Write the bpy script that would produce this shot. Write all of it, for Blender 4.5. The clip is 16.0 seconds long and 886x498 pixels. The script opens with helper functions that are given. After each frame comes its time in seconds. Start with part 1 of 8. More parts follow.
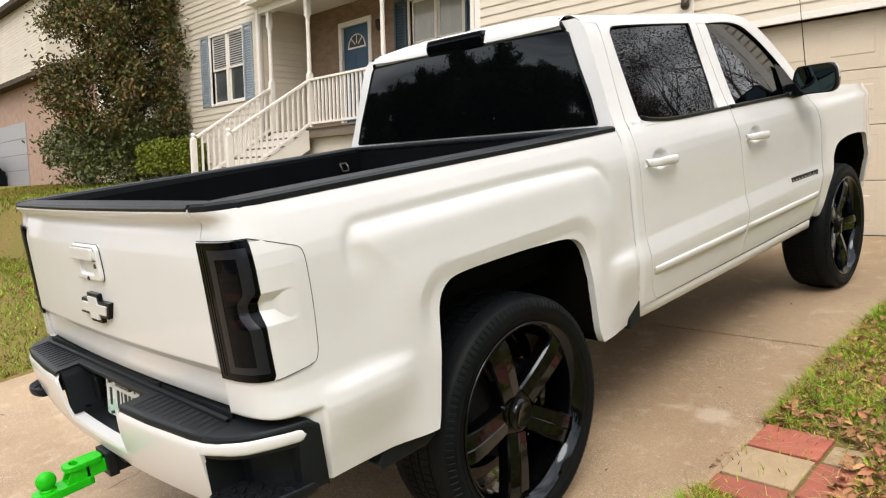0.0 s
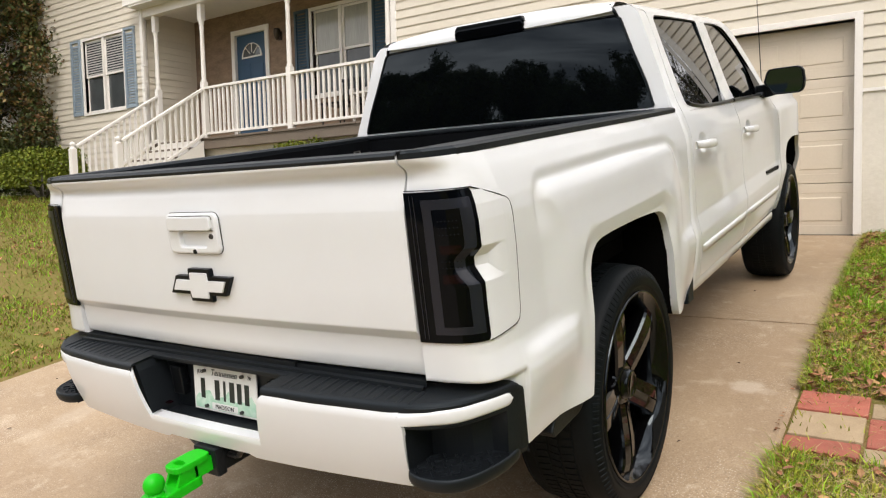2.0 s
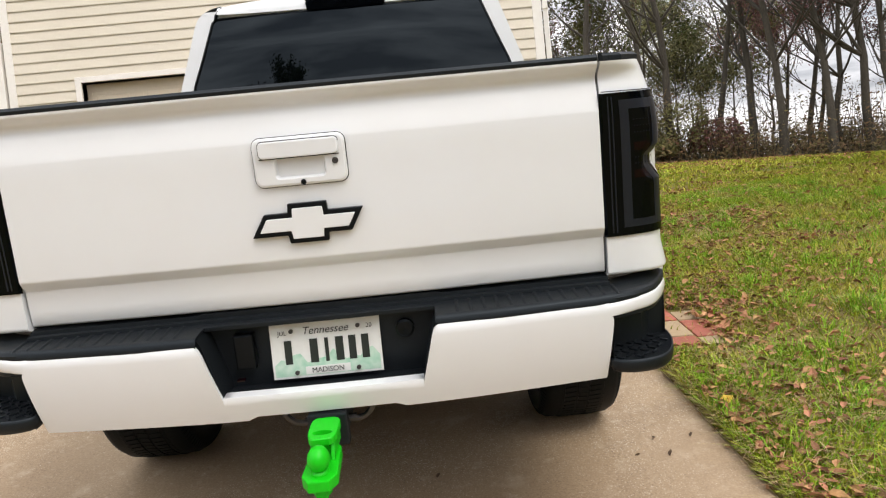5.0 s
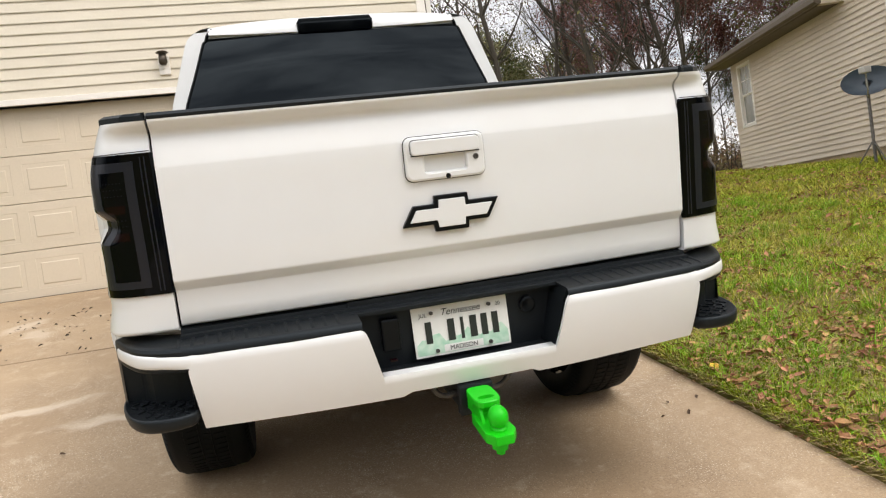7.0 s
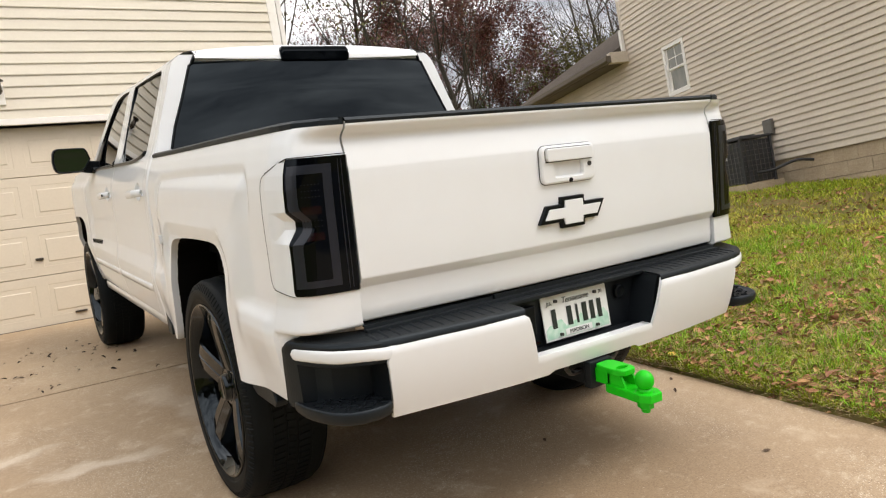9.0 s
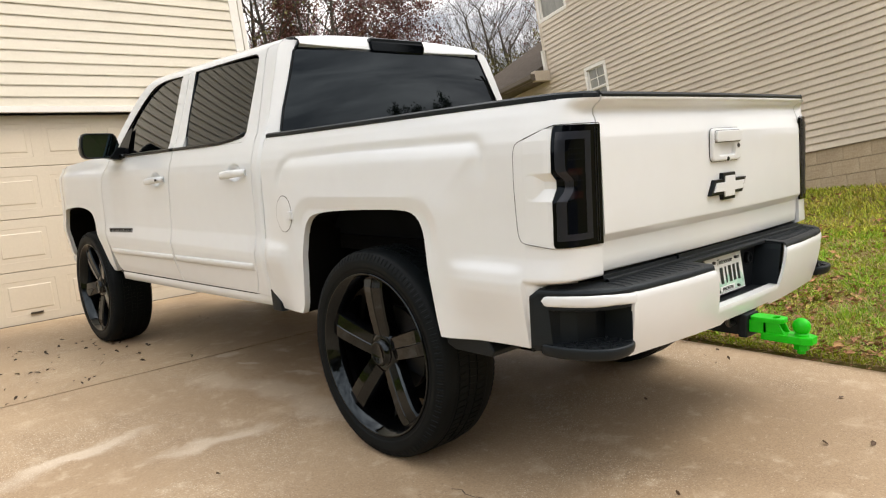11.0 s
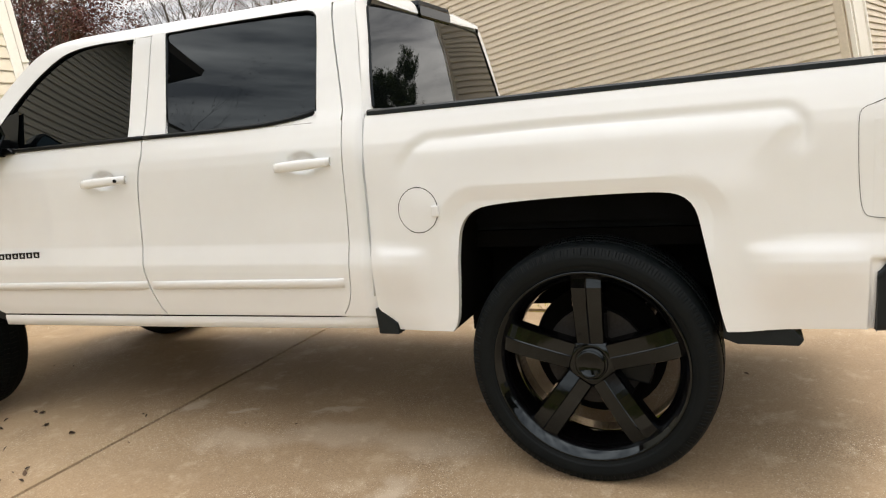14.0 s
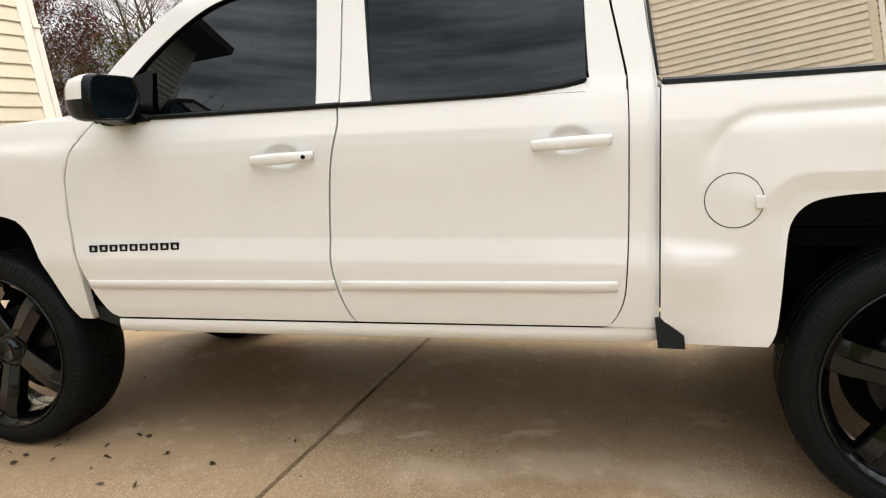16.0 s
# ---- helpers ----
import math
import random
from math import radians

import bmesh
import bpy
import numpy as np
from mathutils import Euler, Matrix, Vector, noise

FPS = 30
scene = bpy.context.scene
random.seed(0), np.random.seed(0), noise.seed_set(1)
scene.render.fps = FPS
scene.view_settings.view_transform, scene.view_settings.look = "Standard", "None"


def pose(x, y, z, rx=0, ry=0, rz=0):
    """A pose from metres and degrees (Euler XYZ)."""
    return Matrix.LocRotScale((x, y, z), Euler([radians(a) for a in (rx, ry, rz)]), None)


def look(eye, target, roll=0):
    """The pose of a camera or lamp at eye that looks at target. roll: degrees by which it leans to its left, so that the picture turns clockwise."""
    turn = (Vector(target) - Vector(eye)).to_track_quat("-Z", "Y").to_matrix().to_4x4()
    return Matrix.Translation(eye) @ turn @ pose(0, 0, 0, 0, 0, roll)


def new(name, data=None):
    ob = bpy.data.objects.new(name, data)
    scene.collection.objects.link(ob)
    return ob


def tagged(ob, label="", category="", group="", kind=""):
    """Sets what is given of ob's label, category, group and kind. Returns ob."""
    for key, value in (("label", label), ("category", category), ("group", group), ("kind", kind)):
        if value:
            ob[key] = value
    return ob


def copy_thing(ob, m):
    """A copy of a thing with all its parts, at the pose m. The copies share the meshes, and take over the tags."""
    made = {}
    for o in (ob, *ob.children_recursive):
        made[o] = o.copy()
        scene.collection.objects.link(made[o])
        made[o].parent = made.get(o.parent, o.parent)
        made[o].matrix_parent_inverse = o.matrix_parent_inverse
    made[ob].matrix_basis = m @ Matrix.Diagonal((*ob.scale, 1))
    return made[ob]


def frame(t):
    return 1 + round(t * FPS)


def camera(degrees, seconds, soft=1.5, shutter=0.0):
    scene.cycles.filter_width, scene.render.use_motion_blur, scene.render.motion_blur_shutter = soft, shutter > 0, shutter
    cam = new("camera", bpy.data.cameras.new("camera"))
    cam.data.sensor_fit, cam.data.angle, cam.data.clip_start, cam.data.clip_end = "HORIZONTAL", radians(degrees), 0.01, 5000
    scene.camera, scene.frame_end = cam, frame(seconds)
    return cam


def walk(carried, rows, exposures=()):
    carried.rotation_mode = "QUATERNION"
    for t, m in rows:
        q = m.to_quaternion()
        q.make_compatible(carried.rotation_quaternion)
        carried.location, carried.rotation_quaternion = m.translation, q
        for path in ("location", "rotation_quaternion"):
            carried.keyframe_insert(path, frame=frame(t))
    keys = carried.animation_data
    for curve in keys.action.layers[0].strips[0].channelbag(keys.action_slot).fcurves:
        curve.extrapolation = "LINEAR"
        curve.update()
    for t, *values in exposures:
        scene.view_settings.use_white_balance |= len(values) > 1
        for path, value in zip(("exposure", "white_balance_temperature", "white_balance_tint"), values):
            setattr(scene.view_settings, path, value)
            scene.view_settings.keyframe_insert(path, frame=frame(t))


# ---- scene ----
cam = camera(63.45, 16.0, soft=1.2)
# seconds, eye, target, roll
PATH = [
    (0.0, (2.632, -2.125, 1.308), (1.216, -0.724, 1.129), -1.17),
    (0.5, (2.444, -2.247, 1.242), (1.143, -0.735, 1.096), -0.78),
    (1.0, (2.277, -2.484, 1.212), (0.967, -0.979, 1.072), 1.87),
    (1.5, (2.081, -2.553, 1.174), (0.875, -0.963, 1.041), -2.87),
    (2.0, (1.871, -2.671, 1.136), (0.760, -1.013, 1.012), -1.40),
    (2.5, (1.571, -2.815, 1.075), (0.700, -1.018, 0.967), -2.41),
    (3.0, (1.310, -2.860, 1.010), (0.572, -1.006, 0.874), -5.07),
    (3.5, (0.999, -2.828, 0.964), (0.619, -0.871, 0.809), -5.30),
    (6.0, (-0.052, -3.379, 0.877), (0.153, -1.390, 0.836), -4.52),
    (6.5, (-0.283, -3.403, 0.872), (0.111, -1.442, 0.852), -4.67),
    (7.0, (-0.553, -3.286, 0.856), (-0.065, -1.347, 0.801), -7.86),
    (7.5, (-0.809, -3.227, 0.869), (-0.179, -1.330, 0.819), -5.80),
    (8.0, (-1.095, -3.230, 0.880), (-0.216, -1.436, 0.776), -6.82),
    (8.5, (-1.362, -3.192, 0.867), (-0.381, -1.449, 0.864), -9.64),
    (9.0, (-1.672, -3.075, 0.879), (-0.618, -1.376, 0.857), -9.94),
    (9.5, (-1.934, -2.980, 0.861), (-0.783, -1.344, 0.814), -8.73),
    (12.0, (-3.174, -2.090, 0.958), (-1.644, -0.802, 0.929), -11.57),
    (12.5, (-3.315, -1.749, 1.007), (-1.657, -0.633, 0.949), -11.28),
    (13.0, (-3.489, -1.407, 1.053), (-1.762, -0.400, 1.012), -9.76),
    (13.5, (-3.531, -1.085, 1.097), (-1.719, -0.241, 1.055), -10.56),
    (14.0, (-3.463, -0.716, 1.236), (-1.647, 0.096, 1.033), -12.89),
    (14.5, (-3.462, -0.416, 1.252), (-1.664, 0.448, 1.107), -13.32),
    (15.0, (-3.539, -0.053, 1.323), (-1.680, 0.671, 1.185), -12.24),
    (15.5, (-3.448, 0.284, 1.375), (-1.578, 0.965, 1.173), -12.83),
    (16.0, (-3.406, 0.603, 1.422), (-1.528, 1.244, 1.181), -11.22),
]
walk(cam, [(t, look(eye, target, roll)) for t, eye, target, roll in PATH], [(0, 0.75, 6650, 13), (1.5, 0.71, 6600, 13), (3.5, 0.65, 6350, 14), (6, 0.67, 6550, 12), (9.5, 0.72, 6600, 12), (12.5, 0.80, 6800, 11), (16, 0.95, 7000, 12)])

# ---- world, sun, exposure ----
SLOPE = 8.8
world = bpy.data.worlds.new("overcast_sky")
scene.world = world
world.use_nodes = True
wn, wl = world.node_tree.nodes, world.node_tree.links
wn.clear()
w_out = wn.new("ShaderNodeOutputWorld")
w_bg = wn.new("ShaderNodeBackground")
w_sky = wn.new("ShaderNodeTexSky")
w_sky.sky_type = "NISHITA"
w_sky.sun_disc = False
w_sky.sun_elevation, w_sky.sun_rotation = radians(50), radians(139)
w_sky.air_density, w_sky.dust_density = 1.0, 4.0
w_coord = wn.new("ShaderNodeTexCoord")
w_map = wn.new("ShaderNodeMapping")
w_map.inputs["Scale"].default_value = (1.0, 1.0, 6.0)
w_noise = wn.new("ShaderNodeTexNoise")
w_noise.inputs["Scale"].default_value = 2.0
w_noise.inputs["Detail"].default_value = 7.0
w_noise.inputs["Roughness"].default_value = 0.62
w_ramp = wn.new("ShaderNodeValToRGB")
w_ramp.color_ramp.elements[0].position, w_ramp.color_ramp.elements[0].color = 0.36, (3.2, 3.3, 3.5, 1)
w_ramp.color_ramp.elements[1].position, w_ramp.color_ramp.elements[1].color = 0.64, (13.0, 12.8, 12.5, 1)
w_mix = wn.new("ShaderNodeMix")
w_mix.data_type = "RGBA"
w_mix.inputs[0].default_value = 0.86
wl.new(w_coord.outputs["Generated"], w_map.inputs["Vector"])
wl.new(w_map.outputs["Vector"], w_noise.inputs["Vector"])
wl.new(w_noise.outputs["Fac"], w_ramp.inputs["Fac"])
wl.new(w_sky.outputs["Color"], w_mix.inputs[6])
wl.new(w_ramp.outputs["Color"], w_mix.inputs[7])
w_sep = wn.new("ShaderNodeSeparateXYZ")
wl.new(w_coord.outputs["Generated"], w_sep.inputs["Vector"])
w_high = wn.new("ShaderNodeMapRange")
w_high.inputs["From Min"].default_value, w_high.inputs["From Max"].default_value = 0.0, 1.0
w_high.inputs["To Min"].default_value, w_high.inputs["To Max"].default_value = 0.90, 1.75
wl.new(w_sep.outputs["Z"], w_high.inputs["Value"])
w_mul = wn.new("ShaderNodeVectorMath")
w_mul.operation = "SCALE"
wl.new(w_mix.outputs[2], w_mul.inputs["Vector"])
wl.new(w_high.outputs["Result"], w_mul.inputs["Scale"])
wl.new(w_mul.outputs["Vector"], w_bg.inputs["Color"])
wl.new(w_bg.outputs["Background"], w_out.inputs["Surface"])
w_bg.inputs["Strength"].default_value = 0.1
sun_data = bpy.data.lights.new("sun", "SUN")
sun_data.energy, sun_data.angle, sun_data.color = 1.0, radians(25), (1.0, 0.93, 0.83)
sun = new("sun", sun_data)
sun.matrix_world = look((6.5, -7.5, 12), (0, 0, 0))


# ---- materials ----
def material(name, color, rough=0.6, metal=0.0, second=None, scale=8.0, fine=60.0, bump=0.0, coat=0.0, spec=0.5, vary=0.0, detail=5.0, mixlo=0.35, mixhi=0.65, stretch=None, world_space=False):
    """A surface with two scales of colour change, fine relief and, for repeated pieces, a change from piece to piece."""
    m = bpy.data.materials.new(name)
    m.use_nodes = True
    n, l = m.node_tree.nodes, m.node_tree.links
    b = n["Principled BSDF"]
    b.inputs["Roughness"].default_value = rough
    b.inputs["Metallic"].default_value = metal
    b.inputs["Specular IOR Level"].default_value = spec
    b.inputs["Coat Weight"].default_value = coat
    b.inputs["Coat Roughness"].default_value = 0.03
    second = second or tuple(c * 0.82 for c in color)
    coord = n.new("ShaderNodeTexCoord")
    vec = coord.outputs["Object"]
    if world_space:
        vec = n.new("ShaderNodeNewGeometry").outputs["Position"]
    if stretch:
        mp = n.new("ShaderNodeMapping")
        mp.inputs["Scale"].default_value = stretch
        l.new(vec, mp.inputs["Vector"])
        vec = mp.outputs["Vector"]
    big, small = n.new("ShaderNodeTexNoise"), n.new("ShaderNodeTexNoise")
    big.inputs["Scale"].default_value, small.inputs["Scale"].default_value = scale, fine
    big.inputs["Detail"].default_value = detail
    small.inputs["Detail"].default_value = 3.0
    l.new(vec, big.inputs["Vector"])
    l.new(vec, small.inputs["Vector"])
    add = n.new("ShaderNodeMath")
    add.operation = "MULTIPLY_ADD"
    add.inputs[1].default_value = 0.45
    l.new(small.outputs["Fac"], add.inputs[0])
    sc = n.new("ShaderNodeMath")
    sc.operation = "MULTIPLY"
    sc.inputs[1].default_value = 0.55
    l.new(big.outputs["Fac"], sc.inputs[0])
    l.new(sc.outputs[0], add.inputs[2])
    ramp = n.new("ShaderNodeValToRGB")
    ramp.color_ramp.elements[0].position, ramp.color_ramp.elements[0].color = mixlo, (*second, 1)
    ramp.color_ramp.elements[1].position, ramp.color_ramp.elements[1].color = mixhi, (*color, 1)
    l.new(add.outputs[0], ramp.inputs["Fac"])
    out = ramp.outputs["Color"]
    if vary:
        info, hsv = n.new("ShaderNodeObjectInfo"), n.new("ShaderNodeHueSaturation")
        rng = n.new("ShaderNodeMapRange")
        rng.inputs["To Min"].default_value, rng.inputs["To Max"].default_value = 1 - vary, 1 + vary
        l.new(info.outputs["Random"], rng.inputs["Value"])
        l.new(rng.outputs["Result"], hsv.inputs["Value"])
        l.new(out, hsv.inputs["Color"])
        out = hsv.outputs["Color"]
    l.new(out, b.inputs["Base Color"])
    if bump:
        bp = n.new("ShaderNodeBump")
        bp.inputs["Strength"].default_value = 1.0
        bp.inputs["Distance"].default_value = bump
        l.new(small.outputs["Fac"], bp.inputs["Height"])
        l.new(bp.outputs["Normal"], b.inputs["Normal"])
    return m


def island(m, lo, hi, hue=0.0):
    """Lets the islands of one mesh differ in brightness and a little in hue."""
    n, l = m.node_tree.nodes, m.node_tree.links
    b = n["Principled BSDF"]
    src = b.inputs["Base Color"].links[0].from_socket
    geo, hsv, rng = n.new("ShaderNodeNewGeometry"), n.new("ShaderNodeHueSaturation"), n.new("ShaderNodeMapRange")
    rng.inputs["To Min"].default_value, rng.inputs["To Max"].default_value = lo, hi
    l.new(geo.outputs["Random Per Island"], rng.inputs["Value"])
    l.new(rng.outputs["Result"], hsv.inputs["Value"])
    if hue:
        mul, hr = n.new("ShaderNodeMath"), n.new("ShaderNodeMapRange")
        mul.operation = "MULTIPLY"
        mul.inputs[1].default_value = 7.31
        fr = n.new("ShaderNodeMath")
        fr.operation = "FRACT"
        l.new(geo.outputs["Random Per Island"], mul.inputs[0])
        l.new(mul.outputs[0], fr.inputs[0])
        hr.inputs["To Min"].default_value, hr.inputs["To Max"].default_value = 0.5 - hue, 0.5 + hue
        l.new(fr.outputs[0], hr.inputs["Value"])
        l.new(hr.outputs["Result"], hsv.inputs["Hue"])
    l.new(src, hsv.inputs["Color"])
    l.new(hsv.outputs["Color"], b.inputs["Base Color"])
    return m


def weathered(m):
    """Pale worn blotches, dark damp stains of their own shape and painted light over a poured surface."""
    n, l = m.node_tree.nodes, m.node_tree.links
    b = n["Principled BSDF"]
    src = b.inputs["Base Color"].links[0].from_socket
    place = n.new("ShaderNodeNewGeometry").outputs["Position"]
    for size, lo, hi, color, amount in ((0.55, 0.50, 0.66, (0.22, 0.150, 0.092, 1), 0.55), (2.6, 0.52, 0.70, (0.24, 0.168, 0.105, 1), 0.45), (4.2, 0.57, 0.70, (0.58, 0.47, 0.34, 1), 0.4), (11.0, 0.58, 0.70, (0.60, 0.50, 0.37, 1), 0.35), (38.0, 0.60, 0.72, (0.66, 0.57, 0.44, 1), 0.35), (61.0, 0.60, 0.72, (0.10, 0.07, 0.05, 1), 0.35), (150.0, 0.64, 0.70, (0.80, 0.72, 0.60, 1), 0.7)):
        tex, ramp, mix = n.new("ShaderNodeTexNoise"), n.new("ShaderNodeMapRange"), n.new("ShaderNodeMix")
        tex.inputs["Scale"].default_value, tex.inputs["Detail"].default_value, tex.inputs["Roughness"].default_value = size, 7.0, 0.62
        ramp.inputs["From Min"].default_value, ramp.inputs["From Max"].default_value, ramp.inputs["To Max"].default_value = lo, hi, amount
        mix.data_type = "RGBA"
        l.new(place, tex.inputs["Vector"])
        l.new(tex.outputs["Fac"], ramp.inputs["Value"])
        l.new(ramp.outputs["Result"], mix.inputs[0])
        l.new(src, mix.inputs[6])
        mix.inputs[7].default_value = color
        src = mix.outputs[2]
    # pale and dark grit showing where the top has worn off
    worn, share = n.new("ShaderNodeTexNoise"), n.new("ShaderNodeMapRange")
    worn.inputs["Scale"].default_value, worn.inputs["Detail"].default_value = 1.3, 5.0
    share.inputs["From Min"].default_value, share.inputs["From Max"].default_value = 0.42, 0.62
    l.new(place, worn.inputs["Vector"])
    l.new(worn.outputs["Fac"], share.inputs["Value"])
    for size, color, amount in ((95.0, (0.78, 0.70, 0.57, 1), 0.85), (140.0, (0.72, 0.62, 0.48, 1), 0.7), (70.0, (0.11, 0.08, 0.055, 1), 0.6)):
        cell, near, both, mix = n.new("ShaderNodeTexVoronoi"), n.new("ShaderNodeMapRange"), n.new("ShaderNodeMath"), n.new("ShaderNodeMix")
        cell.inputs["Scale"].default_value = size
        near.inputs["From Min"].default_value, near.inputs["From Max"].default_value = 0.16, 0.26
        near.inputs["To Min"].default_value, near.inputs["To Max"].default_value = amount, 0.0
        both.operation = "MULTIPLY"
        mix.data_type = "RGBA"
        mix.inputs[7].default_value = color
        l.new(place, cell.inputs["Vector"])
        l.new(cell.outputs["Distance"], near.inputs["Value"])
        l.new(near.outputs["Result"], both.inputs[0])
        l.new(share.outputs["Result"], both.inputs[1])
        l.new(both.outputs[0], mix.inputs[0])
        l.new(src, mix.inputs[6])
        src = mix.outputs[2]
    # chalky smears and painted light, each a soft streak at its own place
    warp, bend = n.new("ShaderNodeTexNoise"), n.new("ShaderNodeVectorMath")
    warp.inputs["Scale"].default_value, warp.inputs["Detail"].default_value = 5.0, 6.0
    l.new(place, warp.inputs["Vector"])
    bend.operation = "MULTIPLY_ADD"
    bend.inputs[1].default_value = (0.3, 0.3, 0.0)
    l.new(warp.outputs["Color"], bend.inputs[0])
    l.new(place, bend.inputs[2])
    for cx, cy, turn, long, wide, amount in SMEARS_AND_LIGHT:
        mp, ball, rise, mix = n.new("ShaderNodeMapping"), n.new("ShaderNodeTexGradient"), n.new("ShaderNodeMapRange"), n.new("ShaderNodeMix")
        mp.vector_type = "TEXTURE"
        mp.inputs["Location"].default_value = (cx + 0.15, cy + 0.15, 0.1548 * cy)
        mp.inputs["Rotation"].default_value = (0, 0, radians(turn))
        mp.inputs["Scale"].default_value = (long, wide, 3.0)
        ball.gradient_type = "SPHERICAL"
        rise.inputs["From Max"].default_value, rise.inputs["To Max"].default_value = 0.55, amount
        mix.data_type = "RGBA"
        mix.inputs[7].default_value = (0.60, 0.52, 0.42, 1)
        l.new(bend.outputs["Vector"], mp.inputs["Vector"])
        l.new(mp.outputs["Vector"], ball.inputs["Vector"])
        l.new(ball.outputs["Fac"], rise.inputs["Value"])
        l.new(rise.outputs["Result"], mix.inputs[0])
        l.new(src, mix.inputs[6])
        src = mix.outputs[2]
    l.new(src, b.inputs["Base Color"])
    return m


# middle, turn, half length, half width and strength; last three paint in missing light
SMEARS_AND_LIGHT = [(-2.05, -1.65, 12, 0.6, 0.10, 0.07), (-2.2, -0.72, -8, 1.0, 0.09, 0.10), (-2.35, -0.3, 115, 0.4, 0.16, 0.25), (-2.65, 3.75, 70, 0.4, 0.16, 0.6), (-2.4, 3.2, 110, 0.35, 0.14, 0.5), (1.14, 1.12, 20, 0.11, 0.10, 0.5), (-1.9, 1.1, 10, 0.45, 0.10, 0.6), (-1.4, 0.75, -5, 0.35, 0.09, 0.55),
          (-0.64, 1.84, 95, 0.1, 0.035, 0.6), (-0.55, 1.38, 95, 0.16, 0.04, 0.6), (-0.35, 1.91, 95, 0.12, 0.04, 0.4), (-0.28, 0.61, 95, 0.12, 0.04, 0.4), (-0.63, 2.17, 95, 0.09, 0.08, 0.55), (-0.8, 1.19, 95, 0.35, 0.16, 0.35), (-0.81, 0.71, 95, 0.3, 0.16, 0.35), (-0.96, 1.63, 95, 0.3, 0.15, 0.35)]
M = {}
M["paint"] = material("white_car_paint", (0.728, 0.760, 0.785), 0.42, second=(0.710, 0.736, 0.756), scale=1.2, fine=9, coat=0.75, spec=0.35)
M["plastic"] = material("black_plastic", (0.0088, 0.0108, 0.0132), 0.48, second=(0.0055, 0.0068, 0.0085), scale=5, fine=240, bump=0.0006, spec=0.30)
M["trim"] = material("satin_black_trim", (0.004, 0.0048, 0.0058), 0.32, second=(0.003, 0.0033, 0.004), scale=4, fine=90, spec=0.2)
M["liner"] = material("bed_liner", (0.004, 0.005, 0.007), 0.8, second=(0.002, 0.0025, 0.003), scale=6, fine=200, bump=0.001, spec=0.08)
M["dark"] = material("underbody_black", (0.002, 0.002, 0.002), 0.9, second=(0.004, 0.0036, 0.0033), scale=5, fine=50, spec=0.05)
M["glass"] = material("dark_tinted_glass", (0.0015, 0.002, 0.0025), 0.012, second=(0.001, 0.0015, 0.002), scale=1, fine=3, spec=0.40)
M["lamp"] = material("smoked_lens", (0.0012, 0.0016, 0.003), 0.05, second=(0.001, 0.0012, 0.002), scale=3, fine=20, spec=0.15)
M["lampframe"] = material("grey_light_bar", (0.0085, 0.0115, 0.020), 0.3, second=(0.007, 0.0095, 0.017), scale=6, fine=40, spec=0.4)
M["lampred"] = material("deep_red_reflector", (0.0055, 0.0001, 0.0012), 0.25, second=(0.004, 0.0001, 0.001), scale=20, fine=200, spec=0.2)
M["led"] = material("grey_led_dots", (0.012, 0.013, 0.016), 0.6, spec=0.05)
M["tyre"] = material("tyre_rubber", (0.0052, 0.0075, 0.0088), 0.55, second=(0.0032, 0.0048, 0.0058), scale=7, fine=120, bump=0.0006, spec=0.12)
M["rim"] = material("gloss_black_rim", (0.002, 0.002, 0.0024), 0.06, second=(0.0015, 0.0015, 0.0018), scale=5, fine=40, spec=0.40)
M["steel"] = material("grey_brake_steel", (0.10, 0.10, 0.105), 0.4, 0.8, second=(0.06, 0.058, 0.055), scale=10, fine=80)
M["discsteel"] = material("dull_brake_disc", (0.035, 0.034, 0.034), 0.55, 0.3, second=(0.022, 0.02, 0.019), scale=10, fine=80, spec=0.25)
M["green"] = material("neon_green_paint", (0.003, 0.52, 0.006), 0.42, second=(0.003, 0.46, 0.006), scale=8, fine=60, coat=0.1, spec=0.25)
M["mirror"] = material("mirror_glass", (0.045, 0.070, 0.086), 0.02, 1.0, second=(0.042, 0.066, 0.08))
M["plate_white"] = material("plate_white", (0.72, 0.74, 0.72), 0.35, second=(0.68, 0.70, 0.68), scale=20)
M["plate_green"] = material("plate_green_hills", (0.30, 0.56, 0.42), 0.35, second=(0.55, 0.70, 0.60), scale=16, fine=60)
M["ink"] = material("dark_ink", (0.012, 0.02, 0.016), 0.5)
M["siding"] = material("cream_vinyl_siding", (0.68, 0.63, 0.525), 0.48, second=(0.635, 0.587, 0.483), scale=1.1, fine=30, vary=0.03, bump=0.0006, world_space=True)
M["siding2"] = material("beige_vinyl_siding", (0.64, 0.558, 0.45), 0.5, second=(0.53, 0.46, 0.37), scale=0.9, fine=30, vary=0.035, bump=0.0006, world_space=True)
M["white"] = material("white_painted_trim", (0.83, 0.81, 0.765), 0.45, second=(0.78, 0.755, 0.705), scale=3, fine=40)
M["parge"] = material("painted_block_wall", (0.74, 0.70, 0.61), 0.7, second=(0.66, 0.62, 0.53), scale=1.6, fine=26, bump=0.003, world_space=True)
M["gdoor"] = material("cream_steel_door", (0.65, 0.57, 0.45), 0.45, second=(0.61, 0.535, 0.42), scale=1.2, fine=40, bump=0.0005)
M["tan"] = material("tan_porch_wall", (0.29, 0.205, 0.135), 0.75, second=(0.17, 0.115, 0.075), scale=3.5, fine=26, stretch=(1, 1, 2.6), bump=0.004)
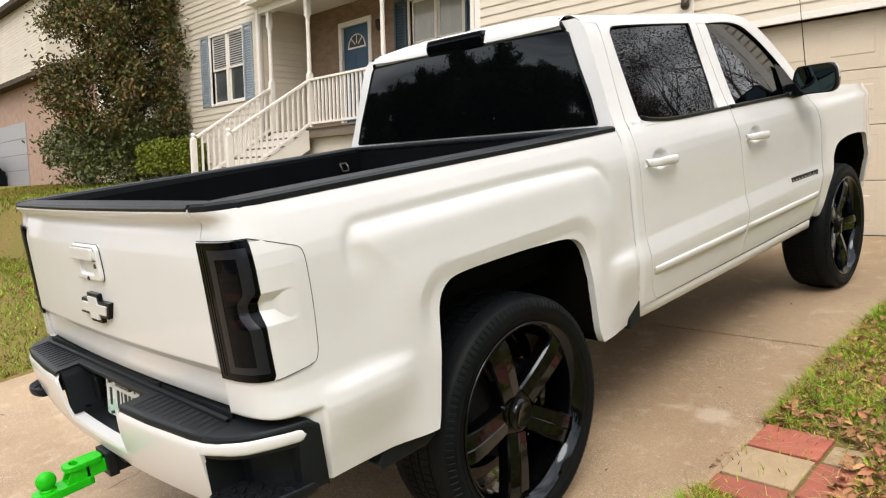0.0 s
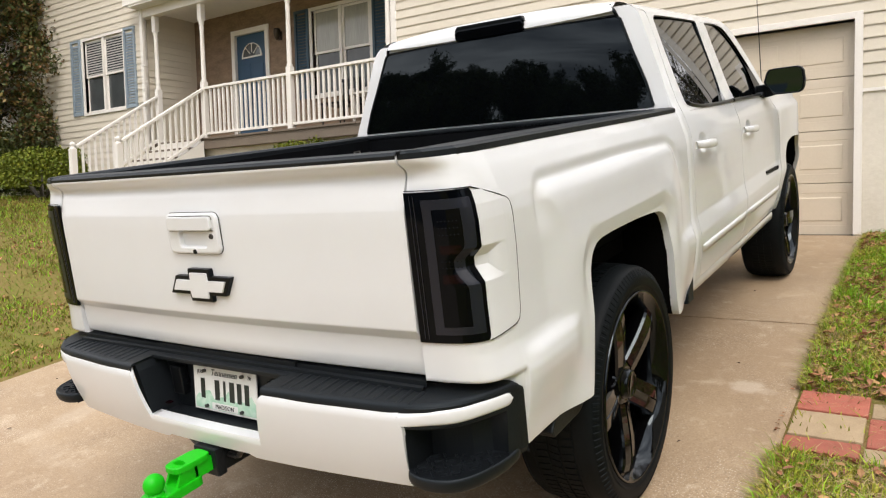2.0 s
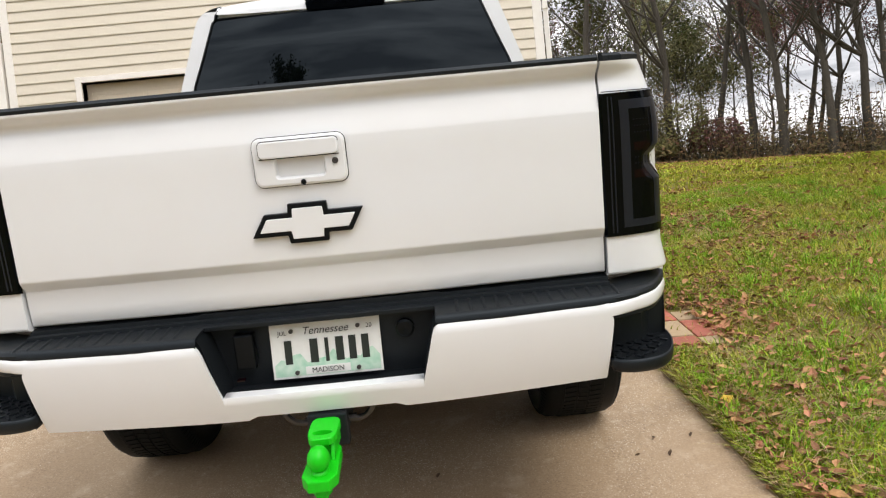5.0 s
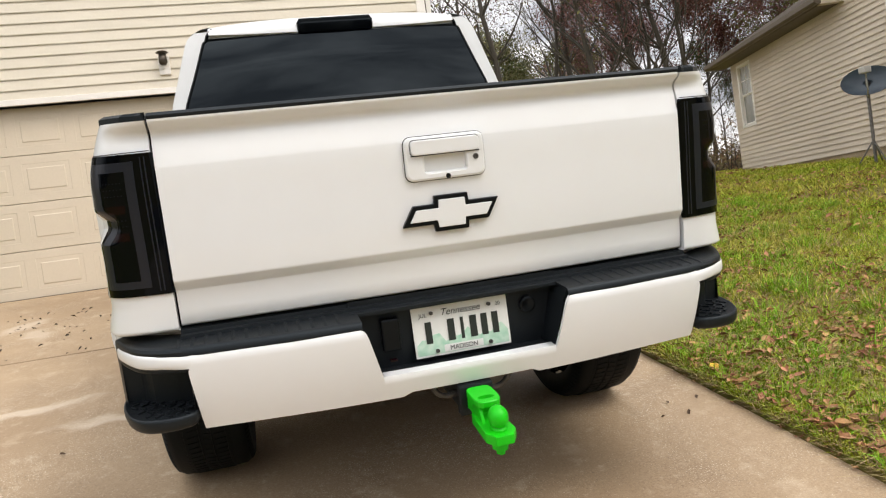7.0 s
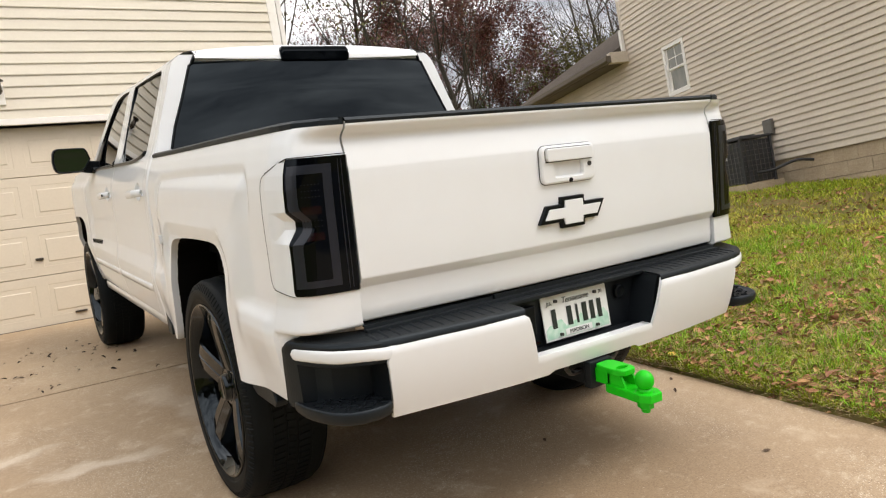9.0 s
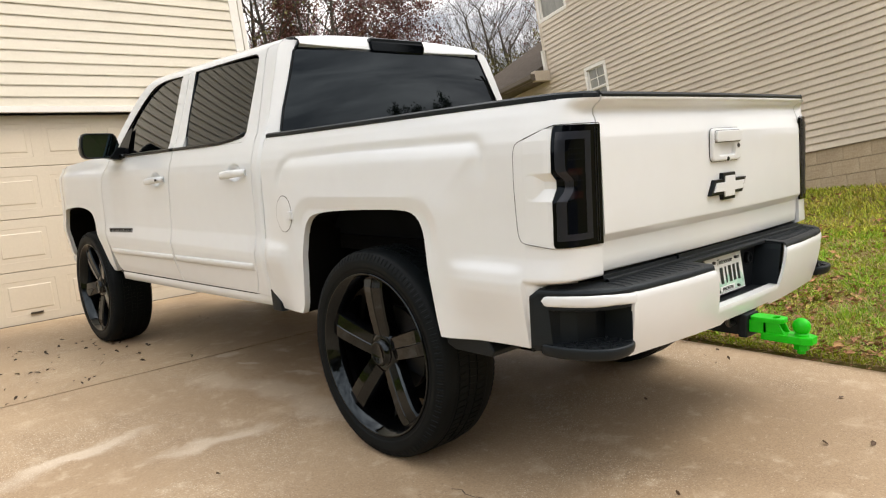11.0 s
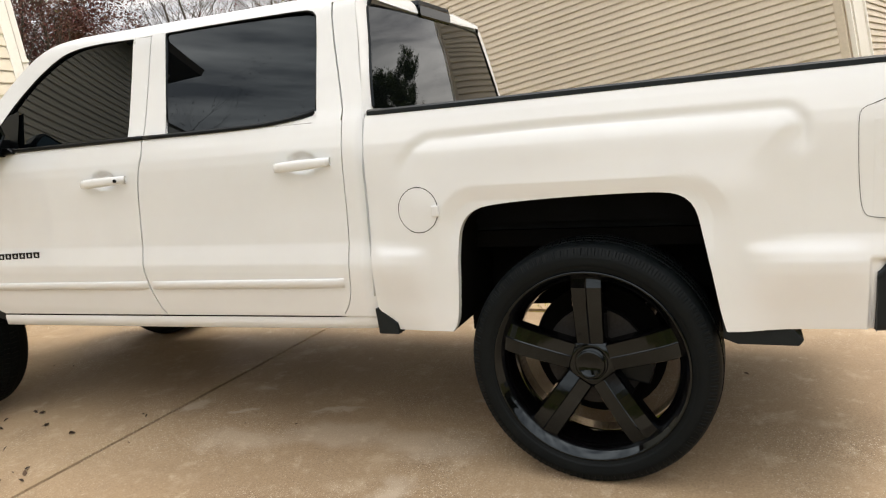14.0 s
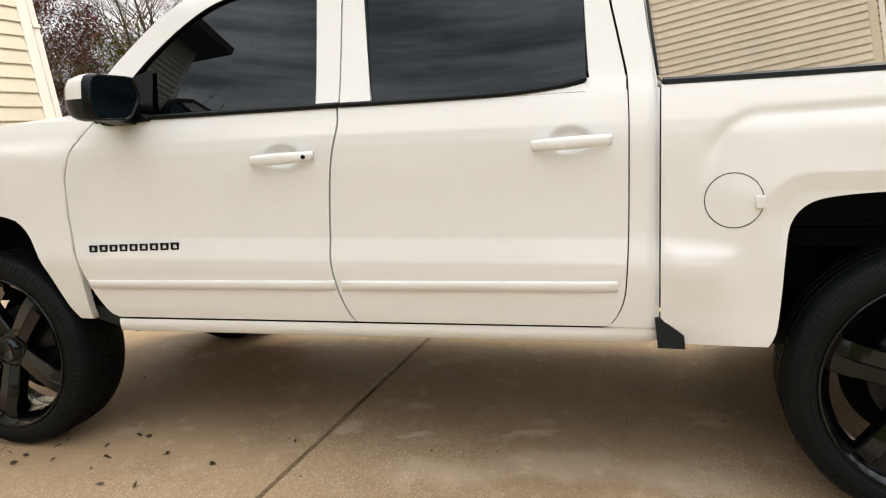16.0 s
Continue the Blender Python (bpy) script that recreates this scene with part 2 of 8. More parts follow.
M["blue"] = material("blue_painted_wood", (0.026, 0.085, 0.165), 0.45, second=(0.02, 0.066, 0.13), scale=4, fine=60)
M["slate"] = material("dark_slate_shutter", (0.052, 0.098, 0.138), 0.55, second=(0.04, 0.076, 0.108), scale=4, fine=60)
M["blue2"] = material("faded_blue_shutter", (0.27, 0.335, 0.385), 0.55, second=(0.225, 0.285, 0.335), scale=4, fine=60)
M["pane"] = material("window_pane", (0.07, 0.078, 0.08), 0.03, second=(0.045, 0.052, 0.055), scale=1.2, fine=4, spec=0.5)
M["curtain"] = material("curtained_pane", (0.40, 0.40, 0.36), 0.08, second=(0.30, 0.31, 0.275), scale=2.5, fine=14, spec=0.5, stretch=(3, 1, 0.4))
M["blind"] = material("pale_blind", (0.52, 0.52, 0.50), 0.6)
M["concrete"] = weathered(material("driveway_concrete", (0.44, 0.33, 0.212), 0.62, second=(0.28, 0.197, 0.122), scale=1.1, fine=120, bump=0.0016, detail=9, mixlo=0.36, mixhi=0.62, world_space=True, spec=0.3))
M["block"] = material("tan_foundation_block", (0.52, 0.425, 0.30), 0.9, second=(0.36, 0.275, 0.18), scale=2.2, fine=38, bump=0.008, vary=0.06)
M["brick_red"] = material("red_paver", (0.42, 0.13, 0.085), 0.8, second=(0.33, 0.10, 0.07), scale=14, fine=130, bump=0.002, vary=0.12)
M["brick_grey"] = material("buff_paver", (0.42, 0.32, 0.20), 0.85, second=(0.33, 0.245, 0.15), scale=12, fine=130, bump=0.002, vary=0.08)
M["housebrick"] = material("pinkish_house_brick", (0.46, 0.33, 0.26), 0.85, second=(0.34, 0.22, 0.17), scale=4, fine=40, vary=0.1)
M["soil"] = material("lawn_soil", (0.15, 0.15, 0.035), 0.95, second=(0.22, 0.15, 0.065), scale=0.55, fine=22, bump=0.012, detail=9, mixlo=0.40, mixhi=0.58, world_space=True, spec=0.1)
M["grass"] = island(material("grass_blades", (0.27, 0.345, 0.026), 0.6, second=(0.43, 0.39, 0.07), scale=0.8, fine=7, mixlo=0.40, mixhi=0.57, world_space=True, spec=0.15), 0.5, 1.6, 0.025)
# darker copy of the grass, the far lawn's shade mixed into its colour
M["shadegrass"] = island(material("shaded_olive_grass", (0.15, 0.175, 0.022), 0.65, second=(0.21, 0.165, 0.045), scale=0.9, fine=7, mixlo=0.40, mixhi=0.57, world_space=True, spec=0.1), 0.5, 1.5, 0.025)
M["tuft"] = island(material("lush_grass_tufts", (0.16, 0.36, 0.018), 0.55, second=(0.23, 0.37, 0.025), scale=3, fine=20, world_space=True, spec=0.2), 0.6, 1.6, 0.02)
M["straw"] = island(material("dead_straw", (0.46, 0.36, 0.19), 0.7, second=(0.34, 0.25, 0.12), scale=3, fine=20, world_space=True, spec=0.15), 0.6, 1.4, 0.02)
M["deadleaf"] = island(material("dry_leaves", (0.37, 0.205, 0.105), 0.75, second=(0.24, 0.12, 0.06), scale=7, fine=60, world_space=True, spec=0.2), 0.55, 1.7, 0.02)
M["yellowleaf"] = material("yellow_leaf", (0.70, 0.46, 0.05), 0.6, second=(0.60, 0.36, 0.04), scale=20)
M["bark"] = material("grey_bark", (0.085, 0.074, 0.058), 0.9, second=(0.045, 0.04, 0.03), scale=3, fine=30, bump=0.01, stretch=(1, 1, 0.3))
M["rustleaf"] = island(material("rust_oak_leaves", (0.155, 0.062, 0.046), 0.75, second=(0.10, 0.042, 0.034), scale=2, fine=20), 0.5, 1.6, 0.025)
M["oliveleaf"] = island(material("olive_leaves", (0.15, 0.135, 0.04), 0.7, second=(0.10, 0.10, 0.03), scale=2, fine=20), 0.5, 1.5, 0.02)
M["evergreen"] = island(material("dark_evergreen_leaves", (0.052, 0.078, 0.022), 0.7, second=(0.03, 0.045, 0.016), scale=1.5, fine=20, spec=0.15), 0.5, 1.7, 0.03)
M["bronzeleaf"] = island(material("bronze_evergreen_leaves", (0.18, 0.10, 0.036), 0.5, second=(0.12, 0.09, 0.03), scale=1.1, fine=20, spec=0.3), 0.5, 1.6, 0.03)
M["oakleaf"] = island(material("glossy_evergreen_leaves", (0.075, 0.092, 0.022), 0.5, second=(0.042, 0.055, 0.015), scale=1.2, fine=20, spec=0.3), 0.5, 1.7, 0.03)
M["greenleaf"] = island(material("mid_green_leaves", (0.06, 0.085, 0.025), 0.7, second=(0.085, 0.075, 0.025), scale=1.0, fine=20, spec=0.15), 0.5, 1.6, 0.03)
M["hedge"] = island(material("yellow_green_hedge", (0.15, 0.175, 0.018), 0.6, second=(0.09, 0.12, 0.014), scale=4, fine=30, spec=0.15), 0.55, 1.5, 0.02)
M["shingle"] = material("brown_roof_shingles", (0.10, 0.083, 0.068), 0.95, second=(0.065, 0.054, 0.044), scale=6, fine=50, vary=0.1, bump=0.003, spec=0.08)
M["fascia"] = material("taupe_board", (0.20, 0.165, 0.13), 0.6, second=(0.17, 0.14, 0.11), scale=3, fine=30, spec=0.2)
M["gutter"] = material("taupe_gutter", (0.135, 0.11, 0.085), 0.6, second=(0.11, 0.09, 0.07), scale=3, fine=30, spec=0.2)
M["bluff"] = material("pale_curtained_pane", (0.30, 0.295, 0.26), 0.06, second=(0.20, 0.20, 0.18), scale=2.5, fine=14, spec=0.5, stretch=(3, 1, 0.4))
M["bin"] = material("dark_green_bin", (0.008, 0.030, 0.027), 0.45, second=(0.006, 0.023, 0.021), scale=5, fine=120)
M["acmetal"] = material("dark_condenser_metal", (0.05, 0.052, 0.055), 0.5, 0.3, second=(0.035, 0.036, 0.04), scale=8, fine=60)
M["mortar"] = material("grey_mortar", (0.32, 0.265, 0.195), 0.95, second=(0.24, 0.195, 0.14))
M["dish"] = material("dark_blue_grey_dish", (0.04, 0.065, 0.085), 0.4, second=(0.035, 0.047, 0.066), scale=4, fine=40)
M["galv"] = material("galvanised_pole", (0.20, 0.195, 0.185), 0.45, 0.7, second=(0.15, 0.14, 0.13), scale=12, fine=60)
M["bronze"] = material("dark_bronze_lamp", (0.07, 0.055, 0.04), 0.4, 0.5, second=(0.05, 0.04, 0.03))
M["rubberpipe"] = material("black_drain_pipe", (0.02, 0.021, 0.022), 0.55, second=(0.03, 0.03, 0.03), scale=6)
for dark_gloss in ("glass", "rim", "lamp", "trim", "plastic"):
    next(n for n in M[dark_gloss].node_tree.nodes if n.type == "BSDF_PRINCIPLED").inputs["Specular Tint"].default_value = (0.76, 0.9, 1.0, 1.0)
M["crack"] = material("dark_joint", (0.035, 0.026, 0.02), 0.95)


# ---- building helpers ----
def part(name, bm, mat, parent=None, label="", smooth=False, kind=""):
    """Links a bmesh as one mesh object, under a thing or a part where one is given."""
    me = bpy.data.meshes.new(name)
    bmesh.ops.recalc_face_normals(bm, faces=bm.faces[:]) if smooth == "fix" else None
    bm.to_mesh(me)
    bm.free()
    mats = mat if isinstance(mat, (list, tuple)) else [mat]
    for one in mats:
        me.materials.append(one)
    if smooth:
        me.shade_smooth()
    ob = new(name, me)
    ob.parent = parent
    return tagged(ob, label, kind=kind)


def empty(name, m=Matrix(), label="", category="", group="", kind=""):
    ob = new(name)
    ob.empty_display_size = 0.2
    ob.matrix_basis = m
    return tagged(ob, label, category, group, kind)


def holder(name, parent, label=""):
    """A part that is made of smaller parts."""
    ob = empty(name, label=label)
    ob.parent = parent
    return ob


def box(bm, lo, hi, m=None, bevel=0.0):
    """A box from corner to corner, bevelled where asked."""
    lo, hi = Vector(lo), Vector(hi)
    r = bmesh.ops.create_cube(bm, size=1.0)
    vs = r["verts"]
    for v in vs:
        v.co = Vector(((lo[k] + hi[k]) / 2 + v.co[k] * (hi[k] - lo[k]) for k in range(3)))
    if bevel:
        es = list({e for v in vs for e in v.link_edges})
        r = bmesh.ops.bevel(bm, geom=es, offset=bevel, segments=2, affect="EDGES", profile=0.6)
        vs = list({v for f in r["faces"] for v in f.verts} | {v for v in vs if v.is_valid})
    if m is not None:
        bmesh.ops.transform(bm, matrix=m, verts=vs)
    return vs


def boxed(lo, hi, bevel=0.0):
    bm = bmesh.new()
    box(bm, lo, hi, bevel=bevel)
    return bm


def tube(bm, pts, radii, sides=8, cap=True):
    """A tube along points; radii is one number or one a point."""
    pts = [Vector(p) for p in pts]
    if not isinstance(radii, (list, tuple)):
        radii = [radii] * len(pts)
    rings = []
    for k, p in enumerate(pts):
        d = (pts[min(k + 1, len(pts) - 1)] - pts[max(k - 1, 0)]).normalized()
        a = d.orthogonal().normalized() if k == 0 else (side - d * side.dot(d)).normalized()
        side = a
        b = d.cross(a)
        rings.append([bm.verts.new(p + radii[k] * (math.cos(2 * math.pi * j / sides) * a + math.sin(2 * math.pi * j / sides) * b)) for j in range(sides)])
    for r0, r1 in zip(rings, rings[1:]):
        for j in range(sides):
            bm.faces.new((r0[j], r0[(j + 1) % sides], r1[(j + 1) % sides], r1[j]))
    if cap:
        bm.faces.new(rings[0][::-1])
        bm.faces.new(rings[-1])


def grid(bm, rows, flip=False, close=False):
    """Quads over rows of points."""
    vs = [[bm.verts.new(p) for p in row] for row in rows]
    for r0, r1 in zip(vs, vs[1:]):
        n = len(r0)
        for j in range(n if close else n - 1):
            q = (r0[j], r0[(j + 1) % n], r1[(j + 1) % n], r1[j])
            bm.faces.new(q[::-1] if flip else q)
    return vs


def prism(bm, outline, axis, a, b, bevel=0.0):
    """An outline of two coordinates carried along one axis from a to b."""
    def place(p, v):
        q = [p[0], p[1]]
        q.insert(axis, v)
        return q
    lo = [bm.verts.new(place(p, a)) for p in outline]
    hi = [bm.verts.new(place(p, b)) for p in outline]
    n = len(outline)
    fs = [bm.faces.new(lo), bm.faces.new(hi[::-1])]
    for j in range(n):
        fs.append(bm.faces.new((lo[j], hi[j], hi[(j + 1) % n], lo[(j + 1) % n])))
    bmesh.ops.recalc_face_normals(bm, faces=fs)
    if bevel:
        es = list({e for f in fs for e in f.edges})
        bmesh.ops.bevel(bm, geom=es, offset=bevel, segments=2, affect="EDGES", profile=0.6)


def lathe(bm, profile, axis="x", turns=48, centre=(0, 0, 0)):
    """A profile of (along, radius) turned about an axis."""
    rows = []
    for along, r in profile:
        row = []
        for j in range(turns):
            a = 2 * math.pi * j / turns
            p = (along, r * math.cos(a), r * math.sin(a)) if axis == "x" else (r * math.cos(a), r * math.sin(a), along)
            row.append(Vector(p) + Vector(centre))
        rows.append(row)
    grid(bm, rows, close=True)


def smooth(a, b, v):
    t = min(max((v - a) / (b - a), 0.0), 1.0)
    return t * t * (3 - 2 * t)


def curve(points, n):
    """n points on a smooth line through the given ones, evenly along it."""
    p = np.array(points, float)
    k = np.arange(len(p))
    u = np.linspace(0, len(p) - 1, 24 * len(p))
    i = np.clip(u.astype(int), 0, len(p) - 2)
    f = (u - i)[:, None]
    m = np.gradient(p, axis=0)
    d = p[i + 1] - p[i]
    q = (2 * f**3 - 3 * f**2 + 1) * p[i] + (f**3 - 2 * f**2 + f) * m[i] + (3 * f**2 - 2 * f**3) * p[i + 1] + (f**3 - f**2) * m[i + 1]
    s = np.r_[0, np.cumsum(np.hypot(*np.diff(q, axis=0).T))] if p.shape[1] == 2 else np.r_[0, np.cumsum(np.linalg.norm(np.diff(q, axis=0), axis=1))]
    t = np.linspace(0, s[-1], n)
    return [tuple(float(np.interp(v, s, q[:, c])) for c in range(p.shape[1])) for v in t]


def line(points, n):
    """n points evenly along straight pieces."""
    p = np.array(points, float)
    s = np.r_[0, np.cumsum(np.linalg.norm(np.diff(p, axis=0), axis=1))]
    t = np.linspace(0, s[-1], n)
    return [tuple(float(np.interp(v, s, p[:, c])) for c in range(p.shape[1])) for v in t]

# ---- ground ----
GX = [-400, -60, -30, -14, -10, -3.55, 1.38, 4, 8, 14, 25, 60, 400]
GY = [-400, -40, -10, -4, 0, 4.3, 6, 12, 20, 32, 60, 400]
GZ = [[-3] * 13,
      [-1.9] * 13,
      [-0.6, -0.6, -0.6, -0.6, -0.8, -1.45, -1.45, -1.1, -0.7, -0.5, -0.4, -0.3, -0.3],
      [0.4, 0.4, 0.4, 0.4, 0.1, -0.62, -0.62, -0.35, 0.1, 0.3, 0.3, 0.4, 0.4],
      [1.0, 1.0, 1.0, 0.95, 0.7, 0, 0, 0.15, 0.5, 0.6, 0.6, 0.7, 0.7],
      [1.5, 1.5, 1.5, 1.45, 1.35, 0.56, 0.56, 0.70, 0.87, 0.95, 1, 1, 1],
      [1.6, 1.6, 1.6, 1.5, 1.45, 0.70, 0.71, 0.84, 0.97, 1.05, 1.1, 1.1, 1.1],
      [1.8, 1.8, 1.8, 1.7, 1.5, 1.1, 1.15, 1.2, 1.25, 1.25, 1.2, 1.2, 1.2],
      [2, 2, 2, 2, 1.9, 1.8, 1.8, 1.75, 1.65, 1.5, 1.3, 1.2, 1.2],
      [2.8, 2.8, 2.8, 2.8, 2.8, 2.9, 2.9, 2.85, 2.7, 2.4, 1.7, 1.4, 1.4],
      [3.4] * 13,
      [5] * 13]
GZ_ = np.array(GZ, float)


def drive_z(y):
    if y <= 2.22:
        return 0.1548 * y if y > -9 else -1.39
    d = min(y - 2.22, 3.8)
    return 0.3437 + 0.1113 * d - 0.0037 * d * d


def yard_z(x, y):
    j = min(max(int(np.searchsorted(GY, y)) - 1, 0), len(GY) - 2)
    f = (y - GY[j]) / (GY[j + 1] - GY[j])
    a, b = np.interp(x, GX, GZ_[j]), np.interp(x, GX, GZ_[j + 1])
    z = float(a + (b - a) * f)
    if -4 < y < 7 and -8 < x < 5:
        near = smooth(5, 1.4, x) if x > 0 else smooth(-7.5, -3.6, x)
        z += near * (drive_z(y) - float(np.interp(1.38, GX, GZ_[j]) * (1 - f) + np.interp(1.38, GX, GZ_[j + 1]) * f)) * smooth(7, 5.5, y)
    return z


def ground_z(x, y):
    if -3.56 < x < 1.39 and y < 6.2:
        return drive_z(y) - 0.09
    bumps = 0.02 * noise.noise(Vector((x * 0.7, y * 0.7, 0))) + 0.012 * noise.noise(Vector((x * 2.3, y * 2.3, 5)))
    z = yard_z(x, y) + bumps + 0.012
    bed = smooth(2.3, 1.97, x) * smooth(0.1, 0.45, y) * smooth(1.6, 1.22, y)
    return z + bed * (min(z, 0.1548 * y) - z)


def steps(*runs):
    out = []
    for a, b, d in runs:
        n = max(int(round((b - a) / d)), 1)
        out += [a + (b - a) * k / n for k in range(n)]
    return out + [runs[-1][1]]


gx = steps((-400, -60, 40), (-60, -20, 4), (-20, -3.58, 0.25)) [:-1] + [-3.575, -3.56, -3.5] + steps((-2.5, 0.5, 1.0)) + [1.33, 1.39, 1.405] + steps((1.6, 10, 0.35), (10, 30, 1.5), (30, 80, 5), (80, 400, 40))
gy = steps((-400, -60, 40), (-60, -12, 6), (-12, -5, 1), (-5, 14, 0.25), (14, 45, 1.5), (45, 80, 7), (80, 400, 40))
bm = bmesh.new()
grid(bm, [[(x, y, ground_z(x, y)) for x in gx] for y in gy])
part("ground", bm, M["soil"], smooth=True, kind="structure", label="sloping lawn with thin grass and leaf litter")

# driveway in poured slabs, the joint across it under the truck
driveway = empty("driveway", kind="structure", label="tan concrete driveway with stains and one joint")


def slab(y0, y1):
    bm = bmesh.new()
    ys = steps((y0, y1, 0.2))
    xs = [-3.55, -3.53] + steps((-3.4, 1.2, 0.46)) + [1.36, 1.38]
    rows = []
    for y in ys:
        rows.append([(x, y, drive_z(y) - (0.012 if x in (-3.55, 1.38) else 0.0)) for x in xs])
    grid(bm, rows)
    low = [[(x, y, z - 0.11) for x, y, z in r] for r in rows]
    edge = [rows[0], low[0]]
    grid(bm, edge, flip=False)
    grid(bm, [rows[-1], low[-1]], flip=True)
    grid(bm, [[r[0] for r in rows], [r[0] for r in low]], flip=True)
    grid(bm, [[r[-1] for r in rows], [r[-1] for r in low]])
    return part("slab", bm, M["concrete"], driveway)


for y0, y1 in ((-9.0, -3.806), (-3.794, 2.208), (2.232, 5.96)):
    slab(y0, y1)
bm = bmesh.new()
for y in (-3.8, 2.22):
    box(bm, (-3.54, y - 0.02, drive_z(y) - 0.1), (1.37, y + 0.02, drive_z(y) - 0.022))
part("joint_filler", bm, M["crack"], driveway)

# street below
bm = bmesh.new()
grid(bm, [[(x, y, -1.39 - 0.02 * abs(y + 13) / 4) for x in (-120, -3.6, 1.4, 120)] for y in (-17, -13, -9)])
part("road", bm, material("asphalt", (0.055, 0.055, 0.058), 0.85, second=(0.04, 0.04, 0.042), scale=2, fine=60, bump=0.003, world_space=True), kind="structure", label="grey asphalt street at the foot of the drive")

# ---- the cream house: garage wing, porch, window wall ----
HY = 5.9          # front plane
COURSE = 0.127


def board_mesh(length, course, lip=0.022):
    """One lap of siding, x along it, thicker at its lower edge."""
    bm = bmesh.new()
    prism(bm, [(0, 0.034), (-lip + 0.006, 0.032), (-lip + 0.004, 0.001), (-lip, -0.003), (-lip - 0.001, 0.004), (-0.004, course + 0.036), (0, course + 0.036)], 0, 0.0, length)
    me = bpy.data.meshes.new("siding_board")
    bm.to_mesh(me)
    bm.free()
    return me


BOARDS = {}


def siding(parent, m, length, z0, z1, mat, course=COURSE, holes=(), top=None):
    """Laps of siding on a wall whose local x runs along it and whose face looks to -y; holes are (x0, x1, z0, z1)."""
    n = int(math.ceil((z1 - z0) / course))
    for k in range(n):
        z = z0 + k * course
        spans = [(0.0, length)]
        for hx0, hx1, hz0, hz1 in holes:
            if z + course * 0.6 > hz0 and z + course * 0.4 < hz1:
                spans = [q for a, b in spans for q in ((a, min(b, hx0)), (max(a, hx1), b)) if q[1] - q[0] > 0.02]
        if top:
            spans = [(max(a, top(z)[0]), min(b, top(z)[1])) for a, b in spans if min(b, top(z)[1]) - max(a, top(z)[0]) > 0.05]
        for a, b in spans:
            key = (round(b - a, 3), course, mat.name)
            if key not in BOARDS:
                BOARDS[key] = board_mesh(b - a, course, 0.03 if course < 0.11 else 0.022)
                BOARDS[key].materials.append(mat)
            ob = new("siding_board", BOARDS[key])
            ob.parent = parent
            ob.matrix_basis = m @ Matrix.Translation((a, 0, z))


def wall(name, lo, hi, mat, label):
    return part(name, boxed(lo, hi), mat, kind="structure", label=label)


# garage front, built round its door opening
GD = (-3.80, 1.27, 0.70, 2.93)
garage_wall = empty("wall_garage_front", kind="structure", label="cream lap siding over a painted block base")
bm = bmesh.new()
for lo, hi in (((-4.68, HY, 0.4), (GD[0], HY + 0.25, 2.21)), ((GD[1], HY, 0.4), (1.95, HY + 0.25, 2.21))):
    box(bm, lo, hi)
part("block_base", bm, M["parge"], garage_wall, "cream painted block base")
bm = bmesh.new()
for lo, hi in (((-4.68, HY + 0.012, 2.21), (GD[0], HY + 0.25, 6.9)), ((GD[1], HY + 0.012, 2.21), (1.95, HY + 0.25, 6.9)), ((GD[0], HY + 0.012, GD[3]), (GD[1], HY + 0.25, 6.9))):
    box(bm, lo, hi)
part("sheathing", bm, M["siding"], garage_wall)
siding(garage_wall, Matrix.Translation((-4.6, HY + 0.012, 0)), 6.45, 2.215, 6.8, M["siding"], holes=((0.8 - 0.075, 5.87 + 0.075, 0, GD[3] + 0.06),))
for x0, x1 in ((-4.70, -4.60), (1.85, 1.965)):
    part("corner_board", boxed((x0, HY - 0.012, 2.2), (x1, HY + 0.05, 6.9), 0.004), M["white"], garage_wall)
bm = bmesh.new()
for lo, hi in (((GD[0] - 0.075, HY - 0.02, 0.72), (GD[0], HY + 0.2, GD[3] + 0.07)), ((GD[1], HY - 0.02, 0.72), (GD[1] + 0.075, HY + 0.2, GD[3] + 0.07)), ((GD[0], HY - 0.02, GD[3]), (GD[1], HY + 0.2, GD[3] + 0.07))):
    box(bm, lo, hi, bevel=0.004)
part("door_trim", bm, M["white"], garage_wall, "cream painted jamb and head trim")
for z in (2.20,):
    part("starter_strip", boxed((GD[1] + 0.075, HY - 0.02, z - 0.02), (1.95, HY + 0.02, z + 0.015)), M["white"], garage_wall)
# sides and back of the garage wing
wall("wall_garage_side", (1.70, HY + 0.25, 0.4), (1.95, 14.0, 6.9), M["siding"], "cream sided wall of the garage wing")
siding_side = empty("wall_garage_side_laps", kind="structure", label="cream lap siding on the garage side")
siding(siding_side, Matrix.Translation((1.952, HY + 0.02, 0)) @ Matrix.Rotation(radians(90), 4, "Z"), 8.0, 2.215, 6.8, M["siding"])
wall("wall_garage_inner", (-4.68, HY + 0.25, 0.4), (-4.43, 7.15, 6.9), M["siding"], "cream sided return wall beside the porch")
wall("wall_back", (-20.0, 13.75, 0.4), (1.70, 14.0, 6.9), M["siding"], "cream sided rear wall")
part("floor_garage", boxed((-4.43, 6.0, 0.5), (1.7, 13.75, 0.70)), M["concrete"], kind="structure", label="garage slab")

